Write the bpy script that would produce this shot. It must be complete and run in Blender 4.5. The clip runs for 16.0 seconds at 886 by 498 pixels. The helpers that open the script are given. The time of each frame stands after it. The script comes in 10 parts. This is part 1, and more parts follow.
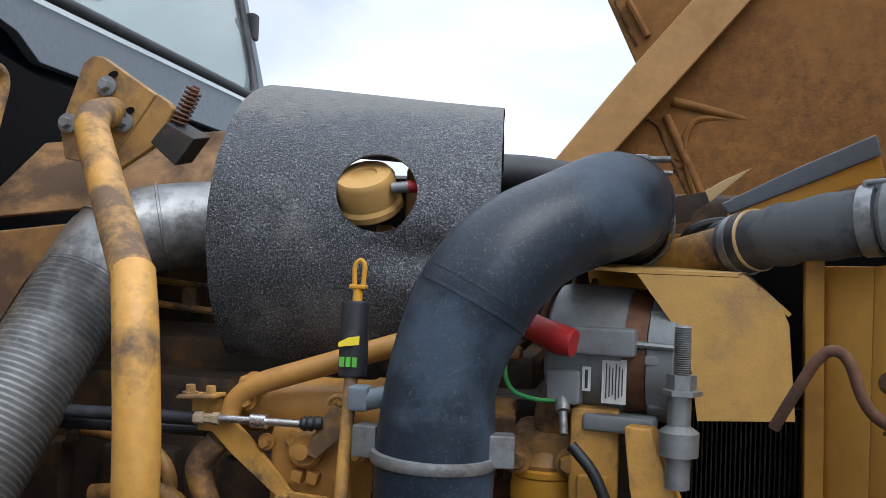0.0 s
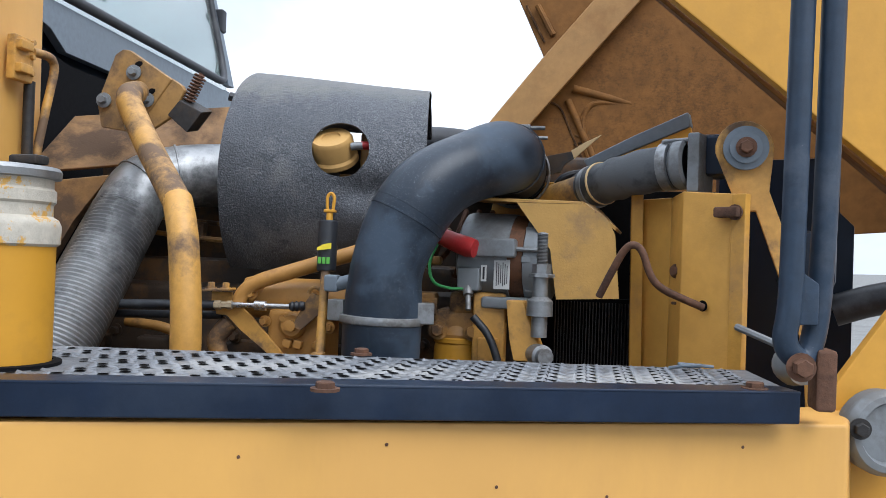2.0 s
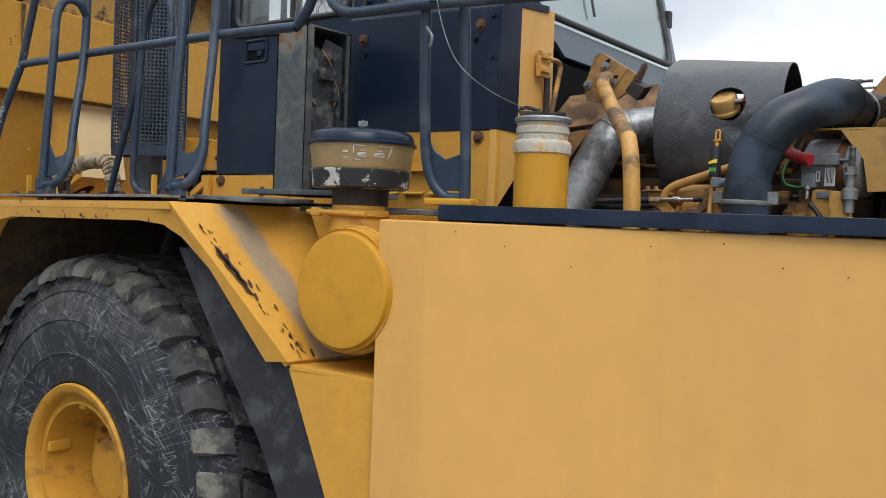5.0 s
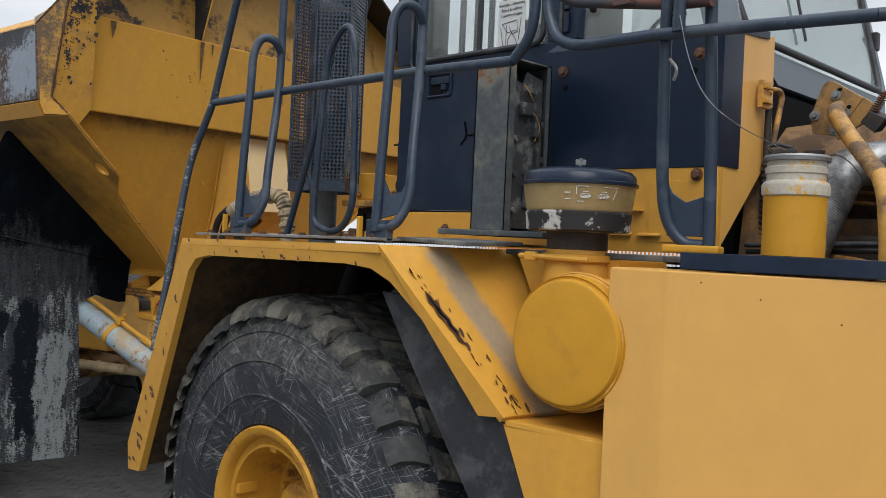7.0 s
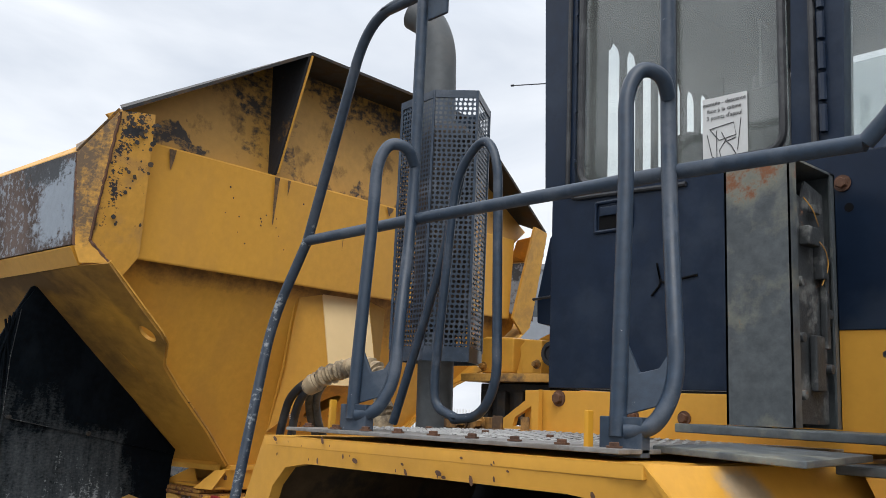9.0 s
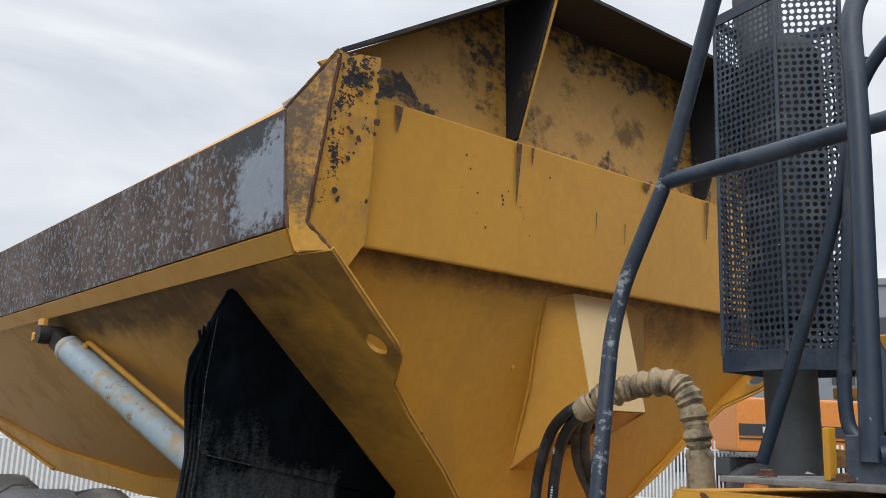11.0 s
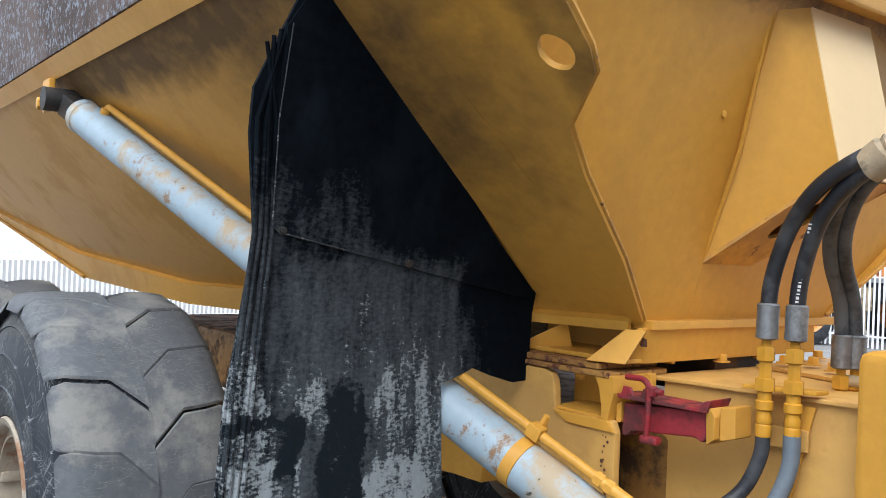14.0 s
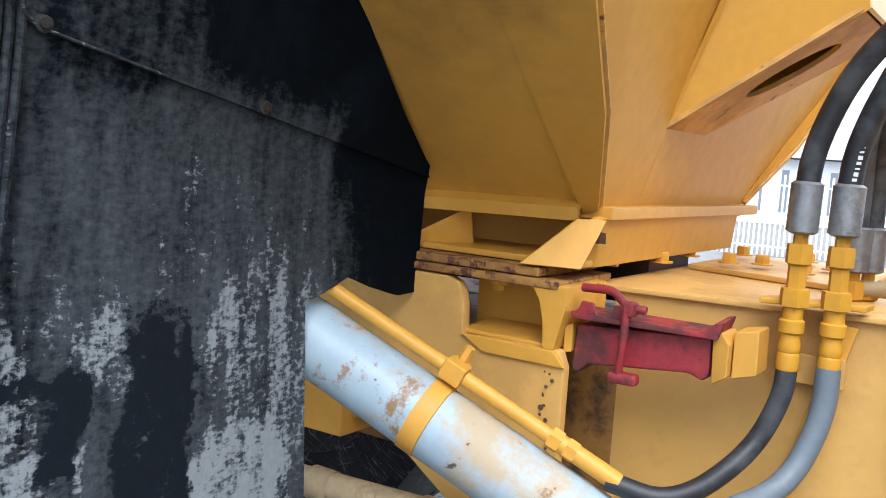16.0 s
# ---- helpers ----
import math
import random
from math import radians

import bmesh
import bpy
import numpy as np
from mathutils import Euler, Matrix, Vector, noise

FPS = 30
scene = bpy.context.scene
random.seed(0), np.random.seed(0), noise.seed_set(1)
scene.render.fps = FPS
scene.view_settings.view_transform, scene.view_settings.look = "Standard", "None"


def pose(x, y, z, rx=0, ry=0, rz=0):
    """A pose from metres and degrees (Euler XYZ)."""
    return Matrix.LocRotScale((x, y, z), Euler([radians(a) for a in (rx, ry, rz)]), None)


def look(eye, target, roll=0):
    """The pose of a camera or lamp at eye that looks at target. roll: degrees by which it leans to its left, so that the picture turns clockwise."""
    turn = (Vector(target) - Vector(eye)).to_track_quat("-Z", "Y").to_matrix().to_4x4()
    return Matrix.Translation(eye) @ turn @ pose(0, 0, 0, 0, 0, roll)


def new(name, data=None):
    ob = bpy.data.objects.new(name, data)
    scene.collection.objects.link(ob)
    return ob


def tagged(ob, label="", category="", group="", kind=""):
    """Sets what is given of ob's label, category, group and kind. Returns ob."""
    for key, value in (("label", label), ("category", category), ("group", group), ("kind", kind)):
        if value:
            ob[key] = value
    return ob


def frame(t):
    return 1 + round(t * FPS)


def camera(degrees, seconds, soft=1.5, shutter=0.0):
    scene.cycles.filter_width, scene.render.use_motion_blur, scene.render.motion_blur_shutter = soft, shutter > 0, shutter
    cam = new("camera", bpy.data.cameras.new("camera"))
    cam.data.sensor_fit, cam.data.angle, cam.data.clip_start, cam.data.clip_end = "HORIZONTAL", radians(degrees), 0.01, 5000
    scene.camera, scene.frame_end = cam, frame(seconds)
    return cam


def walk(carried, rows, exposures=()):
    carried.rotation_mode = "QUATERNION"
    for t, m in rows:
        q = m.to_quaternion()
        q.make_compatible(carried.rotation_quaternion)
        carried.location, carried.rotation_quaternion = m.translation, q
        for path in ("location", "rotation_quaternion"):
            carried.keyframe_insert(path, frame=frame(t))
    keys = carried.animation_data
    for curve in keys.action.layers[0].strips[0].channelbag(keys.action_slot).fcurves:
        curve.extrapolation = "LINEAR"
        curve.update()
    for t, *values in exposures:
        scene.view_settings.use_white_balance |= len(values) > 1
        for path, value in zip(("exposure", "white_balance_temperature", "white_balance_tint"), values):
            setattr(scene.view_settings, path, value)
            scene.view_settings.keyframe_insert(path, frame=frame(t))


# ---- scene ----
cam = camera(53.1, 16.0, 0.85)
PATH = [
    (0, (0.005, 0.107, 2.256), (-0.413, 2.062, 2.305), 2.2),
    (0.5, (0.014, 0.15, 2.257), (-0.338, 2.118, 2.297), 2.1),
    (1, (0.011, 0.027, 2.24), (-0.295, 2.004, 2.27), 2.1),
    (1.5, (0.043, -0.215, 2.22), (-0.228, 1.766, 2.248), 2.1),
    (2, (0.129, -0.484, 2.136), (-0.158, 1.495, 2.161), 2.0),
    (2.5, (0.239, -0.657, 2.058), (-0.4, 1.238, 2.073), 2.0),
    (3, (0.389, -0.786, 2.04), (-0.602, 0.951, 2.059), 2.0),
    (3.5, (0.509, -0.924, 1.995), (-0.61, 0.734, 2.026), 1.9),
    (4, (0.598, -1.192, 1.966), (-0.563, 0.436, 2.003), 1.7),
    (4.5, (0.706, -1.523, 1.917), (-0.488, 0.081, 1.955), 1.8),
    (4.7, (0.774, -1.612, 1.909), (-0.42, -0.008, 1.869), 1.9),
    (6.8, (0.511, -1.862, 1.929), (-0.914, -0.458, 1.898), 2.6),
    (7, (0.389, -1.772, 1.96), (-1.036, -0.369, 1.946), 2.6),
    (7.5, (0.04, -1.632, 2.01), (-1.392, -0.238, 2.074), 2.5),
    (8, (-0.302, -1.55, 2.028), (-1.731, -0.184, 2.334), 2.2),
    (8.5, (-0.559, -1.397, 2.047), (-1.981, -0.036, 2.398), 2.2),
    (9, (-0.87, -1.269, 2.035), (-2.335, 0.048, 2.384), 2.5),
    (9.5, (-1.205, -1.212, 2.0), (-2.82, -0.085, 2.346), 3.1),
    (10, (-1.541, -1.201, 2.008), (-3.168, -0.093, 2.358), 2.6),
    (10.2, (-1.667, -1.165, 1.996), (-3.295, -0.059, 2.349), 2.6),
    (12.3, (-2.653, -0.976, 2.06), (-4.292, 0.063, 2.545), 1.2),
    (12.5, (-2.722, -0.938, 2.046), (-4.36, 0.101, 2.536), 1.3),
    (13, (-2.903, -0.843, 1.971), (-4.539, 0.191, 2.476), 1.4),
    (13.5, (-3.14, -0.787, 1.907), (-4.818, 0.255, 2.223), 1.9),
    (14, (-3.388, -0.733, 1.847), (-5.083, 0.329, 1.857), 2.3),
    (14.5, (-3.675, -0.602, 1.791), (-5.371, 0.44, 1.599), 2.3),
    (15, (-3.942, -0.486, 1.759), (-5.629, 0.563, 1.528), 2.4),
    (15.5, (-4.205, -0.488, 1.756), (-5.725, 0.793, 1.539), 3.2),
    (16, (-4.399, -0.424, 1.743), (-5.675, 1.103, 1.542), 3.9),
]
walk(cam, [(t, look(eye, target, roll)) for t, eye, target, roll in PATH],
     exposures=[(0.0, 0.45, 6000, 10), (0.5, 0.78, 5880, 10), (1.0, 0.82, 5930, 10), (2.0, 0.65, 5880, 10), (3.0, 0.42, 6120, 10), (4.7, 0.31, 6280, 10), (7.0, 0.15, 6420, 10), (8.0, 0.42, 6500, 10), (9.0, 0.42, 6450, 10), (9.5, 0.33, 6450, 10), (10.2, 0.27, 6450, 10), (12.3, 0.12, 6500, 10), (13.0, 0.2, 6500, 10), (13.5, 0.56, 6200, 10), (13.8, 0.88, 6020, 10), (14.2, 1.28, 5900, 10), (14.6, 1.75, 5850, 10), (15.3, 1.65, 5900, 10), (16.0, 1.4, 5850, 10)])

# ---- world and light ----
world = bpy.data.worlds.new("overcast_sky")
scene.world = world
world.use_nodes = True
wn, wl = world.node_tree.nodes, world.node_tree.links
wn.clear()
w_out = wn.new("ShaderNodeOutputWorld")
w_bg = wn.new("ShaderNodeBackground")
w_sky = wn.new("ShaderNodeTexSky")
w_sky.sky_type = "NISHITA"
w_sky.sun_disc = False
w_sky.sun_elevation, w_sky.sun_rotation = radians(52), radians(136)
w_sky.air_density, w_sky.dust_density = 1.0, 4.0
w_co = wn.new("ShaderNodeTexCoord")
w_map = wn.new("ShaderNodeMapping")
w_map.inputs["Scale"].default_value = (1.0, 1.0, 3.2)
w_no = wn.new("ShaderNodeTexNoise")
w_no.inputs["Scale"].default_value, w_no.inputs["Detail"].default_value, w_no.inputs["Roughness"].default_value = 1.9, 7, 0.5
w_no.inputs["Distortion"].default_value = 0.5
w_ra = wn.new("ShaderNodeValToRGB")
w_ra.color_ramp.elements[0].position, w_ra.color_ramp.elements[0].color = 0.34, (4.95, 5.35, 5.95, 1)
w_ra.color_ramp.elements[1].position, w_ra.color_ramp.elements[1].color = 0.66, (8.3, 8.45, 8.65, 1)
w_mix = wn.new("ShaderNodeMix")
w_mix.data_type = "RGBA"
w_mix.inputs[0].default_value = 0.93
wl.new(w_co.outputs["Generated"], w_map.inputs["Vector"])
wl.new(w_map.outputs["Vector"], w_no.inputs["Vector"])
wl.new(w_no.outputs["Fac"], w_ra.inputs["Fac"])
wl.new(w_sky.outputs["Color"], w_mix.inputs[6])
wl.new(w_ra.outputs["Color"], w_mix.inputs[7])
w_sep, w_up, w_mul = wn.new("ShaderNodeSeparateXYZ"), wn.new("ShaderNodeMapRange"), wn.new("ShaderNodeVectorMath")
w_up.inputs[1].default_value, w_up.inputs[2].default_value, w_up.inputs[3].default_value, w_up.inputs[4].default_value = 0.40, 1.0, 1.0, 2.2
w_mul.operation = "SCALE"
wl.new(w_co.outputs["Generated"], w_sep.inputs[0])
wl.new(w_sep.outputs["Z"], w_up.inputs[0])
wl.new(w_mix.outputs[2], w_mul.inputs[0])
wl.new(w_up.outputs[0], w_mul.inputs["Scale"])
wl.new(w_mul.outputs[0], w_bg.inputs["Color"])          # an overcast sky is brightest overhead
w_bg.inputs["Strength"].default_value = 0.108
wl.new(w_bg.outputs["Background"], w_out.inputs["Surface"])

sun = new("sun", bpy.data.lights.new("sun", "SUN"))
sun.data.energy, sun.data.angle, sun.data.color = 1.5, radians(40), (1.0, 0.965, 0.91)
sun.matrix_world = look((2.5, -2.6, 4.6), (0, 0, 0))
scene.view_settings.exposure = 0.0


# ---- materials ----
def shade(c, k):
    return (c[0] * k, c[1] * k, c[2] * k, 1)


def surface(name, base, rough=0.5, metal=0.0, var=0.2, grain=60, dirt=None, dirt_amt=0.4, dirt_scale=3.0, dirt_pos=0.5,
            rust=0.0, rust_scale=14, rust_col=(0.09, 0.035, 0.016), bump=0.15, bump_scale=220, streak=1.0, chip=None, chip_amt=0.0, chip_scale=9,
            spec=0.5, random_shift=False, chip_soft=0.03, scratch=None, scratch_scale=7.0):
    """A worn surface: base colour with grain, broad dirt, sharp chips and rust specks, at world size."""
    m = bpy.data.materials.new(name)
    m.use_nodes = True
    n, l = m.node_tree.nodes, m.node_tree.links
    bs = n["Principled BSDF"]
    bs.inputs["Metallic"].default_value = metal
    bs.inputs["Specular IOR Level"].default_value = spec
    co = n.new("ShaderNodeTexCoord")
    mp = n.new("ShaderNodeMapping")
    mp.inputs["Scale"].default_value = (1, 1, streak)
    l.new(co.outputs["Object"], mp.inputs["Vector"])

    def noise_of(scale, detail, r, vec):
        t = n.new("ShaderNodeTexNoise")
        t.inputs["Scale"].default_value, t.inputs["Detail"].default_value, t.inputs["Roughness"].default_value = scale, detail, r
        l.new(vec, t.inputs["Vector"])
        return t.outputs["Fac"]

    def step(fac, lo, hi, top=1.0):
        t = n.new("ShaderNodeMapRange")
        t.inputs[1].default_value, t.inputs[2].default_value, t.inputs[3].default_value, t.inputs[4].default_value = lo, hi, 0, top
        l.new(fac, t.inputs[0])
        return t.outputs[0]

    def mix(fac, a, b):
        t = n.new("ShaderNodeMix")
        t.data_type = "RGBA"
        for sock, v in ((t.inputs[0], fac), (t.inputs[6], a), (t.inputs[7], b)):
            if isinstance(v, (tuple, float)):
                sock.default_value = v
            else:
                l.new(v, sock)
        return t.outputs[2]

    obj = co.outputs["Object"]
    if random_shift:
        oi = n.new("ShaderNodeObjectInfo")
        ad = n.new("ShaderNodeVectorMath")
        l.new(obj, ad.inputs[0])
        sc = n.new("ShaderNodeVectorMath")
        sc.operation = "SCALE"
        sc.inputs[0].default_value = (17, 9, 5)
        l.new(oi.outputs["Random"], sc.inputs["Scale"])
        l.new(sc.outputs[0], ad.inputs[1])
        obj = ad.outputs[0]
        l.new(obj, mp.inputs["Vector"])
    fine = noise_of(grain, 4, 0.6, obj)
    col = mix(step(fine, 0.3, 0.7), shade(base, 1 + var * 0.4), shade(base, 1 - var))
    wide = noise_of(1.3, 3, 0.5, obj)
    col = mix(step(wide, 0.35, 0.7, 0.6), col, shade(base, 1 - var * 0.8))
    r_val = rough
    bs.inputs["Roughness"].default_value = rough
    if dirt:
        d = step(noise_of(dirt_scale, 8, 0.68, mp.outputs["Vector"]), dirt_pos, dirt_pos + 0.11, dirt_amt)
        col = mix(d, col, (*dirt, 1))
        rr = n.new("ShaderNodeMath")
        rr.operation = "MULTIPLY_ADD"
        rr.inputs[1].default_value, rr.inputs[2].default_value = 0.35, rough
        rr.use_clamp = True
        l.new(d, rr.inputs[0])
        l.new(rr.outputs[0], bs.inputs["Roughness"])
    if chip:
        c = step(noise_of(chip_scale, 9, 0.72, mp.outputs["Vector"] if streak < 0.45 else obj), 0.77 - chip_amt, 0.77 + chip_soft - chip_amt)
        col = mix(c, col, (*chip, 1))
    if scratch:
        lines = None
        for turn, wide in ((24, 1.0), (-41, 1.3), (68, 0.9), (-72, 1.1)):
            ma = n.new("ShaderNodeMapping")
            ma.vector_type = "TEXTURE"
            ma.inputs["Rotation"].default_value = (0, radians(turn), 0)
            ma.inputs["Scale"].default_value = (0.2 / scratch_scale / wide, 1 / scratch_scale, 3.5 / scratch_scale)
            l.new(obj, ma.inputs["Vector"])
            ab, ri = n.new("ShaderNodeMath"), n.new("ShaderNodeMath")
            ab.operation, ri.operation = "SUBTRACT", "ABSOLUTE"
            ab.inputs[1].default_value = 0.5
            l.new(noise_of(1.0, 2, 0.5, ma.outputs[0]), ab.inputs[0])
            l.new(ab.outputs[0], ri.inputs[0])
            cut = n.new("ShaderNodeMath")
            cut.operation = "MULTIPLY"
            l.new(step(ri.outputs[0], 0.012, 0.003, 0.7), cut.inputs[0])
            ma2 = n.new("ShaderNodeMapping")
            ma2.inputs["Location"].default_value = (turn * 0.13, 0, turn * 0.07)
            l.new(obj, ma2.inputs["Vector"])
            l.new(step(noise_of(4.2, 3, 0.6, ma2.outputs[0]), 0.50, 0.56, 0.9), cut.inputs[1])
            if lines is None:
                lines = cut.outputs[0]
            else:
                mxm = n.new("ShaderNodeMath")
                mxm.operation = "MAXIMUM"
                l.new(lines, mxm.inputs[0])
                l.new(cut.outputs[0], mxm.inputs[1])
                lines = mxm.outputs[0]
        col = mix(lines, col, (*scratch, 1))
    if rust:
        a = step(noise_of(rust_scale, 9, 0.75, obj), 0.76 - rust * 0.3, 0.82 - rust * 0.3)
        col = mix(a, col, (*rust_col, 1))
    l.new(col, bs.inputs["Base Color"])
    if bump:
        bp = n.new("ShaderNodeBump")
        bp.inputs["Strength"].default_value, bp.inputs["Distance"].default_value = bump, 0.004
        l.new(noise_of(bump_scale, 5, 0.6, obj), bp.inputs["Height"])
        l.new(bp.outputs["Normal"], bs.inputs["Normal"])
    return m


YEL = (0.60, 0.308, 0.045)
yellow = surface("yellow_paint", YEL, 0.42, spec=0.32, var=0.10, grain=25, dirt=(0.42, 0.22, 0.05), dirt_amt=0.3, dirt_scale=2.2, streak=0.5, rust=0.21, rust_scale=18, bump=0.06, bump_scale=90)
yellow_panel = surface("sunbleached_yellow_paint", (0.67, 0.368, 0.092), 0.34, var=0.06, grain=8, dirt=(0.5, 0.27, 0.08), dirt_amt=0.3, dirt_scale=1.5, streak=0.25, rust=0.07, rust_scale=18, bump=0.04, bump_scale=60)
yellow_deep = surface("deep_yellow_paint", (0.54, 0.268, 0.022), 0.5, spec=0.3, var=0.10, grain=10, dirt=(0.34, 0.18, 0.03), dirt_amt=0.45, dirt_scale=3, rust=0.10, rust_scale=24, bump=0.07)
yellow_rusty = surface("chipped_yellow_paint", YEL, 0.5, var=0.2, grain=30, dirt=(0.3, 0.17, 0.07), dirt_amt=0.6, dirt_scale=4, rust=0.52, rust_scale=9, bump=0.2, bump_scale=120)
yellow_dirty = surface("oily_yellow_paint", (0.34, 0.17, 0.04), 0.5, var=0.35, grain=30, dirt=(0.045, 0.026, 0.016), dirt_amt=0.9, dirt_scale=7, dirt_pos=0.47, rust=0.12, bump=0.25, bump_scale=90)
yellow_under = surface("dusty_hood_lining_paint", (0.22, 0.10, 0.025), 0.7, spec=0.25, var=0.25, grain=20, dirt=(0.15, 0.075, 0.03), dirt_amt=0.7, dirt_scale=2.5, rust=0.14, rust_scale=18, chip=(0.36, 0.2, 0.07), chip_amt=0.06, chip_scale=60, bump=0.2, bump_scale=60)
yellow_worn = surface("worn_yellow_pipe_paint", (0.55, 0.29, 0.06), 0.45, var=0.2, dirt=(0.1, 0.065, 0.045), dirt_amt=0.9, dirt_scale=5, dirt_pos=0.5, rust=0.1, bump=0.12)
pad_rust = surface("flaking_rust_on_yellow", (0.40, 0.21, 0.055), 0.75, spec=0.25, var=0.3, grain=30, dirt=(0.22, 0.10, 0.04), dirt_amt=0.7, dirt_scale=9, dirt_pos=0.50, rust=0.80, rust_scale=26, rust_col=(0.095, 0.033, 0.024), bump=0.7, bump_scale=90)
yellow_frame = surface("faded_yellow_frame_paint", (0.64, 0.37, 0.10), 0.45, var=0.1, grain=10, dirt=(0.40, 0.22, 0.06), dirt_amt=0.5, dirt_scale=2.6, rust=0.2, rust_scale=16, bump=0.05, bump_scale=80)
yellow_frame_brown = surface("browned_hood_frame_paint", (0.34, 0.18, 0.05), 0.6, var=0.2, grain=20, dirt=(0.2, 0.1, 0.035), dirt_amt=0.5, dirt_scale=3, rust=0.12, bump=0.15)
soot_stain = surface("soot_stained_paint", (0.16, 0.085, 0.03), 0.6, var=0.4, grain=40, dirt=(0.05, 0.035, 0.025), dirt_amt=0.8, dirt_scale=14, bump=0.1)
soot_coat = surface("thick_blue_black_soot", (0.016, 0.018, 0.024), 0.7, var=0.4, grain=40, dirt=(0.33, 0.17, 0.035), dirt_amt=0.85, dirt_scale=4.5, dirt_pos=0.60, rust=0.3, rust_scale=14, bump=0.2)
bright_tooth = surface("bright_worn_grip_teeth", (0.42, 0.42, 0.41), 0.45, 0.3, var=0.4, grain=12, dirt=(0.16, 0.15, 0.14), dirt_amt=0.8, dirt_scale=6, dirt_pos=0.52, bump=0.1)
hose_dusty = surface("dust_greyed_hose_rubber", (0.03, 0.034, 0.04), 0.6, var=0.3, grain=60, dirt=(0.115, 0.122, 0.13), dirt_amt=0.85, dirt_scale=6, dirt_pos=0.42, bump=0.15)
strut_dusty = surface("dust_caked_strut_steel", (0.36, 0.27, 0.15), 0.7, var=0.25, grain=30, dirt=(0.17, 0.11, 0.06), dirt_amt=0.8, dirt_scale=7, rust=0.35, rust_scale=12, bump=0.2)
yellow_guard = surface("dusty_chipped_guard_paint", (0.52, 0.30, 0.075), 0.55, var=0.2, grain=25, dirt=(0.27, 0.17, 0.085), dirt_amt=0.75, dirt_scale=6, dirt_pos=0.5, rust=0.42, rust_scale=9, rust_col=(0.14, 0.055, 0.03), bump=0.15)
cream = surface("bleached_cream_paint", (0.72, 0.52, 0.26), 0.5, var=0.05, grain=12, rust=0.04, bump=0.03)
yellow_soot = surface("sooty_yellow_paint", (0.50, 0.265, 0.05), 0.5, var=0.12, grain=25, dirt=(0.10, 0.06, 0.03), dirt_amt=0.75, dirt_scale=4.2, dirt_pos=0.56, rust=0.34, rust_scale=12, bump=0.08)
black_paint = surface("blue_black_paint", (0.008, 0.017, 0.038), 0.30, spec=0.32, var=0.3, grain=14, dirt=(0.022, 0.034, 0.056), dirt_amt=0.5, dirt_scale=2.4, chip=(0.2, 0.21, 0.22), chip_amt=0.02, chip_scale=14, bump=0.05)
rail_paint = surface("worn_dark_rail_paint", (0.022, 0.039, 0.066), 0.42, spec=0.45, var=0.3, grain=40, dirt=(0.075, 0.09, 0.115), dirt_amt=0.6, dirt_scale=6, dirt_pos=0.52, chip=(0.30, 0.31, 0.32), chip_amt=0.095, chip_scale=45, bump=0.1)
fender_plate = surface("pale_worn_grip_plate", (0.24, 0.237, 0.232), 0.5, 0.3, var=0.35, grain=40, dirt=(0.14, 0.125, 0.11), dirt_amt=0.8, dirt_scale=5, rust=0.3, rust_scale=9, bump=0.25, bump_scale=120)
rail_rusty = surface("rust_bloomed_dark_paint", (0.04, 0.045, 0.058), 0.6, var=0.3, dirt=(0.14, 0.055, 0.03), dirt_amt=0.9, dirt_scale=6, dirt_pos=0.47, bump=0.15)
panel_flaked = surface("flaked_grey_black_panel", (0.035, 0.04, 0.045), 0.55, var=0.4, grain=40, dirt=(0.16, 0.165, 0.16), dirt_amt=0.85, dirt_scale=13, dirt_pos=0.52, rust=0.55, rust_scale=14, rust_col=(0.17, 0.08, 0.04), bump=0.4)
# Base lightened to stand for the sky reflected in the steel.
box_paint = surface("oxidised_sky_greyed_steel", (0.08, 0.092, 0.10), 0.42, var=0.4, grain=30, dirt=(0.19, 0.19, 0.15), dirt_amt=0.75, dirt_scale=4, rust=0.58, rust_scale=4, rust_col=(0.17, 0.065, 0.025), bump=0.2, bump_scale=60)
rubber_elbow = surface("dusty_black_hose_rubber", (0.011, 0.021, 0.036), 0.40, spec=0.4, var=0.3, grain=90, dirt=(0.045, 0.068, 0.10), dirt_amt=0.75, dirt_scale=4, dirt_pos=0.49, chip=(0.19, 0.21, 0.235), chip_amt=0.165, chip_scale=420, bump=0.08)
hose_rubber = surface("black_hose_rubber", (0.018, 0.02, 0.025), 0.5, var=0.3, dirt=(0.08, 0.085, 0.09), dirt_amt=0.5, dirt_scale=8, bump=0.08)
hose_grey = surface("grey_hose_rubber", (0.14, 0.17, 0.2), 0.55, var=0.15, bump=0.05)
tyre_rubber = surface("scuffed_tyre_rubber", (0.011, 0.015, 0.022), 0.62, var=0.4, grain=25, dirt=(0.05, 0.057, 0.065), dirt_amt=0.55, dirt_scale=4, dirt_pos=0.54, chip=(0.13, 0.14, 0.145), chip_amt=0.05, chip_scale=14, bump=0.35, bump_scale=70, scratch=(0.27, 0.28, 0.28), scratch_scale=7.0)
tread_rubber = surface("worn_grey_tread_rubber", (0.05, 0.053, 0.055), 0.8, var=0.35, grain=25, dirt=(0.19, 0.185, 0.165), dirt_amt=0.7, dirt_scale=4, dirt_pos=0.47, bump=0.35, bump_scale=70)
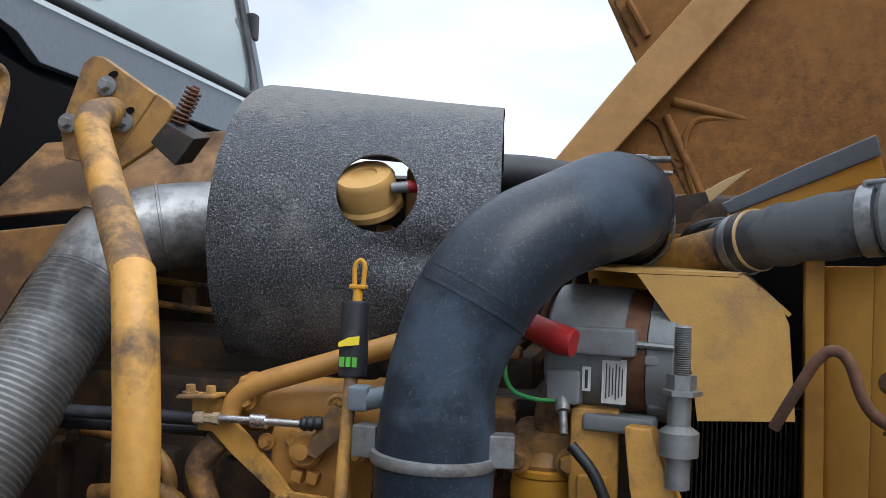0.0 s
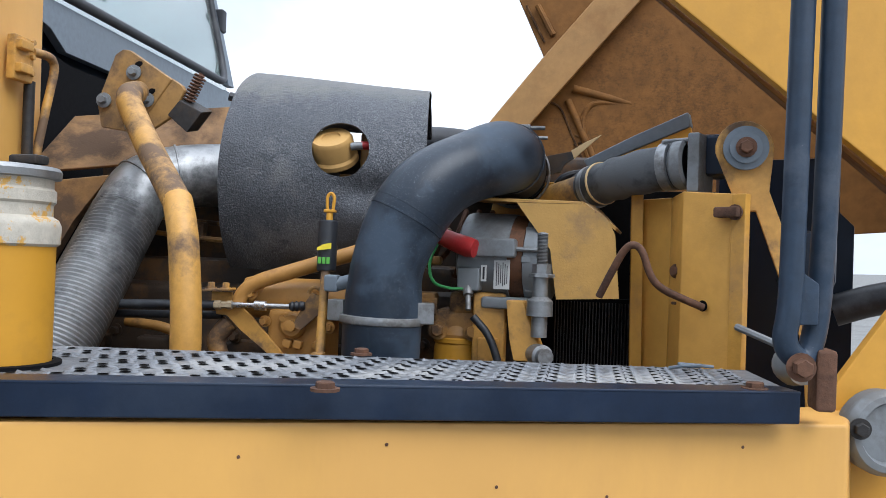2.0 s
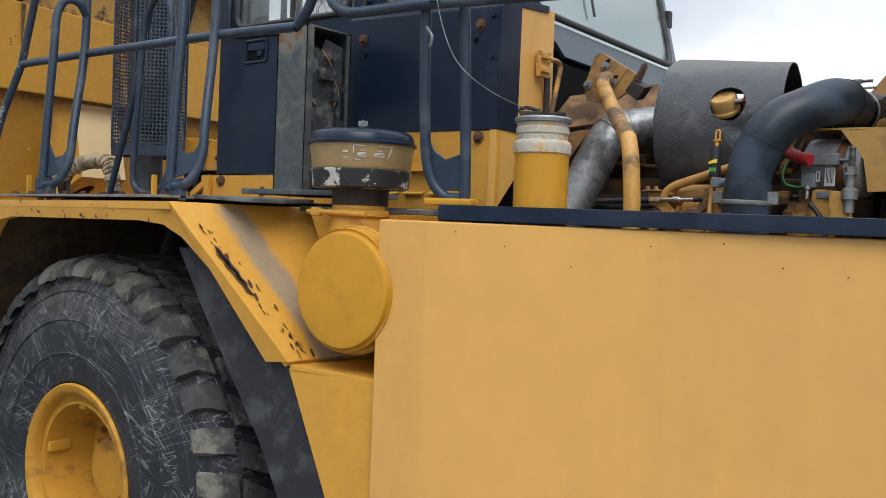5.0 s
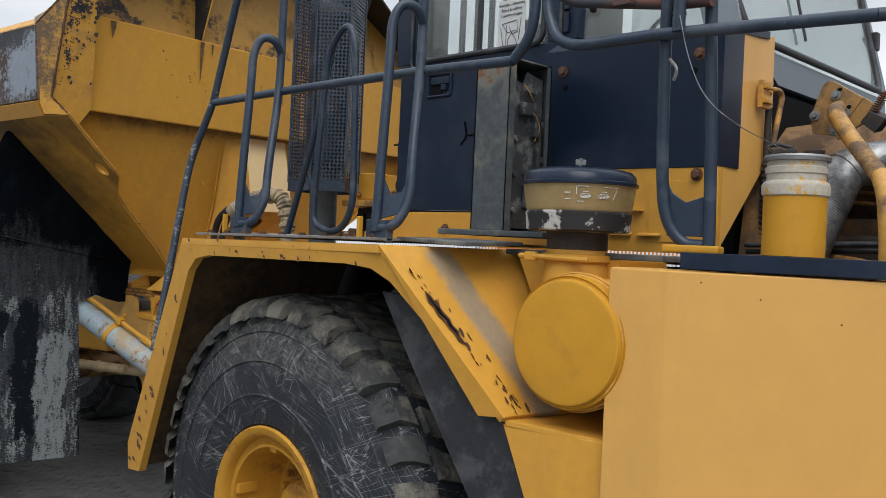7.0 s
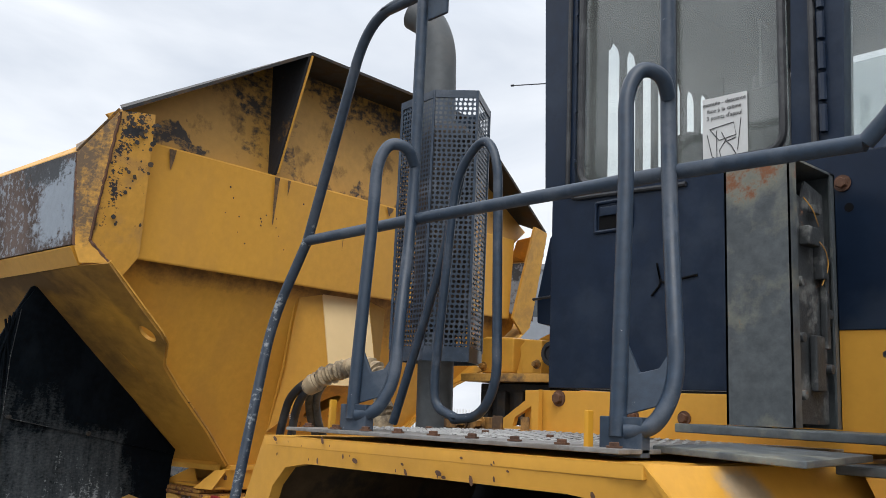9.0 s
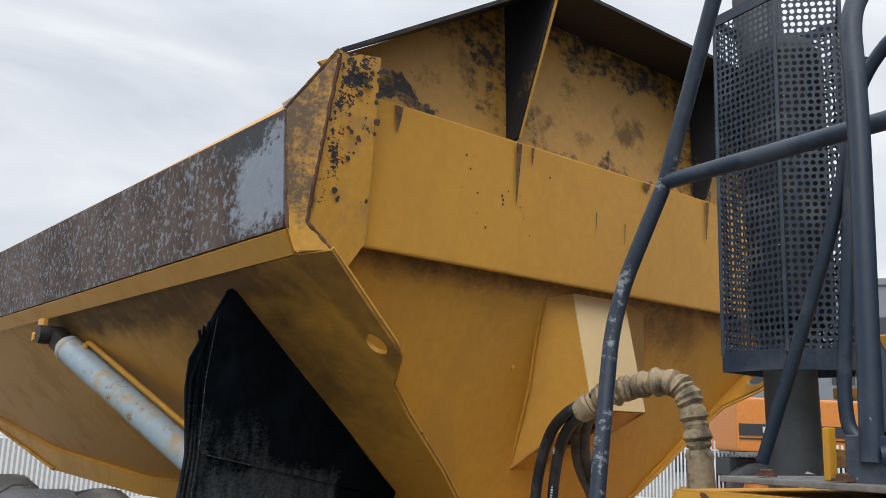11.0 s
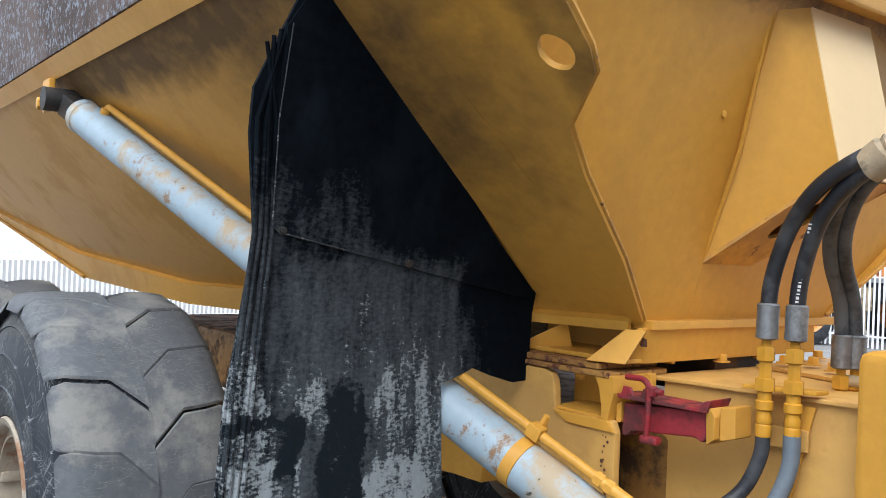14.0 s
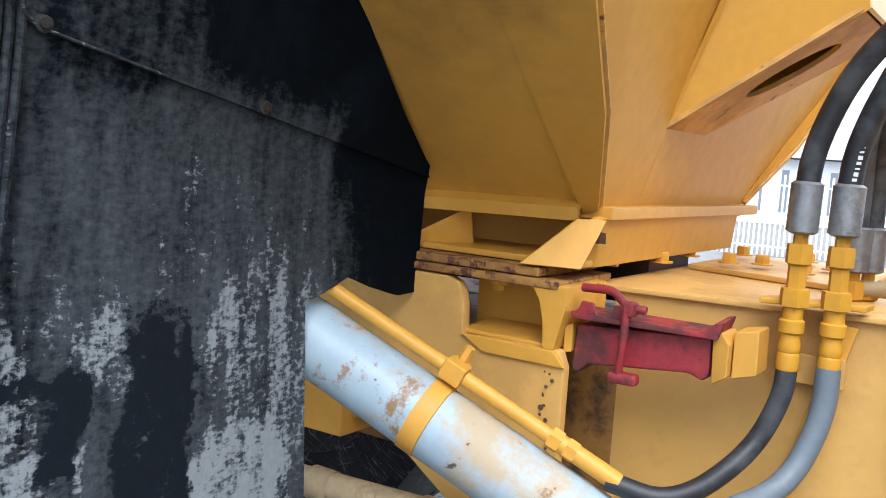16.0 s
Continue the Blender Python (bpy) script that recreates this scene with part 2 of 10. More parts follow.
galv = surface("dull_exhaust_steel", (0.31, 0.315, 0.315), 0.44, 0.8, var=0.25, grain=40, dirt=(0.085, 0.087, 0.09), dirt_amt=0.7, dirt_scale=5, dirt_pos=0.48, chip=(0.6, 0.6, 0.58), chip_amt=0.05, chip_scale=40, bump=0.15)
steel = surface("plain_zinc_steel", (0.29, 0.30, 0.305), 0.42, 0.65, var=0.3, dirt=(0.12, 0.11, 0.10), dirt_amt=0.7, dirt_scale=12, bump=0.1)
dark_steel = surface("grimy_dark_steel", (0.03, 0.028, 0.027), 0.6, 0.2, var=0.4, dirt=(0.1, 0.06, 0.03), dirt_amt=0.5, dirt_scale=7, bump=0.2)
rusty = surface("rusty_steel", (0.13, 0.06, 0.032), 0.75, 0.1, var=0.4, dirt=(0.05, 0.03, 0.022), dirt_amt=0.7, dirt_scale=9, bump=0.4, bump_scale=120)
alu_grey = surface("cast_alternator_grey", (0.21, 0.225, 0.235), 0.45, 0.25, var=0.12, grain=60, dirt=(0.1, 0.09, 0.08), dirt_amt=0.5, dirt_scale=9, bump=0.08)
copper = surface("varnished_copper_laminations", (0.17, 0.075, 0.035), 0.5, 0.3, var=0.4, dirt=(0.05, 0.03, 0.02), dirt_amt=0.6, dirt_scale=20, bump=0.2)
red_rubber = surface("red_rubber_boot", (0.42, 0.02, 0.02), 0.45, var=0.25, dirt=(0.2, 0.02, 0.02), dirt_amt=0.5, dirt_scale=14, bump=0.1)
red_paint = surface("faded_red_paint", (0.30, 0.022, 0.03), 0.5, var=0.3, dirt=(0.06, 0.02, 0.02), dirt_amt=0.85, dirt_scale=9, dirt_pos=0.45, chip=(0.45, 0.25, 0.2), chip_amt=0.05, chip_scale=30, bump=0.2)
cyl_paint = surface("pale_blue_cylinder_paint", (0.33, 0.42, 0.48), 0.45, var=0.12, grain=20, dirt=(0.42, 0.31, 0.17), dirt_amt=0.85, dirt_scale=5, dirt_pos=0.50, rust=0.64, rust_scale=8, rust_col=(0.24, 0.145, 0.075), chip=(0.06, 0.065, 0.06), chip_amt=0.13, chip_scale=20, bump=0.06)
rust_plate = surface("rust_bled_side_plate", (0.092, 0.058, 0.044), 0.7, var=0.3, grain=30, dirt=(0.05, 0.036, 0.032), dirt_amt=0.7, dirt_scale=2.4, dirt_pos=0.46, chip=(0.20, 0.22, 0.25), chip_amt=0.255, chip_scale=30, chip_soft=0.07, streak=0.6, bump=0.3, bump_scale=60)
shield_mat = surface("crinkled_heat_shield_foil", (0.042, 0.047, 0.057), 0.48, 0.3, var=0.55, grain=190, dirt=(0.16, 0.162, 0.16), dirt_amt=0.65, dirt_scale=3.2, dirt_pos=0.52, chip=(0.30, 0.31, 0.325), chip_amt=0.222, chip_scale=480, bump=0.7, bump_scale=210)
bowl_mat = surface("amber_precleaner_bowl", (0.33, 0.235, 0.105), 0.35, var=0.2, grain=15, dirt=(0.2, 0.14, 0.07), dirt_amt=0.5, dirt_scale=7, bump=0.05)
flaked = surface("flaked_black_on_white_paint", (0.45, 0.44, 0.41), 0.6, var=0.1, chip=(0.014, 0.014, 0.016), chip_amt=0.3, chip_scale=9, bump=0.2)
grime_band = surface("weathered_grey_yellow_band", (0.50, 0.46, 0.38), 0.6, var=0.2, chip=(0.55, 0.31, 0.06), chip_amt=0.23, chip_scale=14, dirt=(0.3, 0.33, 0.36), dirt_amt=0.7, dirt_scale=10, bump=0.3)
tape = surface("dirty_beige_hose_wrap", (0.42, 0.33, 0.21), 0.8, var=0.3, dirt=(0.09, 0.075, 0.06), dirt_amt=0.8, dirt_scale=9, dirt_pos=0.5, bump=0.6, bump_scale=60)
deck_mat = surface("grey_worn_tread_plate", (0.19, 0.20, 0.215), 0.45, 0.3, var=0.4, grain=40, dirt=(0.36, 0.355, 0.34), dirt_amt=0.7, dirt_scale=4, chip=(0.012, 0.012, 0.016), chip_amt=0.13, chip_scale=3, bump=0.25, bump_scale=120)
void_black = surface("void_and_shade_black", (0.006, 0.006, 0.007), 0.85, spec=0.1, var=0.3, bump=0.1)
label_white = surface("printed_label_white", (0.6, 0.6, 0.58), 0.5, var=0.06, bump=0.0)
sign_grey = surface("pale_sign_paper", (0.52, 0.53, 0.53), 0.6, var=0.04, bump=0.0)
ink = surface("black_ink", (0.03, 0.03, 0.034), 0.5, var=0.1, bump=0.0)
green_mark = surface("green_print", (0.12, 0.42, 0.06), 0.5, var=0.1, bump=0.0)
yellow_mark = surface("yellow_print", (0.75, 0.6, 0.03), 0.5, var=0.1, bump=0.0)
green_wire = surface("green_wire_sheath", (0.05, 0.3, 0.08), 0.4, var=0.1, bump=0.0)
interior = surface("dark_cab_trim", (0.045, 0.047, 0.05), 0.7, var=0.3, bump=0.1)


def stain_or_shade(m, across, up, patches, colour, scale=20, stretch=0.4, detail=8, lo=0.62, hi=0.72, top=1.0, weight=0.6, rough=None, warp=0.05):
    """Dried mud, soot, bare metal or painted-in shade on a material, in patches of uneven outline. across and up are
    (direction, offset) in metres;
    a patch is (a0, a1, u0, u1, edge_a, edge_u, amount)."""
    n, l = m.node_tree.nodes, m.node_tree.links
    bs = n["Principled BSDF"]
    co = n.new("ShaderNodeTexCoord")

    def calc(op, a, b, c=None):
        t = n.new("ShaderNodeMath")
        t.operation = op
        for i, v in enumerate((a, b, c)):
            if isinstance(v, (int, float)):
                t.inputs[i].default_value = v
            elif v is not None:
                l.new(v, t.inputs[i])
        return t.outputs[0]

    def noise_of(s, z, d, r=0.65):
        mp, t = n.new("ShaderNodeMapping"), n.new("ShaderNodeTexNoise")
        mp.inputs["Scale"].default_value = (1, 1, z)
        t.inputs["Scale"].default_value, t.inputs["Detail"].default_value, t.inputs["Roughness"].default_value = s, d, r
        l.new(co.outputs["Object"], mp.inputs["Vector"])
        l.new(mp.outputs[0], t.inputs["Vector"])
        return t

    def ramp(v, a, b, c=0.0, d=1.0, smooth=False):
        t = n.new("ShaderNodeMapRange")
        if smooth:
            t.interpolation_type = "SMOOTHSTEP"
        for i, x in enumerate((a, b, c, d)):
            t.inputs[i + 1].default_value = x
        l.new(v, t.inputs[0])
        return t.outputs[0]

    wob = noise_of(4.5, 0.6, 4)
    sep = n.new("ShaderNodeSeparateColor")
    l.new(wob.outputs["Color"], sep.inputs[0])

    def coordinate(axis, channel):
        d = n.new("ShaderNodeVectorMath")
        d.operation = "DOT_PRODUCT"
        d.inputs[1].default_value = axis[0]
        l.new(co.outputs["Object"], d.inputs[0])
        shift = calc("MULTIPLY_ADD", sep.outputs[channel], 2 * warp, -warp - axis[1])
        return calc("ADD", d.outputs["Value"], shift)

    ca, cu = coordinate(across, 0), coordinate(up, 1)
    cover = None
    for a0, a1, u0, u1, ea, eu, amount in patches:
        v = calc("MULTIPLY", ramp(ca, a0 - ea, a0 + ea, 0, amount, True), ramp(ca, a1 - ea, a1 + ea, 1, 0, True))
        v = calc("MULTIPLY", v, ramp(cu, u0 - eu, u0 + eu, 0, 1, True))
        v = calc("MULTIPLY", v, ramp(cu, u1 - eu, u1 + eu, 1, 0, True))
        cover = v if cover is None else calc("MAXIMUM", cover, v)
    grainy = calc("ADD", calc("MULTIPLY", noise_of(scale, stretch, detail).outputs["Fac"], 0.95), calc("MULTIPLY", noise_of(scale * 2.4, 1.7, 4).outputs["Fac"], 0.75))
    fac = ramp(calc("MULTIPLY_ADD", cover, weight, calc("SUBTRACT", grainy, 0.35)), lo, hi, 0, top)
    fac = calc("MULTIPLY", fac, ramp(cover, 0.02, 0.15))
    mx = n.new("ShaderNodeMix")
    mx.data_type = "RGBA"
    base, rgh = bs.inputs["Base Color"], bs.inputs["Roughness"]
    if base.is_linked:
        l.new(base.links[0].from_socket, mx.inputs[6])
    else:
        mx.inputs[6].default_value = base.default_value
    tone = n.new("ShaderNodeMix")
    tone.data_type = "RGBA"
    tone.inputs[6].default_value, tone.inputs[7].default_value = shade(colour, 0.72), shade(colour, 1.2)
    l.new(noise_of(scale * 3, 0.8, 5).outputs["Fac"], tone.inputs[0])
    l.new(tone.outputs[2], mx.inputs[7])
    l.new(fac, mx.inputs[0])
    l.new(mx.outputs[2], base)
    if rough is not None:
        rm = n.new("ShaderNodeMix")
        if rgh.is_linked:
            l.new(rgh.links[0].from_socket, rm.inputs[2])
        else:
            rm.inputs[2].default_value = rgh.default_value
        rm.inputs[3].default_value = rough
        l.new(fac, rm.inputs[0])
        l.new(rm.outputs[0], rgh)
    return m


Y_WAY, Z_WAY = ((0, 1, 0), 0.0), ((0, 0, 1), 0.0)
flap_rubber = surface("mud_stained_flap_rubber", (0.0045, 0.0072, 0.0105), 0.7, spec=0.04, var=0.5, grain=30, dirt=(0.009, 0.013, 0.018), dirt_amt=0.6, dirt_scale=5, streak=0.4, bump=0.3, bump_scale=40)
# Grey mud film; its colour also carries some pale haze.
stain_or_shade(flap_rubber, Y_WAY, Z_WAY, [(0.0, 0.18, 0.3, 2.00, 0.03, 0.15, 0.55), (0.16, 0.40, 1.50, 2.00, 0.06, 0.10, 0.4), (0.16, 0.80, 0.3, 1.84, 0.05, 0.05, 0.9), (0.2, 0.85, 1.3, 1.66, 0.1, 0.1, 1.0)],
      (0.078, 0.088, 0.096), 24, 0.22, 8, 0.52, 1.05, 0.88, 0.36, 0.8, 0.12)
stain_or_shade(flap_rubber, Y_WAY, Z_WAY, [(-0.04, 0.17, 0.3, 1.66, 0.02, 0.20, 0.85), (-0.02, 0.21, 0.3, 1.30, 0.04, 0.06, 1.25), (0.20, 0.34, 1.32, 1.52, 0.05, 0.08, 1.0), (0.25, 0.30, 1.12, 1.27, 0.02, 0.05, 0.9), (0.46, 0.60, 1.28, 1.52, 0.03, 0.08, 1.0),
                                       (0.56, 0.82, 0.3, 1.54, 0.06, 0.16, 0.85), (0.45, 0.70, 0.3, 1.26, 0.03, 0.08, 1.3), (0.40, 0.76, 1.40, 1.72, 0.08, 0.12, 0.5), (0.22, 0.42, 0.3, 1.00, 0.04, 0.08, 0.9)],
      (0.25, 0.275, 0.285), 26, 0.28, 9, 0.73, 0.87, 0.93, 0.30, 0.9, 0.14)
stain_or_shade(flap_rubber, Y_WAY, Z_WAY, [(0.0, 0.23, 1.34, 1.385, 0.04, 0.02, 1.0), (0.16, 0.27, 1.18, 1.38, 0.03, 0.05, 0.9), (0.32, 0.46, 0.5, 1.5, 0.03, 0.08, 1.0)], (0.010, 0.013, 0.017), 16, 0.4, 7, 0.66, 0.76, 1.0, 0.36, 0.6, 0.12)
can_paint = surface("bleached_can_paint", (0.50, 0.30, 0.10), 0.6, spec=0.25, var=0.12, grain=30, dirt=(0.35, 0.2, 0.07), dirt_amt=0.5, dirt_scale=14, bump=0.08)
yellow_brown = surface("browned_tube_paint", (0.46, 0.245, 0.055), 0.5, var=0.25, grain=40, dirt=(0.10, 0.065, 0.045), dirt_amt=0.9, dirt_scale=6, dirt_pos=0.475, chip=(0.035, 0.028, 0.025), chip_amt=0.14, chip_scale=14, bump=0.15)
bracket_paint = surface("stained_bracket_paint", (0.36, 0.20, 0.06), 0.5, var=0.25, grain=30, dirt=(0.13, 0.08, 0.045), dirt_amt=0.9, dirt_scale=5, dirt_pos=0.47, rust=0.3, rust_scale=12, bump=0.15)
lug_dusty = surface("dusty_chunked_tread_rubber", (0.05, 0.052, 0.053), 0.85, var=0.4, grain=25, dirt=(0.21, 0.195, 0.16), dirt_amt=0.8, dirt_scale=5, dirt_pos=0.49, chip=(0.018, 0.018, 0.02), chip_amt=0.17, chip_scale=9, bump=0.5, bump_scale=60)
worn_tread = surface("worn_smooth_tread_rubber", (0.085, 0.092, 0.10), 0.7, var=0.25, grain=30, dirt=(0.21, 0.205, 0.185), dirt_amt=0.8, dirt_scale=2.6, dirt_pos=0.5, bump=0.3, bump_scale=70, scratch=(0.16, 0.16, 0.155), scratch_scale=9.0)
rim_dusty = surface("rust_edged_beige_rim", (0.34, 0.29, 0.22), 0.65, var=0.25, grain=18, dirt=(0.22, 0.10, 0.045), dirt_amt=0.9, dirt_scale=5, dirt_pos=0.5, rust=0.45, rust_scale=9, rust_col=(0.16, 0.055, 0.025), bump=0.4)
exhaust_grey = surface("heat_dulled_exhaust_steel", (0.075, 0.083, 0.09), 0.6, 0.2, var=0.2, grain=30, dirt=(0.12, 0.12, 0.12), dirt_amt=0.6, dirt_scale=4, rust=0.16, rust_scale=9, bump=0.12)
bright_rod = surface("bright_plated_steel", (0.62, 0.62, 0.62), 0.25, 0.9, var=0.15, dirt=(0.25, 0.23, 0.2), dirt_amt=0.5, dirt_scale=14, bump=0.02)
arch_shade_brown = surface("dust_and_shade_brown_paint", (0.13, 0.085, 0.045), 0.85, spec=0.2, var=0.35, grain=20, dirt=(0.06, 0.045, 0.035), dirt_amt=0.8, dirt_scale=5, dirt_pos=0.48, bump=0.5, bump_scale=50)
mirror_plastic = surface("weathered_mirror_plastic", (0.05, 0.075, 0.10), 0.42, var=0.3, grain=30, dirt=(0.11, 0.13, 0.15), dirt_amt=0.6, dirt_scale=5, bump=0.15)
entry_paint = surface("rail_paint_worn_by_use", (0.022, 0.036, 0.058), 0.42, spec=0.45, var=0.3, grain=40, dirt=(0.06, 0.07, 0.09), dirt_amt=0.5, dirt_scale=6, chip=(0.28, 0.29, 0.3), chip_amt=0.07, chip_scale=45, bump=0.1)
stain_or_shade(entry_paint, Y_WAY, Z_WAY, [(-1.0, 2.0, 1.2, 2.50, 0.1, 0.12, 0.9), (-1.0, 2.0, 2.54, 2.64, 0.1, 0.02, 0.9)], (0.24, 0.26, 0.28), 20, 0.3, 8, 0.82, 0.92, 0.9, 0.3, 0.6)
seam_dirt = surface("crusted_seam_dirt", (0.06, 0.03, 0.014), 0.85, spec=0.2, var=0.4, grain=40, dirt=(0.2, 0.11, 0.05), dirt_amt=0.6, dirt_scale=12, bump=0.3)
stain_or_shade(yellow_under, ((1, 0, 0), 0.0), Z_WAY, [(0.35, 0.75, 2.55, 2.95, 0.12, 0.12, 0.8), (0.0, 0.4, 2.4, 2.75, 0.1, 0.1, 0.7), (0.15, 0.5, 2.8, 3.1, 0.06, 0.1, 0.6)], (0.10, 0.048, 0.018), 34, 0.8, 8, 0.62, 0.95, 0.8, 0.3, 0.8)
rim_yellow = surface("rust_streaked_rim_paint", (0.52, 0.26, 0.028), 0.55, spec=0.3, var=0.15, grain=12, dirt=(0.22, 0.10, 0.03), dirt_amt=0.85, dirt_scale=5, dirt_pos=0.52, rust=0.36, rust_scale=8, rust_col=(0.10, 0.04, 0.02), bump=0.2)
fender_paint = surface("dust_smeared_fender_paint", YEL, 0.42, spec=0.32, var=0.10, grain=25, dirt=(0.42, 0.22, 0.05), dirt_amt=0.3, dirt_scale=2.2, streak=0.5, rust=0.21, rust_scale=18, bump=0.06, bump_scale=90)
stain_or_shade(fender_paint, ((0.196, 0.98, 0.49), 0.874), Z_WAY, [(0.015, 0.115, 1.30, 1.93, 0.025, 0.02, 1.0)], (0.29, 0.235, 0.165), 14, 0.4, 6, 0.50, 1.25, 0.9, 0.85, 0.85, 0.02)
radiator_paint = surface("grimy_radiator_box_paint", (0.66, 0.35, 0.07), 0.45, var=0.15, grain=25, dirt=(0.36, 0.18, 0.05), dirt_amt=0.6, dirt_scale=4, dirt_pos=0.55, streak=0.5, rust=0.2, rust_scale=14, bump=0.12)
stain_or_shade(shield_mat, ((1, 0, 0.3), 0.7), Z_WAY, [(-0.42, -0.10, 2.15, 2.62, 0.10, 0.12, 0.9)], (0.26, 0.265, 0.27), 90, 1.4, 8, 0.80, 0.94, 0.5, 0.28, 0.7)
# Brown dirt, deepened to stand for the dark recess at the bracket.
bracket_dark = surface("recess_dark_bracket_paint", (0.24, 0.125, 0.04), 0.55, var=0.3, grain=30, dirt=(0.07, 0.042, 0.025), dirt_amt=0.9, dirt_scale=4, dirt_pos=0.46, rust=0.3, rust_scale=12, bump=0.2)
pump_paint = surface("oil_stained_pump_paint", (0.43, 0.215, 0.05), 0.45, var=0.2, grain=30, dirt=(0.20, 0.095, 0.03), dirt_amt=0.6, dirt_scale=9, dirt_pos=0.54, rust=0.16, rust_scale=26, bump=0.2, bump_scale=90)
stain_or_shade(shield_mat, Y_WAY, Z_WAY, [(0.9, 2.3, 2.51, 2.9, 0.1, 0.03, 0.9)], (0.20, 0.195, 0.18), 30, 1.0, 8, 0.55, 0.95, 0.75, 0.4, 0.8)
stain_or_shade(tyre_rubber, Y_WAY, Z_WAY, [(-3.0, 4.0, 1.36, 1.9, 0.1, 0.12, 0.8)], (0.15, 0.142, 0.12), 26, 1.0, 8, 0.70, 0.98, 0.6, 0.36, 0.9)


def glass_of(name, tint, gloss):
    m = bpy.data.materials.new(name)
    m.use_nodes = True
    n, l = m.node_tree.nodes, m.node_tree.links
    n.remove(n["Principled BSDF"])
    tr, gl, mx = n.new("ShaderNodeBsdfTransparent"), n.new("ShaderNodeBsdfGlossy"), n.new("ShaderNodeMixShader")
    df, m2 = n.new("ShaderNodeBsdfDiffuse"), n.new("ShaderNodeMixShader")
    tr.inputs["Color"].default_value = tint
    gl.inputs["Roughness"].default_value = 0.03
    df.inputs["Color"].default_value = (0.5, 0.53, 0.52, 1)
    lw, pw, fr = n.new("ShaderNodeLayerWeight"), n.new("ShaderNodeMath"), n.new("ShaderNodeMath")
    pw.operation, fr.operation = "POWER", "MULTIPLY_ADD"
    lw.inputs["Blend"].default_value, pw.inputs[1].default_value = 0.5, 4.0
    fr.inputs[1].default_value, fr.inputs[2].default_value = 0.9 * (1 - gloss), gloss
    l.new(lw.outputs["Facing"], pw.inputs[0])
    l.new(pw.outputs[0], fr.inputs[0])
    no, rp = n.new("ShaderNodeTexNoise"), n.new("ShaderNodeMapRange")
    no.inputs["Scale"].default_value, no.inputs["Detail"].default_value = 3.0, 6
    rp.inputs[1].default_value, rp.inputs[2].default_value, rp.inputs[3].default_value, rp.inputs[4].default_value = 0.4, 0.75, 0.09, 0.2
    l.new(no.outputs["Fac"], rp.inputs[0])
    l.new(rp.outputs[0], m2.inputs["Fac"])
    l.new(tr.outputs[0], m2.inputs[1])
    l.new(df.outputs[0], m2.inputs[2])
    l.new(fr.outputs[0], mx.inputs["Fac"])
    l.new(m2.outputs[0], mx.inputs[1])
    l.new(gl.outputs[0], mx.inputs[2])
    l.new(mx.outputs[0], n["Material Output"].inputs["Surface"])
    return m


glass = glass_of("dusty_window_glass", (0.9, 0.93, 0.92, 1), 0.065)
front_glass = glass_of("sky_bright_windshield_glass", (0.68, 0.77, 0.75, 1), 0.24)
# Oil grime on the engine block; also the near-black of added fillers.
grime_or_shade = surface("black_grime_and_shade", (0.03, 0.019, 0.012), 0.55, var=0.4, grain=20, dirt=(0.12, 0.06, 0.02), dirt_amt=0.8, dirt_scale=6, dirt_pos=0.5, bump=0.3)


# ---- mesh helpers ----
def thing(name, at, label, category, group=""):
    ob = new(name)
    ob.location = at
    ob.empty_display_size = 0.3
    return tagged(ob, label, category, group)


SPLIT = {"deck_bolt", "box_bolt", "cowl_bolt", "bolt_hole", "bracket_bolt", "block_bolt", "pump_bolt", "terminal_stud", "hose_clamp", "box_fastener", "wheel_bolt", "frame_bolt", "flap_bolt", "pipe_band",
         "clamp_lug", "data_label", "mount_rubber", "anchor_bolt", "loose_wire", "fuel_pipe", "injector_line", "small_hose", "wiring_loom", "loom_wire", "gusset_rib", "weld_seam", "pressed_rib", "green_mark",
         "control_cable", "channel_side", "print", "print_bar", "printed_mark", "step_plate", "moulding_seam", "elbow_fitting", "window_seal", "door_hinge", "side_window", "rail_lip", "spill_lip", "window_slat", "lock_bracket", "bolt_slot"}


def islands(bm):
    """The loose pieces of a mesh, those that touch taken together, as sets of faces."""
    bm.verts.index_update()
    seen, out = set(), []
    for v in bm.verts:
        if v in seen or not v.link_faces:
            continue
        todo, got = [v], set()
        while todo:
            w = todo.pop()
            if w in got:
                continue
            got.add(w)
            todo += [e.other_vert(w) for e in w.link_edges]
        seen |= got
        lo = [min(w.co[i] for w in got) - 0.001 for i in range(3)]
        hi = [max(w.co[i] for w in got) + 0.001 for i in range(3)]
        out.append([lo, hi, got])
    k = 0
    while k < len(out):
        for j in range(k + 1, len(out)):
            if all(out[k][0][i] <= out[j][1][i] and out[j][0][i] <= out[k][1][i] for i in range(3)):
                a, b = out[k], out.pop(j)
                out[k] = [[min(p, q) for p, q in zip(a[0], b[0])], [max(p, q) for p, q in zip(a[1], b[1])], a[2] | b[2]]
                k = -1
                break
        k += 1
    return [o[2] for o in out]


APART = {"engine_block": "block_casting", "cab": "cab_pillar", "cowl": "cowl_panel", "control_box": "box_side", "front_fender": "fender_plate", "cab_mount": "mount_plate", "lower_panel": "panel_louvre", "cab_shell": "cab_panel", "mudguard": "mudguard_plate", "windshield_frame": "frame_member", "mirror_housing": "mirror_rib", "bracket_clamp": "clamp_half", "battery_box": "box_panel"}


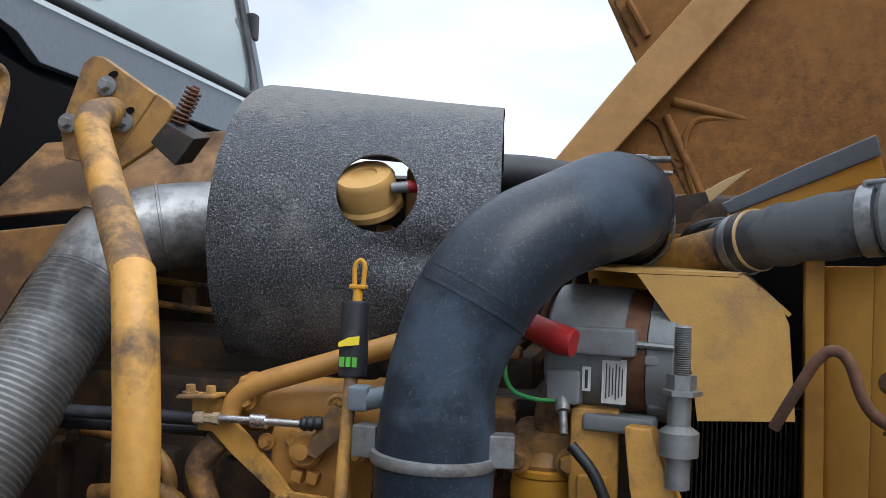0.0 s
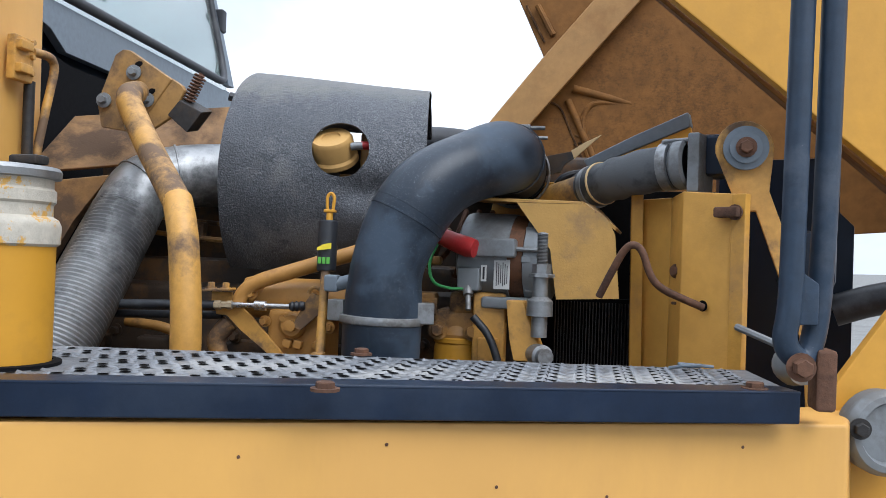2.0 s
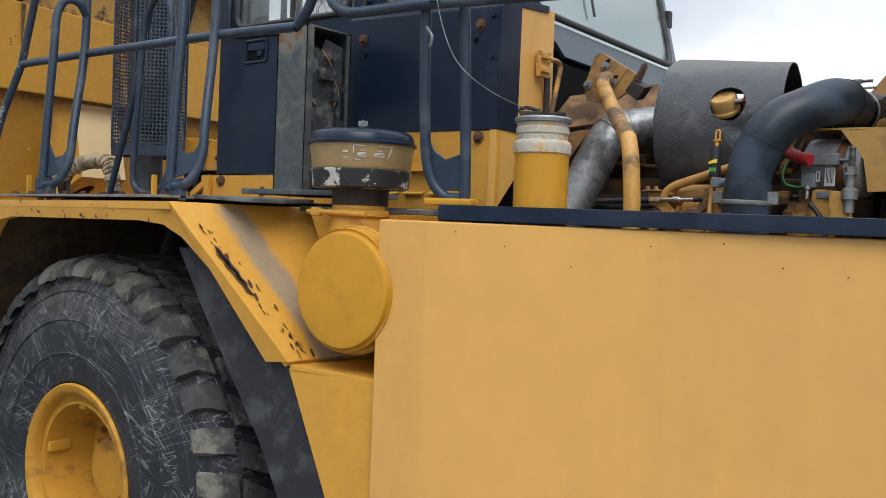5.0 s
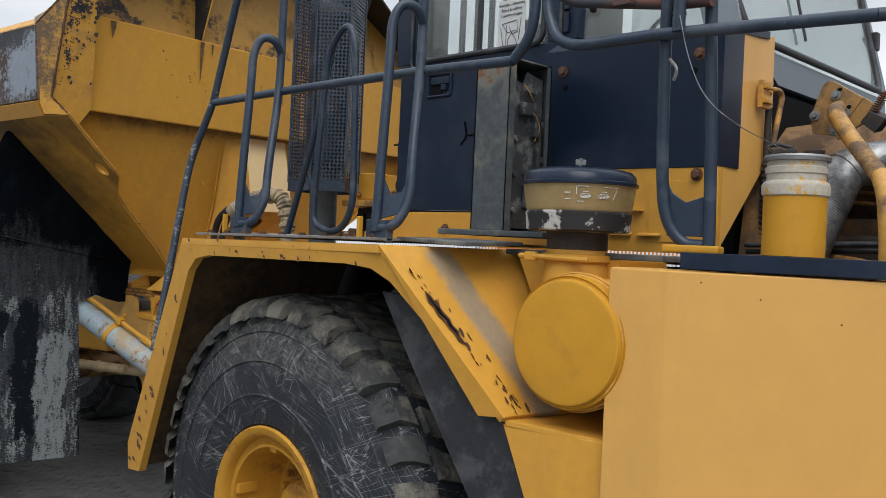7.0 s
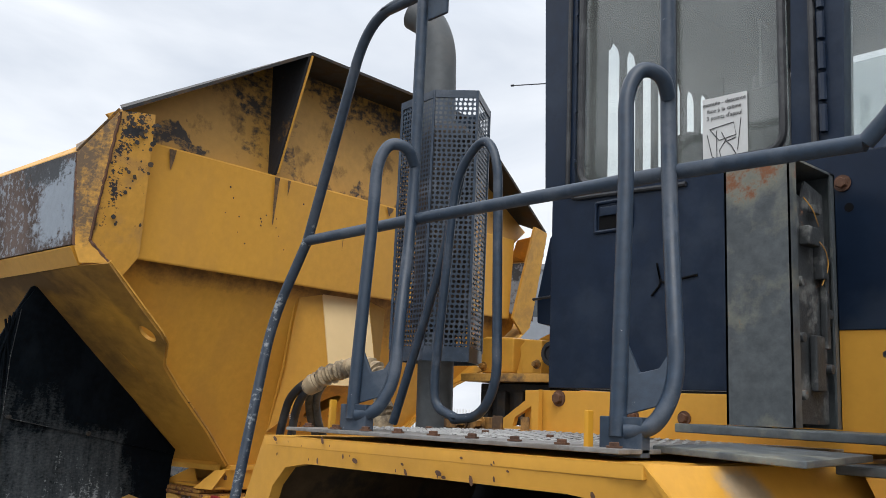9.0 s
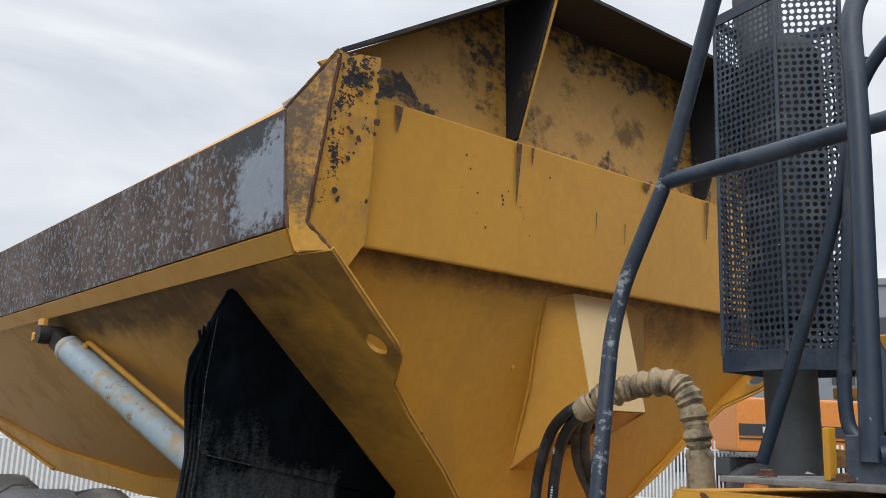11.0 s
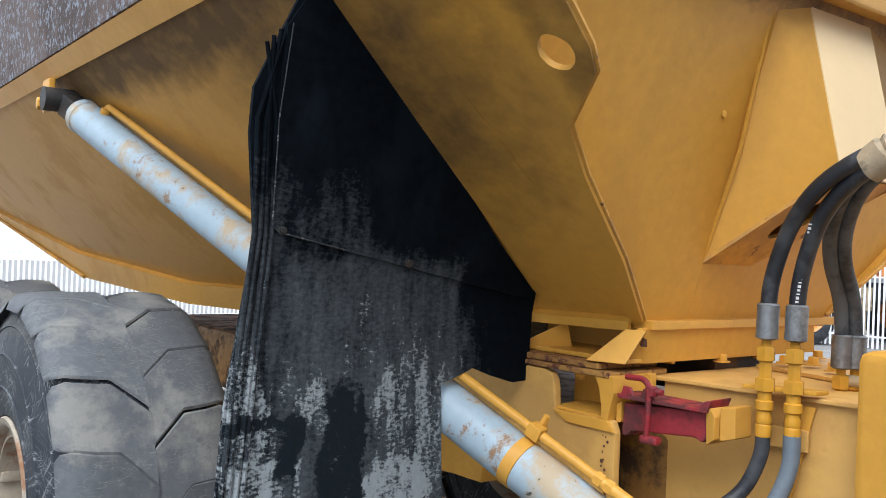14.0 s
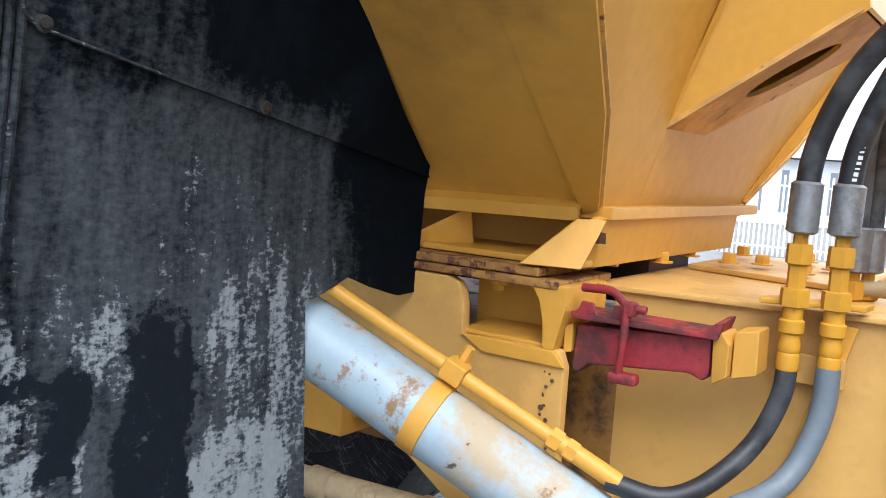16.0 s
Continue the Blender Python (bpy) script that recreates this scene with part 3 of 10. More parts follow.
def pieces(bm):
    """The unconnected pieces of a mesh, largest first, as lists of vertices."""
    seen, out = set(), []
    for v in bm.verts:
        if v in seen:
            continue
        todo, got = [v], set()
        while todo:
            w = todo.pop()
            if w not in got:
                got.add(w)
                todo += [e.other_vert(w) for e in w.link_edges]
        seen |= got
        out.append(list(got))
    return sorted(out, key=lambda g: -sum(f.calc_area() for f in {f for v in g for f in v.link_faces}))


def part(name, bm, material, parent, label="", kind="", flat=False):
    if name in APART:
        sets = pieces(bm)
        bm.verts.index_update()
        keep = [[v.index for v in g] for g in sets]
        main = None
        for g in keep:
            b = bm.copy()
            b.verts.ensure_lookup_table()
            ids = set(g)
            bmesh.ops.delete(b, geom=[v for v in b.verts if v.index not in ids], context="VERTS")
            if main is None:
                main = part_one(name, b, material, parent, label, kind, flat)
            else:
                part_one(APART[name], b, material, main, "", kind, flat)
        bm.free()
        return main
    if name in SPLIT and not kind:
        sets = islands(bm)
        if len(sets) > 1:
            bm.verts.index_update()
            for got in sets:
                b2, of = bmesh.new(), {}
                for v in got:
                    of[v] = b2.verts.new(v.co)
                for f in {f for v in got for f in v.link_faces}:
                    b2.faces.new([of[v] for v in f.verts])
                ob = part_one(name, b2, material, parent, label, kind, flat)
            bm.free()
            return ob
    return part_one(name, bm, material, parent, label, kind, flat)


def weigh_normals(me):
    """Shading normals weighted by face area, so that large flat plates stay flat beside their bevels."""
    at = [[] for v in me.vertices]
    for p in me.polygons:
        for v in p.vertices:
            at[v].append((p.normal, p.area))
    out, c = [], math.cos(radians(38))
    for p in me.polygons:
        n0 = p.normal
        for v in p.vertices:
            s = Vector()
            for n, a in at[v]:
                if n.dot(n0) > c:
                    s += n * a
            out.append(s.normalized() if s.length > 1e-12 else n0)
    me.normals_split_custom_set(out)


def part_one(name, bm, material, parent, label="", kind="", flat=False):
    bmesh.ops.recalc_face_normals(bm, faces=bm.faces[:])
    me = bpy.data.meshes.new(name)
    bm.to_mesh(me)
    bm.free()
    me.materials.append(material)
    if not flat:
        me.shade_smooth()
        me.set_sharp_from_angle(angle=radians(38))
        if len(me.polygons) < 4000:
            weigh_normals(me)
    ob = new(name, me)
    while parent and parent.parent and parent.parent.parent:
        parent = parent.parent
    if parent:
        ob.parent = parent
        if parent.parent is None:
            ob.matrix_parent_inverse = Matrix.Translation(parent.location).inverted()
    return tagged(ob, label, kind=kind)


def B():
    return bmesh.new()


def box(bm, c, s, rz=0.0, ry=0.0, rx=0.0, bev=0.006):
    m = pose(*c, rx, ry, rz) @ Matrix.Diagonal((*s, 1))
    g = bmesh.ops.create_cube(bm, size=1, matrix=m)
    if bev:
        vs = set(g["verts"])
        es = [e for e in bm.edges if e.verts[0] in vs and e.verts[1] in vs]
        bmesh.ops.bevel(bm, geom=es, offset=min(bev, min(s) * 0.4), segments=2, affect="EDGES", profile=0.5)
    return bm


def slab(bm, pts, push, bev=0.0):
    """A plate: the outline pts, given thickness by the vector push."""
    push = Vector(push)
    a = [bm.verts.new(p) for p in pts]
    b = [bm.verts.new(Vector(p) + push) for p in pts]
    fs = [bm.faces.new(a), bm.faces.new(b[::-1])]
    k = len(pts)
    for i in range(k):
        fs.append(bm.faces.new((a[i], b[i], b[(i + 1) % k], a[(i + 1) % k])))
    if bev:
        bmesh.ops.recalc_face_normals(bm, faces=fs)
        bmesh.ops.bevel(bm, geom=list({e for f in fs for e in f.edges}), offset=bev, segments=2, affect="EDGES", profile=0.5)
    return bm


def rounded(pts, rad, n=6):
    """A polyline with its inner corners rounded."""
    pts = [Vector(p) for p in pts]
    out = [pts[0]]
    for i in range(1, len(pts) - 1):
        a, p, b = pts[i - 1], pts[i], pts[i + 1]
        r = rad[i] if isinstance(rad, (list, tuple)) else rad
        da, db = min(r, (a - p).length * 0.49), min(r, (b - p).length * 0.49)
        s, e = p + (a - p).normalized() * da, p + (b - p).normalized() * db
        for k in range(n + 1):
            t = k / n
            out.append((1 - t) ** 2 * s + 2 * t * (1 - t) * p + t * t * e)
    out.append(pts[-1])
    return out


def tube(bm, pts, r, seg=12, rad=0.0, caps=True, n=6, inner=0.0):
    """A tube along pts; r may be one radius or one for each point (then without rounding)."""
    pts = rounded(pts, rad, n) if rad else [Vector(p) for p in pts]
    rs = r if isinstance(r, (list, tuple)) else [r] * len(pts)
    tans = []
    for i in range(len(pts)):
        a, b = pts[max(i - 1, 0)], pts[min(i + 1, len(pts) - 1)]
        tans.append((b - a).normalized())
    ref = Vector((0, 0, 1)) if abs(tans[0].z) < 0.9 else Vector((1, 0, 0))
    u = (ref - tans[0] * ref.dot(tans[0])).normalized()
    rings = []
    for p, t, q in zip(pts, tans, rs):
        u = (u - t * u.dot(t)).normalized()
        v = t.cross(u)
        rings.append([bm.verts.new(p + (u * math.cos(2 * math.pi * k / seg) + v * math.sin(2 * math.pi * k / seg)) * q) for k in range(seg)])
    for a, b in zip(rings, rings[1:]):
        for k in range(seg):
            bm.faces.new((a[k], a[(k + 1) % seg], b[(k + 1) % seg], b[k]))
    if caps:
        bm.faces.new(rings[0][::-1])
        bm.faces.new(rings[-1])
    return bm


def lathe(bm, base, axis, profile, seg=32):
    """Rings of (radius, height) along axis from base; a zero radius closes an end."""
    base, axis = Vector(base), Vector(axis).normalized()
    ref = Vector((0, 0, 1)) if abs(axis.z) < 0.9 else Vector((1, 0, 0))
    u = (ref - axis * ref.dot(axis)).normalized()
    v = axis.cross(u)
    last = None
    for r, h in profile:
        c = base + axis * h
        if r <= 0:
            ring = [bm.verts.new(c)]
        else:
            ring = [bm.verts.new(c + (u * math.cos(2 * math.pi * k / seg) + v * math.sin(2 * math.pi * k / seg)) * r) for k in range(seg)]
        if last:
            for k in range(seg):
                j = (k + 1) % seg
                if len(last) == 1 and len(ring) > 1:
                    bm.faces.new((last[0], ring[j], ring[k]))
                elif len(ring) == 1 and len(last) > 1:
                    bm.faces.new((last[k], last[j], ring[0]))
                elif len(ring) > 1:
                    bm.faces.new((last[k], last[j], ring[j], ring[k]))
        last = ring
    return bm


def hexbolt(bm, at, axis, r=0.012, h=0.01, washer=True):
    at, axis = Vector(at), Vector(axis).normalized()
    if washer:
        lathe(bm, at - axis * 0.002, axis, [(0, 0), (r * 1.5, 0), (r * 1.5, 0.004), (0, 0.004)], 16)
    lathe(bm, at, axis, [(0, 0), (r, 0), (r, h), (r * 0.85, h * 1.15), (0, h * 1.15)], 6)
    return bm

# ---- ground ----
GX, GZ, GS = -2.6, -0.15, 0.019        # the yard falls a little towards the rear of the truck


def ground_z(x):
    return GZ + GS * (x - GX)


paver = surface("concrete_pavers", (0.115, 0.115, 0.112), 0.85, var=0.3, grain=40, dirt=(0.05, 0.05, 0.048), dirt_amt=0.6, dirt_scale=1.5, bump=0.3, bump_scale=80, random_shift=True)
yard = surface("yard_bedding", (0.19, 0.188, 0.178), 0.9, var=0.3, grain=10, dirt=(0.12, 0.118, 0.11), dirt_amt=0.5, dirt_scale=1.0, bump=0.3)
bm = B()
slab(bm, [(-400, -400, ground_z(-400)), (400, -400, ground_z(400)), (400, 400, ground_z(400)), (-400, 400, ground_z(-400))], (0, 0, -0.3))
ground = part("ground", bm, yard, None, "grey paved machine yard, dusty and dry", "structure")
tagged(ground, category="ground")

# ---- the truck: tractor part ----
truck = thing("articulated_dump_truck", (-2.6, 1.6, GZ), "weathered yellow articulated dump truck with its engine hood open", "dump truck")

# side panel below the engine deck, folded inwards towards the nose
PL, PC, PR = (-1.13, 0.415), (-0.95, 0.44), (0.55, 0.925)
bm = B()
outline = [PL, PC, PR, (PR[0] + 0.04, PR[1] + 0.12), (PR[0], PR[1] + 0.16), (PC[0], PC[1] + 0.2), (PL[0], PL[1] + 0.2)]
slab(bm, [(x, y, 0.35) for x, y in outline], (0, 0, 1.562), 0.008)
panel = part("side_panel", bm, yellow_panel, truck, "sun-bleached yellow sheet-steel side panel with rust spots")
bm = B()
for k in range(8):
    t = 0.06 + k * 0.12 + 0.02 * math.sin(k * 5)
    x, y = PC[0] + (PR[0] - PC[0]) * t, PC[1] + (PR[1] - PC[1]) * t
    lathe(bm, (x, y - 0.0005, 1.882 - 0.09 * abs(math.sin(k * 2.3)) ** 3), (0.31, -0.95, 0), [(0, 0), (0.0026, 0), (0.002, 0.001), (0, 0.0012)], 7)
part("rust_pit", bm, rusty, panel, "small rust-bled screw heads along the edge", "stuff")

# engine deck with raised grip teeth
DZ = 1.960
DA, DB, DC, DD = (-0.925, 0.467), (0.46, 0.87), (0.44, 1.15), (-1.0, 0.95)
bm = B()
slab(bm, [(*DA, DZ), (*DB, DZ), (*DC, DZ), (*DD, DZ)], (0, 0, -0.008))
deck = part("engine_deck", bm, deck_mat, truck, "grey worn tread-plate walkway beside the engine")
bm = B()
edge = Vector((DB[0] - DA[0], DB[1] - DA[1], 0)).normalized()
nrm_e = Vector((edge.y, -edge.x, 0))
a, b = Vector((*DA, DZ)) + nrm_e * 0.012, Vector((*DB, DZ)) + nrm_e * 0.012
slab(bm, [a + Vector((0, 0, 0.004)), b + Vector((0, 0, 0.004)), b + Vector((0, 0, -0.043)), a + Vector((0, 0, -0.043))], -nrm_e * 0.014, 0.003)
slab(bm, [a + Vector((0, 0, 0.0045)), b + Vector((0, 0, 0.0045)), b - nrm_e * 0.06 + Vector((0, 0, 0.0045)), a - nrm_e * 0.06 + Vector((0, 0, 0.0045))], (0, 0, -0.006), 0.002)
part("deck_edge", bm, black_paint, deck, "glossy blue-black folded deck edge")


def teeth(quad, z, pitch, skip=None, lean=0.0):
    """Raised half-moon teeth with a dark slot in front, in staggered rows over a four-sided deck."""
    bm1, bm2 = B(), B()
    q = [Vector((*p, z)) for p in quad]
    L, W = (q[1] - q[0]).length, ((q[3] - q[0]).length + (q[2] - q[1]).length) / 2
    nu, nv = int(L / pitch), int(W / (pitch * 0.8))
    for i in range(nu):
        for j in range(nv):
            u, v = (i + 0.5 + 0.5 * (j % 2)) / (nu + 0.5), (j + 0.5) / nv
            p = (q[0] * (1 - u) + q[1] * u) * (1 - v) + (q[3] * (1 - u) + q[2] * u) * v
            if skip and skip(p):
                continue
            up = (i + j) % 2
            d = Vector((0.0075, 0.0028, 0)) * (1 if up else -1)
            r = 0.0078
            tip = bm1.verts.new(p + Vector((0, 0, 0.0046)) + d * 0.6)
            ring = [bm1.verts.new(p + Vector((math.cos(a) * r * 1.25, math.sin(a) * r, 0.0003))) for a in (0.4, 1.3, 2.2, 3.1, 4.0, 4.9, 5.8)]
            for k in range(7):
                bm1.faces.new((ring[k], ring[(k + 1) % 7], tip))
            c = p + d * 1.7 + Vector((0, 0, 0.0012))
            bm2.faces.new([bm2.verts.new(c + Vector((math.cos(a) * 0.0062, math.sin(a) * 0.0085, 0))) for a in (0, 0.8, 1.57, 2.35, 3.14, 3.9, 4.7, 5.5)])
    return bm1, bm2


b1, b2 = teeth([(-0.98, 0.50), (0.42, 0.90), (0.42, 1.13), (-0.96, 0.93)], DZ, 0.031, lambda p: (p - Vector((-0.71, 0.73, p.z))).length < 0.12)
part("grip_tooth", b1, deck_mat, deck, "raised grip teeth", "stuff")
part("slot", b2, void_black, deck, "dark punched slots beside the teeth", "stuff", flat=True)
bm = B()
for x, y in ((-0.235, 1.06), (-0.18, 0.63), (0.40, 0.865), (-0.95, 0.52)):
    hexbolt(bm, (x, y, DZ + 0.004), (0, 0, 1), 0.013, 0.009)
part("deck_bolt", bm, rusty, deck, "rusty hex bolts")
bm = B()
tube(bm, [(0.30, 1.07, DZ + 0.006), (0.33, 1.05, DZ + 0.014), (0.36, 1.08, DZ + 0.012), (0.34, 1.1, DZ + 0.006), (0.31, 1.09, DZ + 0.012), (0.38, 1.12, DZ + 0.006)], 0.003, 8, 0.02)
part("cord", bm, hose_grey, deck, "scrap of blue-grey cord lying on the plate")

# filler neck standing in the deck
FX, FY = -0.715, 0.715
bm = B()
lathe(bm, (FX, FY, DZ - 0.05), (0, 0, 1), [(0.086, 0), (0.086, 0.222), (0.086, 0.225)], 40)
filler = part("filler_neck", bm, yellow_deep, truck, "yellow cylindrical filler neck with a weathered grey collar")
bm = B()
lathe(bm, (FX, FY, DZ + 0.175), (0, 0, 1), [(0.086, 0), (0.0915, 0.004), (0.0925, 0.03), (0.088, 0.04), (0.08, 0.045), (0.08, 0.062), (0.084, 0.066), (0.084, 0.082), (0.08, 0.086), (0.08, 0.1)], 40)
part("collar", bm, grime_band, filler, "flaking grey and yellow collar")
bm = B()
lathe(bm, (FX, FY, DZ + 0.274), (0, 0, 1), [(0.078, 0), (0.09, 0.002), (0.091, 0.012), (0.087, 0.018), (0.06, 0.021), (0, 0.022)], 40)
part("cap", bm, galv, filler, "grey screw cap")
bm = B()
box(bm, (FX - 0.03, FY - 0.02, DZ + 0.305), (0.07, 0.022, 0.016), 25, bev=0.004)
tube(bm, [(FX - 0.06, FY - 0.03, DZ + 0.3), (FX - 0.075, FY - 0.03, DZ + 0.32), (FX - 0.05, FY - 0.02, DZ + 0.327), (FX - 0.01, FY - 0.01, DZ + 0.315)], 0.006, 8, 0.01)
box(bm, (FX + 0.045, FY + 0.01, DZ + 0.303), (0.05, 0.03, 0.014), -10, bev=0.004)
part("cap_latch", bm, dark_steel, filler, "black locking lever")
bm = B()
lathe(bm, (FX, FY, DZ - 0.002), (0, 0, 1), [(0.088, 0), (0.1, 0.001), (0.1, 0.007), (0.088, 0.008)], 32)
part("grommet", bm, void_black, filler)

# front fender over the wheel
FF, FI = 0.15, 1.28
bm = B()
slab(bm, [(-3.2, FF, 1.93), (-1.86, FF - 0.01, 1.945), (-1.86, FI, 1.945), (-3.2, FI, 1.93)], (0, 0, -0.03), 0.004)
slab(bm, [(-3.2, FF, 1.93), (-1.86, FF - 0.01, 1.945), (-1.46, 0.35, 1.415), (-1.56, 0.34, 1.405), (-1.76, 0.26, 1.70), (-1.86, 0.2, 1.82), (-1.93, 0.17, 1.862), (-2.05, FF + 0.002, 1.873), (-2.98, FF + 0.002, 1.862), (-3.08, FF + 0.002, 1.845), (-3.14, FF + 0.002, 1.79), (-3.62, FF + 0.05, 0.80), (-3.735, FF + 0.05, 0.79), (-3.73, FF + 0.04, 0.92)], (0.0, 0.035, 0.0), 0.0)
slab(bm, [(-1.86, FF, 1.945), (-1.46, 0.355, 1.415), (-1.36, 0.85, 1.43), (-1.62, 1.1, 1.945)], (-0.02, 0.0, -0.02), 0.003)
fender = part("front_fender", bm, fender_paint, truck, "yellow steel front fender, rust-eaten on its sloping face")
bm = B()
rnd = random.Random(4)
for k in range(60):
    t, v = rnd.random(), rnd.gauss(0, 1)
    p = Vector((-1.86, 0.15, 1.945)).lerp(Vector((-1.46, 0.355, 1.415)), 0.15 + 0.85 * t) + Vector((0.06, 0.3, 0)) * (0.20 + 0.05 * v) * (0.75 + 0.4 * t)
    r = 0.003 + 0.009 * rnd.random() ** 2
    bmesh.ops.create_circle(bm, cap_ends=True, segments=7, radius=r, matrix=Matrix.Translation(p + Vector((0.0025, 0, 0.0035))) @ pose(0, 0, 0, 0, 53 + rnd.uniform(-3, 3), rnd.uniform(0, 90)) @ Matrix.Diagonal((1.8, 0.7, 1, 1)))
part("rust_patch", bm, rusty, fender, "ragged rust flakes", "stuff")
bm = B()
for k in range(34):
    t = 1 - 0.85 * rnd.random() ** 1.8
    p = Vector((-3.17, 0.151, 1.90)).lerp(Vector((-3.70, 0.198, 0.84)), t ** 0.8) + Vector((rnd.uniform(-0.03, 0.06), 0, 0))
    r = 0.003 + 0.010 * rnd.random() ** 2
    bmesh.ops.create_circle(bm, cap_ends=True, segments=7, radius=r, matrix=pose(p.x, p.y - 0.004, p.z, 90, rnd.uniform(0, 90), 0) @ Matrix.Diagonal((1.5, 0.8, 1, 1)))
for k in range(26):
    p = Vector((-3.15 + 1.2 * rnd.random(), 0.1475, 1.875 + 0.06 * rnd.random() ** 2))
    bmesh.ops.create_circle(bm, cap_ends=True, segments=7, radius=0.002 + 0.006 * rnd.random() ** 2, matrix=pose(p.x, p.y - 0.006, p.z, 90, rnd.uniform(0, 90), 0) @ Matrix.Diagonal((1.6, 0.8, 1, 1)))
part("rust_speck", bm, rusty, fender, "rust specks along the fender edge", "stuff")
bm = B()
c0 = Vector((-1.68, 0.27, 1.715))
ex, ey = Vector((0.4, 0.205, -0.53)).normalized(), Vector((0.1, 0.5, 0.015)).normalized()
hole = [(-0.10, 0.002), (-0.075, 0.008), (-0.055, 0.006), (-0.03, 0.014), (-0.01, 0.011), (0.015, 0.018), (0.04, 0.013), (0.065, 0.017), (0.085, 0.008), (0.12, 0.014), (0.10, 0.0), (0.07, 0.002), (0.045, -0.005), (0.02, -0.002), (-0.01, -0.010), (-0.035, -0.005), (-0.06, -0.009), (-0.08, -0.003)]
bm.faces.new([bm.verts.new(c0 + ex * a + ey * b + Vector((0.004, 0, 0.005))) for a, b in hole])
part("rust_hole", bm, void_black, fender, "torn rust hole")
bm = B()
tube(bm, [c0 + ex * a + ey * b + Vector((0.005, 0, 0.006)) for a, b in hole + hole[:1]], [0.0015 + 0.0025 * ((k * 5) % 3) / 2 for k in range(len(hole) + 1)], 6)
part("torn_lip", bm, rusty, fender, "bent rusty lip round the hole")
bm = B()   # black sheet added for the shade inside the wheel arch
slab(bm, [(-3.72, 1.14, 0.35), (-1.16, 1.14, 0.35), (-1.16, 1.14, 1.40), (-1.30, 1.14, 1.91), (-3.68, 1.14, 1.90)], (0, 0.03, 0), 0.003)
part("arch_liner", bm, void_black, fender, "black inner wall of the wheel arch, shade put into its colour")
bm = B()   # inside of the fender: dust and shade put into one dark brown
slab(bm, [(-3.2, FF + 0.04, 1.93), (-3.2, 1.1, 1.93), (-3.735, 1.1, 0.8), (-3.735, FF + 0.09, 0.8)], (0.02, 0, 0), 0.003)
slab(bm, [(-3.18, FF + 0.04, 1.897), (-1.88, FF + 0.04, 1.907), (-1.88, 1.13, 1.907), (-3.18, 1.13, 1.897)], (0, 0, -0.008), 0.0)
part("arch_lining", bm, arch_shade_brown, fender, "dusty brown underside of the fender, its shade put into the colour")
# tread deck over the fender
bm = B()
slab(bm, [(-3.12, 0.17, 1.957), (-1.93, 0.16, 1.968), (-1.93, 1.2, 1.968), (-3.12, 1.2, 1.957)], (0, 0, -0.01), 0.002)
part("fender_deck", bm, fender_plate, fender, "bolted tread-plate walkway on the fender")
b1, b2 = teeth([(-3.08, 0.32), (-1.95, 0.32), (-1.95, 1.18), (-3.08, 1.18)], 1.963, 0.036)
part("grip_tooth", b1, bright_tooth, fender, "raised grip teeth", "stuff")
part("slot", b2, void_black, fender, "dark punched slots", "stuff", flat=True)
bm = B()
for k in range(9):
    hexbolt(bm, (-3.05 + k * 0.135, 0.2, 1.962 + k * 0.001), (0, 0, 1), 0.011, 0.008)
for k in range(5):
    hexbolt(bm, (-3.0 + k * 0.25, 0.62, 1.962), (0, 0, 1), 0.011, 0.008)
part("deck_bolt", bm, rusty, fender, "rusty hex bolts")

# yellow battery box and plates between fender and side panel
bm = B()
slab(bm, [(-1.47, 0.37, 1.405), (-1.135, 0.44, 1.392), (-1.135, 0.95, 1.392), (-1.47, 0.95, 1.405)], (0, 0, -0.02), 0.003)
slab(bm, [(-1.48, 0.372, 1.39), (-1.135, 0.437, 1.385), (-1.135, 0.437, 0.55), (-1.15, 0.434, 0.55)], (0.0, 0.04, 0), 0.003)
slab(bm, [(-1.66, 0.62, 1.93), (-1.2, 0.66, 1.93), (-1.2, 0.66, 1.45), (-1.42, 0.62, 1.45)], (0, 0.04, 0), 0.003)
slab(bm, [(-1.25, 0.64, 1.93), (-1.10, 0.66, 1.93), (-1.10, 0.9, 1.4), (-1.25, 0.9, 1.4)], (0, 0.02, 0), 0.003)
part("battery_box", bm, yellow, truck, "yellow sheet-steel box with a folded step")
bm = B()
hexbolt(bm, (-1.52, 0.618, 1.80), (0, -1, 0), 0.014, 0.012)
hexbolt(bm, (-1.45, 0.618, 1.70), (0, -1, 0), 0.014, 0.012)
part("box_bolt", bm, yellow, truck, "painted hex bolts")
bm = B()
slab(bm, [(-1.503, 0.616, 1.70), (-1.44, 0.621, 1.70), (-1.44, 0.621, 1.80), (-1.503, 0.616, 1.80)], (0, 0.006, 0), 0.003)
part("hatch_plate", bm, yellow_deep, truck, "small yellow hatch plate")
# rubber mud guard behind the front wheel
bm = B()
slab(bm, [(-2.02, 0.3, 1.78), (-1.90, 0.29, 1.77), (-1.5, 0.38, 1.38), (-1.2, 0.45, 0.95), (-1.02, 0.47, 0.5), (-1.30, 0.4, 0.5), (-1.58, 0.34, 1.12), (-1.88, 0.3, 1.58)], (0.05, 0.03, 0), 0.004)
slab(bm, [(-1.98, 0.3, 1.77), (-1.5, 0.39, 1.37), (-1.02, 0.47, 0.5), (-1.02, 1.0, 0.5), (-1.5, 1.0, 1.37), (-1.98, 1.0, 1.77)], (0.03, 0, 0.02), 0.0)
part("rubber_mudguard", bm, hose_rubber, truck, "black rubber mudguard flap beside the wheel")

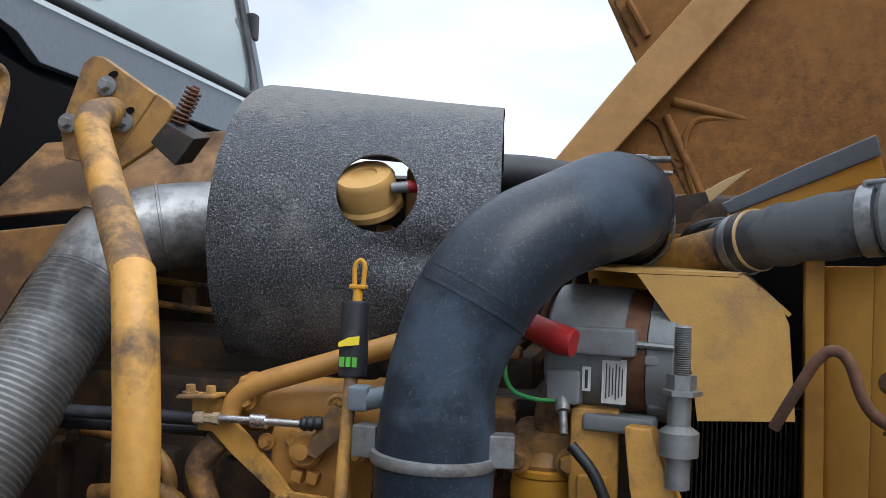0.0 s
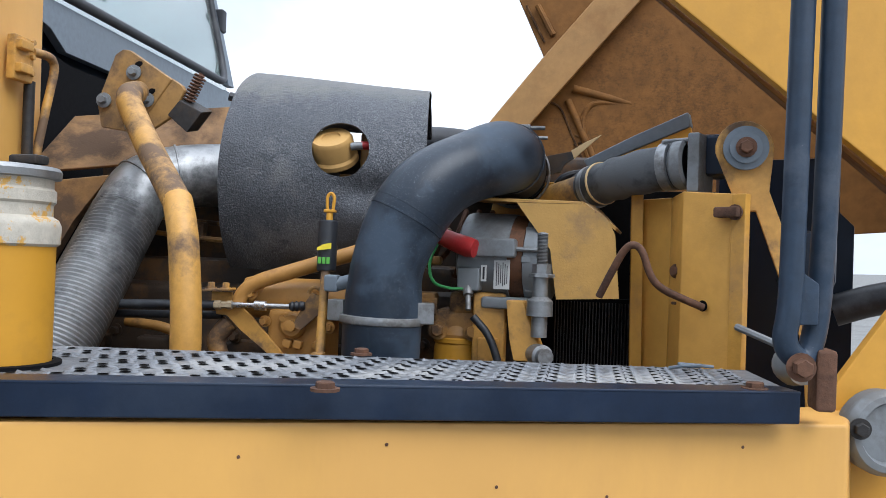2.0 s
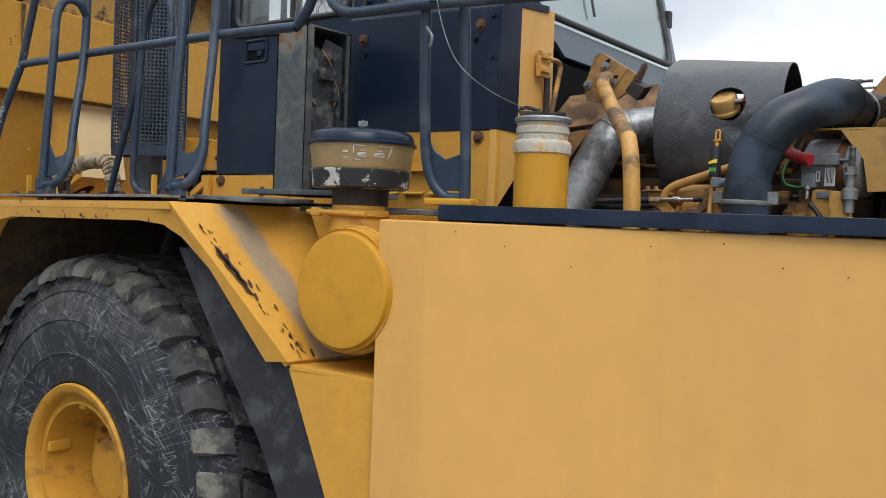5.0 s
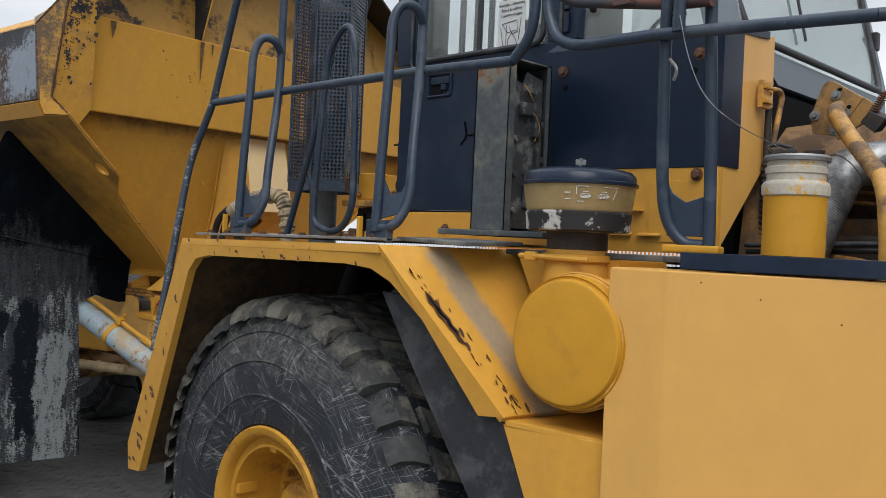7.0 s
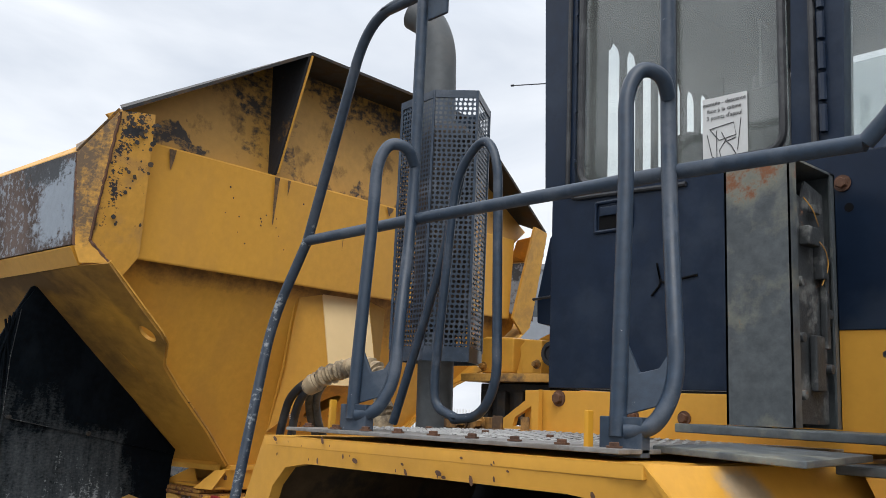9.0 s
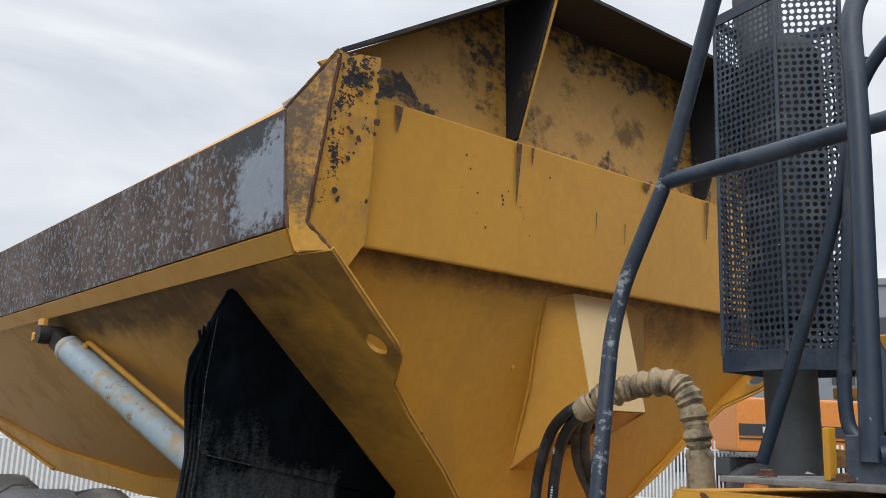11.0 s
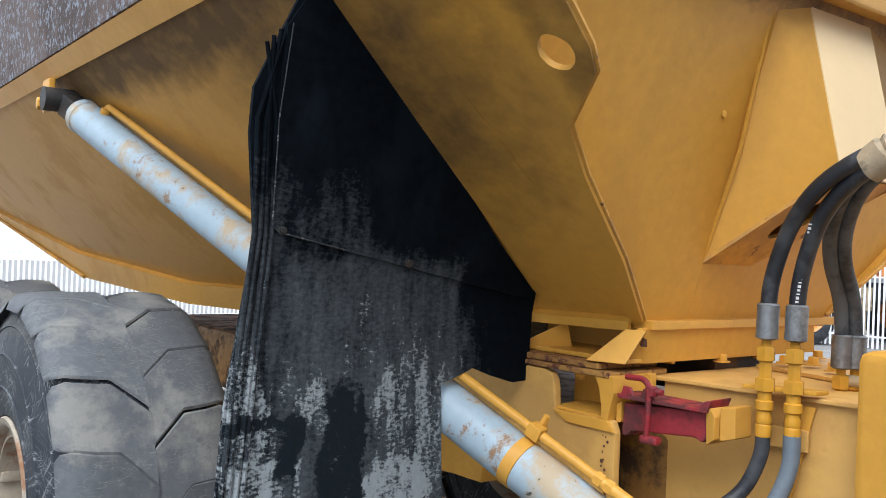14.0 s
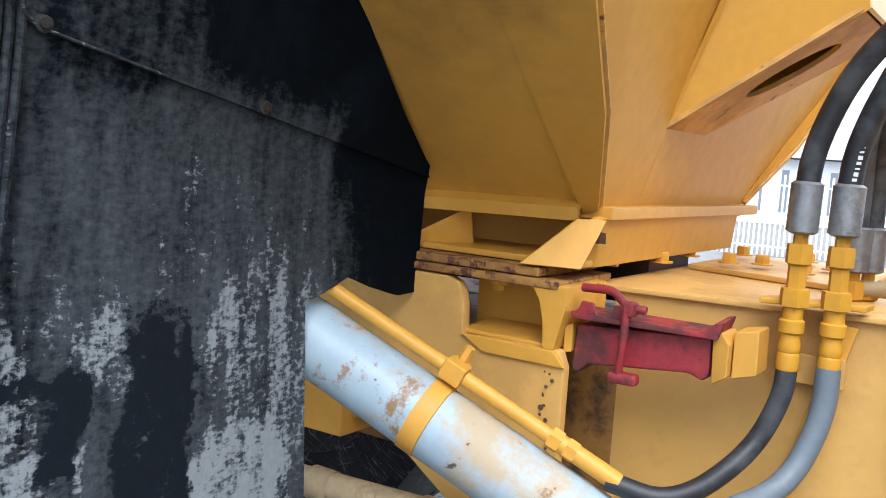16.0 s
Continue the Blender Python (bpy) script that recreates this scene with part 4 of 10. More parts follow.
# air cleaner: yellow canister with a round lid, pre-cleaner bowl on its stack
AC, AN = Vector((-1.27, 0.40, 1.672)), Vector((0.05, -1, 0.02))
bm = B()
lathe(bm, AC, AN, [(0, 0.012), (0.12, 0.012), (0.183, 0.010), (0.191, 0.006), (0.194, -0.004), (0.1945, -0.012), (0.199, -0.013), (0.2045, -0.009), (0.206, -0.016), (0.206, -0.05), (0.2, -0.055)], 56)
aircl = part("air_cleaner_lid", bm, yellow_deep, truck, "round yellow air-cleaner lid")
bm = B()
lathe(bm, AC, AN, [(0.2, -0.05), (0.212, -0.055), (0.212, -0.075), (0.2, -0.08), (0.2, -0.6), (0, -0.6)], 48)
part("canister", bm, yellow, aircl)
bm = B()
lathe(bm, AC, AN, [(0.214, -0.056), (0.217, -0.058), (0.217, -0.072), (0.214, -0.074)], 48)
part("clamp_band", bm, yellow, aircl)
PX, PY = -1.405, 0.62
bm = B()
lathe(bm, (PX, PY, 1.80), (0, 0, 1), [(0.115, -0.02), (0.112, 0.03), (0.108, 0.10), (0.104, 0.115), (0.118, 0.12), (0.118, 0.14), (0.1, 0.145), (0.098, 0.158)], 40)
stack = part("intake_neck", bm, yellow, truck, "yellow intake neck with a clamp and a dusty bowl pre-cleaner")
bm = B()
tube(bm, [(PX - 0.16, PY - 0.1, 1.93), (PX - 0.05, PY - 0.125, 1.93), (PX + 0.12, PY - 0.1, 1.925)], 0.009, 8)
box(bm, (PX - 0.1, PY - 0.115, 1.93), (0.05, 0.02, 0.03))
part("clamp_bolt", bm, yellow, stack)
bm = B()
lathe(bm, (PX, PY, 1.955), (0, 0, 1), [(0.096, 0), (0.101, 0.003), (0.101, 0.055), (0.11, 0.062)], 40)
part("sleeve", bm, dark_steel, stack)
bm = B()
lathe(bm, (PX, PY, 2.016), (0, 0, 1), [(0, -0.001), (0.10, -0.001), (0.163, 0.0), (0.171, 0.005), (0.176, 0.061), (0.170, 0.066)], 48)
part("base_ring", bm, flaked, stack, "ring with flaking black over white paint")
bm = B()
lathe(bm, (PX, PY, 2.081), (0, 0, 1), [(0.170, 0), (0.176, 0.01), (0.185, 0.079), (0.187, 0.089)], 48)
bowl = part("bowl", bm, bowl_mat, stack, "dusty amber plastic bowl")
bm = B()


def print_line(d0, d1, z0, z1, n=1):
    """A thin printed line on the bowl, from (d0, z0) to (d1, z1) as seen facing it."""
    for k in range(n):
        d, z = d0 + (d1 - d0) * (k + 0.5) / n, z0 + (z1 - z0) * (k + 0.5) / n
        th = radians(-63) + math.asin(d / 0.182)
        r = 0.1765 + 0.0115 * (z - 2.091) / 0.08 + 0.0005
        box(bm, (PX + math.cos(th) * r, PY + math.sin(th) * r, z), (0.0016, max(abs(d1 - d0) / n, 0.0022), max(abs(z1 - z0) / n, 0.0022)), math.degrees(th), bev=0)


print_line(0.022, 0.060, 2.157, 2.157, 3)
print_line(0.022, 0.022, 2.157, 2.131)
print_line(0.10, 0.142, 2.156, 2.156, 3)
print_line(0.138, 0.130, 2.15, 2.118, 4)
for d in (-0.012, -0.006, 0.0):
    print_line(d - 0.002, d + 0.002, 2.139, 2.134)
print_line(-0.014, 0.004, 2.116, 2.116, 2)
print_line(0.025, 0.045, 2.110, 2.110, 2)
for d0, d1 in ((0.032, 0.068), (0.085, 0.122)):
    for z in (2.121, 2.125, 2.129, 2.133):
        print_line(d0 + abs(z - 2.127), d1 - abs(z - 2.127), z, z, 3)
    print_line(d0 + 0.01, d1 - 0.01, 2.141, 2.141, 2)
part_one("print", bm, label_white, bowl, "worn white printed marks", "stuff")
bm = B()
lathe(bm, (PX, PY, 2.168), (0, 0, 1), [(0.187, -0.002), (0.194, 0.0), (0.194, 0.008), (0.187, 0.012), (0.184, 0.032), (0.172, 0.046), (0.14, 0.054), (0.06, 0.06), (0, 0.062)], 48)
part("bowl_cover", bm, black_paint, stack, "black domed cover")
bm = B()
tube(bm, [(PX, PY, 2.22), (PX, PY, 2.262)], 0.006, 8)
box(bm, (PX, PY, 2.248), (0.035, 0.008, 0.02), 30, bev=0.003)
part("wing_nut", bm, steel, stack)

# black steel post box standing on a plate
bm = B()
BX0, BX1, BY0, BY1 = -2.065, -1.885, 0.79, 1.04
slab(bm, [(BX0, BY0, 2.02), (BX1, BY0, 2.02), (BX1, BY0, 2.69), (BX0, BY0, 2.69)], (0, 0.006, 0))
slab(bm, [(BX0, BY0, 2.02), (BX0, BY1, 2.02), (BX0, BY1, 2.69), (BX0, BY0, 2.69)], (0.006, 0, 0))
slab(bm, [(BX0, BY1, 2.02), (BX1, BY1, 2.02), (BX1, BY1, 2.69), (BX0, BY1, 2.69)], (0, -0.006, 0))
slab(bm, [(BX0, BY0, 2.69), (BX1, BY0, 2.69), (BX1, BY1, 2.69), (BX0, BY1, 2.69)], (0, 0, -0.006))
slab(bm, [(BX1 - 0.001, BY0, 2.02), (BX1 - 0.001, BY0 + 0.035, 2.02), (BX1 - 0.001, BY0 + 0.035, 2.69), (BX1 - 0.001, BY0, 2.69)], (-0.006, 0, 0))
slab(bm, [(BX1, BY1 - 0.025, 2.02), (BX1, BY1, 2.02), (BX1, BY1, 2.69), (BX1, BY1 - 0.025, 2.69)], (-0.006, 0, 0))
postbox = part("control_box", bm, box_paint, truck, "rust-patched black steel box standing open on one side")
bm = B()
slab(bm, [(-1.905, BY0 + 0.04, 2.03), (-1.905, BY1 - 0.03, 2.03), (-1.905, BY1 - 0.03, 2.63), (-1.905, BY0 + 0.12, 2.65), (-1.905, BY0 + 0.10, 2.60), (-1.905, BY0 + 0.04, 2.615)], (-0.006, 0, 0))
box(bm, (-1.892, 0.9, 2.50), (0.03, 0.06, 0.05), bev=0.006)
box(bm, (-1.89, 0.93, 2.575), (0.012, 0.05, 0.022), bev=0.003)
box(bm, (-1.895, 0.985, 2.33), (0.018, 0.02, 0.22), bev=0.004)
box(bm, (-1.892, 0.96, 2.44), (0.03, 0.03, 0.09))
box(bm, (-1.892, 0.93, 2.18), (0.02, 0.05, 0.14))
for k in range(6):
    lathe(bm, (-1.904, 0.85 + 0.15 * (k % 2), 2.1 + 0.07 * k), (1, 0, 0), [(0, 0.02), (0.012, 0.018), (0.014, 0)], 10)
part_one("inner_panel", bm, panel_flaked, postbox, "dark panel with switch remains")
bm = B()
tube(bm, [(-1.885, 0.92, 2.5), (-1.868, 0.94, 2.47), (-1.875, 0.97, 2.43), (-1.885, 0.95, 2.38)], 0.0018, 6, 0.02)
tube(bm, [(-1.895, 0.88, 2.6), (-1.88, 0.9, 2.57), (-1.88, 0.93, 2.53)], 0.0018, 6, 0.02)
part("loose_wire", bm, yellow_worn, postbox)
bm = B()
slab(bm, [(-2.16, 0.70, 2.018), (-1.62, 0.70, 2.015), (-1.62, 1.08, 2.015), (-2.16, 1.08, 2.018)], (0, 0, -0.022), 0.004)
part("base_plate", bm, box_paint, postbox, "dark steel base plate")
bm = B()
slab(bm, [(-1.95, 0.30, 1.975), (-1.64, 0.33, 1.965), (-1.64, 0.62, 1.975), (-1.95, 0.62, 1.98)], (0, 0, -0.014), 0.003)
slab(bm, [(-1.72, 0.62, 1.95), (-1.1, 0.66, 1.95), (-1.1, 1.05, 1.95), (-1.72, 1.05, 1.95)], (0, 0, -0.02), 0.004)
part("step_plate", bm, box_paint, truck, "dark bent tread plate")

# ---- hand rails ----
RR = 0.0178


def rail(name, runs, label, extra=None, mat=None):
    bm = B()
    for pts, rad in runs:
        tube(bm, pts, RR, 14, rad, n=8)
    ob = part(name, bm, mat or rail_paint, truck, label)
    if extra:
        bm = B()
        for q, push in extra:
            slab(bm, q, push, 0.003)
        part("foot_plate", bm, mat or rail_paint, ob)
    return ob


mid = rail("hand_rail", [([(-3.45, 0.413, 2.582), (-2.883, 0.412, 2.585), (-1.98, 0.415, 2.58), (-1.55, 0.42, 2.568), (-1.465, 0.42, 2.65), (-1.455, 0.42, 3.45)], [0, 0, 0, 0, 0.1, 0])],
           "dark worn tubular hand rail over the fender")
rail("hand_rail", [([(-1.43, 0.43, 3.45), (-1.425, 0.43, 2.72), (-1.36, 0.42, 2.585), (-1.0, 0.42, 2.58), (-0.45, 0.545, 2.58), (0.46, 0.87, 2.59)], [0, 0.05, 0.12, 0, 0, 0]),
                   ([(-0.935, 0.415, 2.95), (-0.938, 0.42, 2.58)], 0.0)], "dark worn tubular hand rail beside the engine deck")
rail("entry_rail", [([(-2.2, 0.41, 3.30), (-3.08, 0.41, 3.325), (-3.19, 0.41, 3.25), (-3.45, 0.413, 2.58), (-3.57, 0.37, 2.30), (-3.53, 0.27, 1.80), (-3.48, 0.18, 1.40)], [0, 0.1, 0.1, 0, 0.12, 0.3, 0]),
                    ([(-3.08, 0.41, 3.315), (-2.9, 0.41, 3.315)], 0.0)], "dark bent entry rail reaching down past the fender, paint worn off low down", mat=entry_paint)


def loop_post(dx, top, label):
    """A post with a looped grip beside it, on a welded foot."""
    up = [(-2.87 + dx, 0.235, 2.0), (-2.815 + dx, 0.26, 2.01), (-2.79 + dx, 0.30, 2.10), (-2.81 + dx, 0.32, 2.25), (-2.885 + dx, 0.412, 2.59), (-2.885 + dx, 0.412, top)]
    grip = [(-2.885 + dx, 0.23, 1.99), (-2.89 + dx, 0.25, 2.3), (-2.90 + dx, 0.275, 2.57), (-2.915 + dx, 0.29, 2.74), (-2.90 + dx, 0.32, 2.81), (-2.87 + dx, 0.37, 2.80), (-2.88 + dx, 0.405, 2.755)]
    ob = rail("looped_post", [(up, [0, 0.04, 0.06, 0.25, 0.2, 0]), (grip, [0, 0.2, 0.2, 0.05, 0.04, 0.04, 0])], label,
              [([(-2.92 + dx, 0.215, 1.95), (-2.83 + dx, 0.235, 1.95), (-2.83 + dx, 0.235, 2.03), (-2.92 + dx, 0.215, 2.03)], (0, 0.03, 0)),
               ([(-2.885 + dx, 0.237, 2.03), (-2.80 + dx, 0.285, 2.06), (-2.80 + dx, 0.302, 2.18), (-2.825 + dx, 0.285, 2.13), (-2.857 + dx, 0.265, 2.12), (-2.885 + dx, 0.245, 2.20)], (0, 0.008, 0))])
    bm = B()
    box(bm, (-2.935 + dx, 0.20, 2.0), (0.012, 0.02, 0.08), bev=0.003)
    part("stop", bm, yellow_deep, ob)
    return ob


loop_post(0.0, 3.32, "dark worn looped rail post on the fender corner")
loop_post(0.90, 3.4, "dark worn looped rail post beside the cab door")
p4 = rail("deck_post", [([(-0.985, 0.435, 2.98), (-0.998, 0.45, 2.58), (-1.012, 0.485, 2.2), (-1.005, 0.50, 2.06), (-0.955, 0.52, 1.985), (-0.89, 0.53, 1.985)], [0, 0.2, 0.2, 0.07, 0.05, 0]),
                        ([(-0.875, 0.53, 1.975), (-0.878, 0.525, 2.2), (-0.882, 0.505, 2.5), (-0.885, 0.48, 2.98)], [0, 0.1, 0.1, 0])],
          "dark worn twin-tube rail post on the deck", [([(-1.0, 0.505, 2.01), (-0.88, 0.528, 2.01), (-0.882, 0.525, 2.165), (-0.895, 0.522, 2.125), (-0.945, 0.512, 2.108), (-0.985, 0.503, 2.135), (-1.005, 0.497, 2.175)], (0, 0.008, 0))])
bm = B()
box(bm, (-0.92, 0.52, 1.974), (0.16, 0.08, 0.022), 16)
part("foot", bm, yellow_deep, p4)
bm = B()
tube(bm, [(-0.925, 0.40, 2.62), (-0.90, 0.41, 2.50), (-0.855, 0.43, 2.385), (-0.78, 0.5, 2.31), (-0.735, 0.68, 2.268)], 0.0016, 6, 0.08)
tube(bm, [(-0.95, 0.40, 2.5), (-0.92, 0.395, 2.47), (-0.935, 0.4, 2.44)], 0.005, 6, 0.02)
part("tether_wire", bm, steel, truck, "thin grey tether wire knotted to the post")
rail("corner_post", [([(0.452, 0.86, 2.62), (0.445, 0.86, 2.08), (0.435, 0.86, 2.03), (0.47, 0.88, 2.0), (0.49, 0.89, 2.05), (0.495, 0.88, 2.2), (0.495, 0.86, 2.62)], [0, 0.06, 0.05, 0.05, 0.06, 0.1, 0])],
     "dark blue-grey twin-tube post at the nose end of the deck", [([(0.43, 0.85, 2.06), (0.485, 0.86, 2.06), (0.485, 0.86, 2.12), (0.44, 0.85, 2.15)], (0, 0.006, 0))])
bm = B()
box(bm, (0.50, 0.89, 1.98), (0.03, 0.05, 0.09))
hexbolt(bm, (0.46, 0.85, 2.0), (0, -1, 0), 0.014, 0.02)
part("hinge_lug", bm, rusty, truck, "rusty hinge lug under the corner post")
rail("inner_grab_rail", [([(-3.27, 1.0, 1.99), (-3.40, 1.0, 2.03), (-3.41, 1.0, 2.14), (-3.335, 1.0, 2.92), (-3.19, 1.0, 3.06), (-3.11, 1.0, 2.95), (-3.08, 1.0, 2.12), (-3.16, 1.0, 2.0), (-3.3, 1.0, 1.99)], [0, 0.05, 0.05, 0.1, 0.1, 0.1, 0.08, 0.08, 0]),
                         ([(-3.31, 1.02, 3.0), (-3.43, 1.02, 2.56), (-3.67, 1.02, 1.96)], [0, 0.1, 0])], "black looped grab rail beside the exhaust")
rail("mirror_bracket", [([(-1.445, 0.47, 3.4), (-1.45, 0.47, 2.83), (-1.38, 0.47, 2.745), (-0.98, 0.47, 2.675), (-0.86, 0.46, 2.665)], [0, 0.05, 0.08, 0.1, 0])], "rust-brown tubular mirror bracket", mat=rail_rusty)
bm = B()
box(bm, (-1.14, 0.44, 2.705), (0.06, 0.03, 0.035), bev=0.004)
hexbolt(bm, (-0.96, 0.455, 2.64), (0, 0, -1), 0.014, 0.03)
part("bracket_clamp", bm, rail_rusty, truck)

# ---- cab ----
CY = 1.30          # door plane
bm = B()
slab(bm, [(-3.10, CY, 2.12), (-1.97, CY, 2.12), (-1.97, CY, 2.87), (-3.10, CY, 2.87)], (0, 0.06, 0), 0.004)
slab(bm, [(-3.14, CY, 2.871), (-2.99, CY, 2.871), (-2.99, CY, 3.95), (-3.17, CY, 3.95)], (0, 0.07, 0), 0.004)
slab(bm, [(-2.13, CY, 2.871), (-1.965, CY, 2.871), (-1.93, CY, 3.95), (-2.11, CY, 3.95)], (0, 0.07, 0), 0.004)
slab(bm, [(-3.14, CY, 3.78), (-1.93, CY, 3.78), (-1.93, CY, 3.95), (-3.17, CY, 3.95)], (0, 0.068, 0), 0.004)
cab = part("cab", bm, black_paint, truck, "blue-black operator cab with large glazed sides")
bm = B()   # rear, far side and roof, with openings
slab(bm, [(-3.11, CY + 0.01, 2.12), (-3.11, 3.25, 2.12), (-3.11, 3.25, 2.9), (-3.11, CY + 0.01, 2.9)], (0.05, 0, 0), 0.003)
slab(bm, [(-3.12, 3.17, 2.9), (-3.12, 3.25, 2.9), (-3.16, 3.25, 3.95), (-3.16, 3.17, 3.95)], (0.06, 0, 0), 0.003)
slab(bm, [(-3.12, 3.22, 2.12), (-1.5, 3.22, 2.12), (-1.4, 3.22, 2.85), (-3.12, 3.22, 2.85)], (0, 0.05, 0), 0.003)
slab(bm, [(-3.18, CY - 0.02, 3.95), (-1.75, CY - 0.02, 3.95), (-1.75, 3.29, 3.95), (-3.18, 3.29, 3.95)], (0, 0, 0.12), 0.02)
slab(bm, [(-1.385, 1.66, 2.40), (-1.385, 3.20, 2.40), (-1.385, 3.20, 2.84), (-1.40, 1.66, 2.86)], (-0.03, 0, 0), 0.003)
part("cab_shell", bm, black_paint, cab)
bm = B()
box(bm, (-2.5, 2.1, 2.3), (1.1, 1.5, 0.1))
box(bm, (-2.62, 2.1, 2.62), (0.5, 0.5, 0.18), bev=0.04)
box(bm, (-2.85, 2.1, 2.95), (0.14, 0.5, 0.55), ry=-8, bev=0.05)
box(bm, (-1.62, 2.1, 2.62), (0.3, 1.2, 0.35), bev=0.04)
tube(bm, [(-1.75, 2.1, 2.8), (-1.95, 2.1, 3.05)], 0.03, 12)
part("seat_and_console", bm, interior, cab, "dim seat and dashboard behind the glass")
bm = B()
lathe(bm, (-1.96, 2.1, 3.06), (-0.6, 0, 0.75), [(0.19, -0.012), (0.205, 0), (0.19, 0.012), (0.178, 0), (0.19, -0.012)], 28)
part("steering_wheel", bm, interior, cab)
# sliding side window with its rubber
bm = B()
for x0, x1 in ((-2.97, -2.575), (-2.555, -2.15)):
    slab(bm, [(x0, CY + 0.03, 2.862), (x1, CY + 0.03, 2.862), (x1, CY + 0.03, 3.77), (x0, CY + 0.03, 3.77)], (0, 0.006, 0))
pane = part("side_window", bm, glass, cab, "dusty two-pane sliding side window")
pane.visible_shadow = False
bm = B()
tube(bm, [(-2.96, CY - 0.004, 3.75), (-2.96, CY - 0.004, 2.878), (-2.15, CY - 0.004, 2.872), (-2.15, CY - 0.004, 3.75), (-2.94, CY - 0.004, 3.75)], 0.014, 8, 0.07)
tube(bm, [(-2.565, CY + 0.02, 2.872), (-2.565, CY + 0.02, 3.76)], 0.014, 8)
tube(bm, [(-3.02, CY - 0.006, 3.85), (-3.02, CY - 0.006, 2.835), (-2.5, CY - 0.006, 2.815)], 0.009, 8, 0.06)
tube(bm, [(-2.05, CY - 0.006, 3.9), (-2.05, CY - 0.006, 2.86)], 0.012, 8)
part("window_seal", bm, hose_rubber, cab, "black rubber window seal")
bm = B()
for k in range(4):
    hexbolt(bm, (-2.985, CY - 0.004, 2.98 + 0.2 * k), (0, -1, 0), 0.008, 0.008, False)
for k in range(9):
    tube(bm, [(-2.02, CY - 0.01, 2.9 + 0.1 * k), (-2.02, CY - 0.01, 2.985 + 0.1 * k)], 0.012, 8)
part("door_hinge", bm, black_paint, cab, "black piano hinge and screws")
# door handle in a recess
bm = B()
tube(bm, [(-2.885, CY - 0.004, 2.69), (-2.885, CY - 0.004, 2.80), (-2.725, CY - 0.004, 2.80), (-2.725, CY - 0.004, 2.69), (-2.885, CY - 0.004, 2.69)], 0.007, 8, 0.012)
box(bm, (-2.80, CY - 0.004, 2.765), (0.13, 0.012, 0.035), bev=0.005)
box(bm, (-2.765, CY - 0.008, 2.73), (0.035, 0.02, 0.03), bev=0.004)
part("door_handle", bm, black_paint, cab, "recessed black door handle")
bm = B()
slab(bm, [(-2.87, CY - 0.002, 2.70), (-2.78, CY - 0.002, 2.70), (-2.78, CY - 0.002, 2.75), (-2.87, CY - 0.002, 2.75)], (0, 0.004, 0))
part("handle_pocket", bm, void_black, cab)
bm = B()
tube(bm, [(-2.46, CY - 0.004, 2.5), (-2.6, CY - 0.004, 2.48), (-2.62, CY - 0.004, 2.56), (-2.6, CY - 0.004, 2.48), (-2.64, CY - 0.004, 2.44)], 0.004, 6, 0.02)
part("peeled_sealant", bm, void_black, cab, "peeled strip of black sealant")
# instruction sheet behind the glass
bm = B()
slab(bm, [(-2.4525, CY + 0.024, 2.8653), (-2.287, CY + 0.024, 2.8609), (-2.287, CY + 0.024, 3.1046), (-2.4525, CY + 0.024, 3.1091)], (0, 0.002, 0))
sheet = part("instruction_sheet", bm, sign_grey, cab, "white printed boarding instruction sheet in the window")
bm = B()
for pts in ([(-2.4257, 2.9983), (-2.3362, 3.0071), (-2.3273, 2.9628), (-2.3899, 2.954), (-2.4257, 2.9983)], [(-2.3988, 2.9894), (-2.3988, 2.8831)], [(-2.3809, 2.9805), (-2.363, 2.9451), (-2.3451, 2.9274), (-2.3273, 2.8919)], [(-2.363, 2.9451), (-2.3273, 2.954)], [(-2.363, 2.954), (-2.3899, 2.9185), (-2.3809, 2.8831)], [(-2.4346, 2.9805), (-2.4167, 2.9008), (-2.3988, 2.8875)], [(-2.3094, 3.016), (-2.3228, 2.9096)]):
    tube(bm, [(x, CY + 0.0225, z) for x, z in pts], 0.0013, 5)
part("line_drawing", bm, ink, sheet, "thin line drawing of cab steps")
for k, words in enumerate(("montée - descente", "face à la cabine", "3 points d'appui")):
    cu = bpy.data.curves.new("printed_words", "FONT")
    cu.body, cu.size, cu.align_x, cu.extrude = words, 0.0210, "CENTER", 0.0004
    tmp = new("printed_words", cu)
    me = bpy.data.meshes.new_from_object(tmp)
    bpy.data.objects.remove(tmp)
    me.transform(pose(-2.3702, CY + 0.0222, 3.0798 - 0.0248 * k, 90, 0, 0))
    me.materials.append(ink)
    ob = new("printed_words", me)
    ob.parent = cab
bm = B()
tube(bm, [(-2.19, CY + 0.05, 3.12), (-2.28, CY + 0.05, 3.11), (-2.27, CY + 0.05, 3.16)], 0.006, 8, 0.01)
tube(bm, [(-2.25, CY + 0.05, 3.11), (-2.25, CY + 0.05, 3.36), (-2.22, CY + 0.05, 3.3)], 0.005, 8)
part("window_latch", bm, hose_rubber, cab)

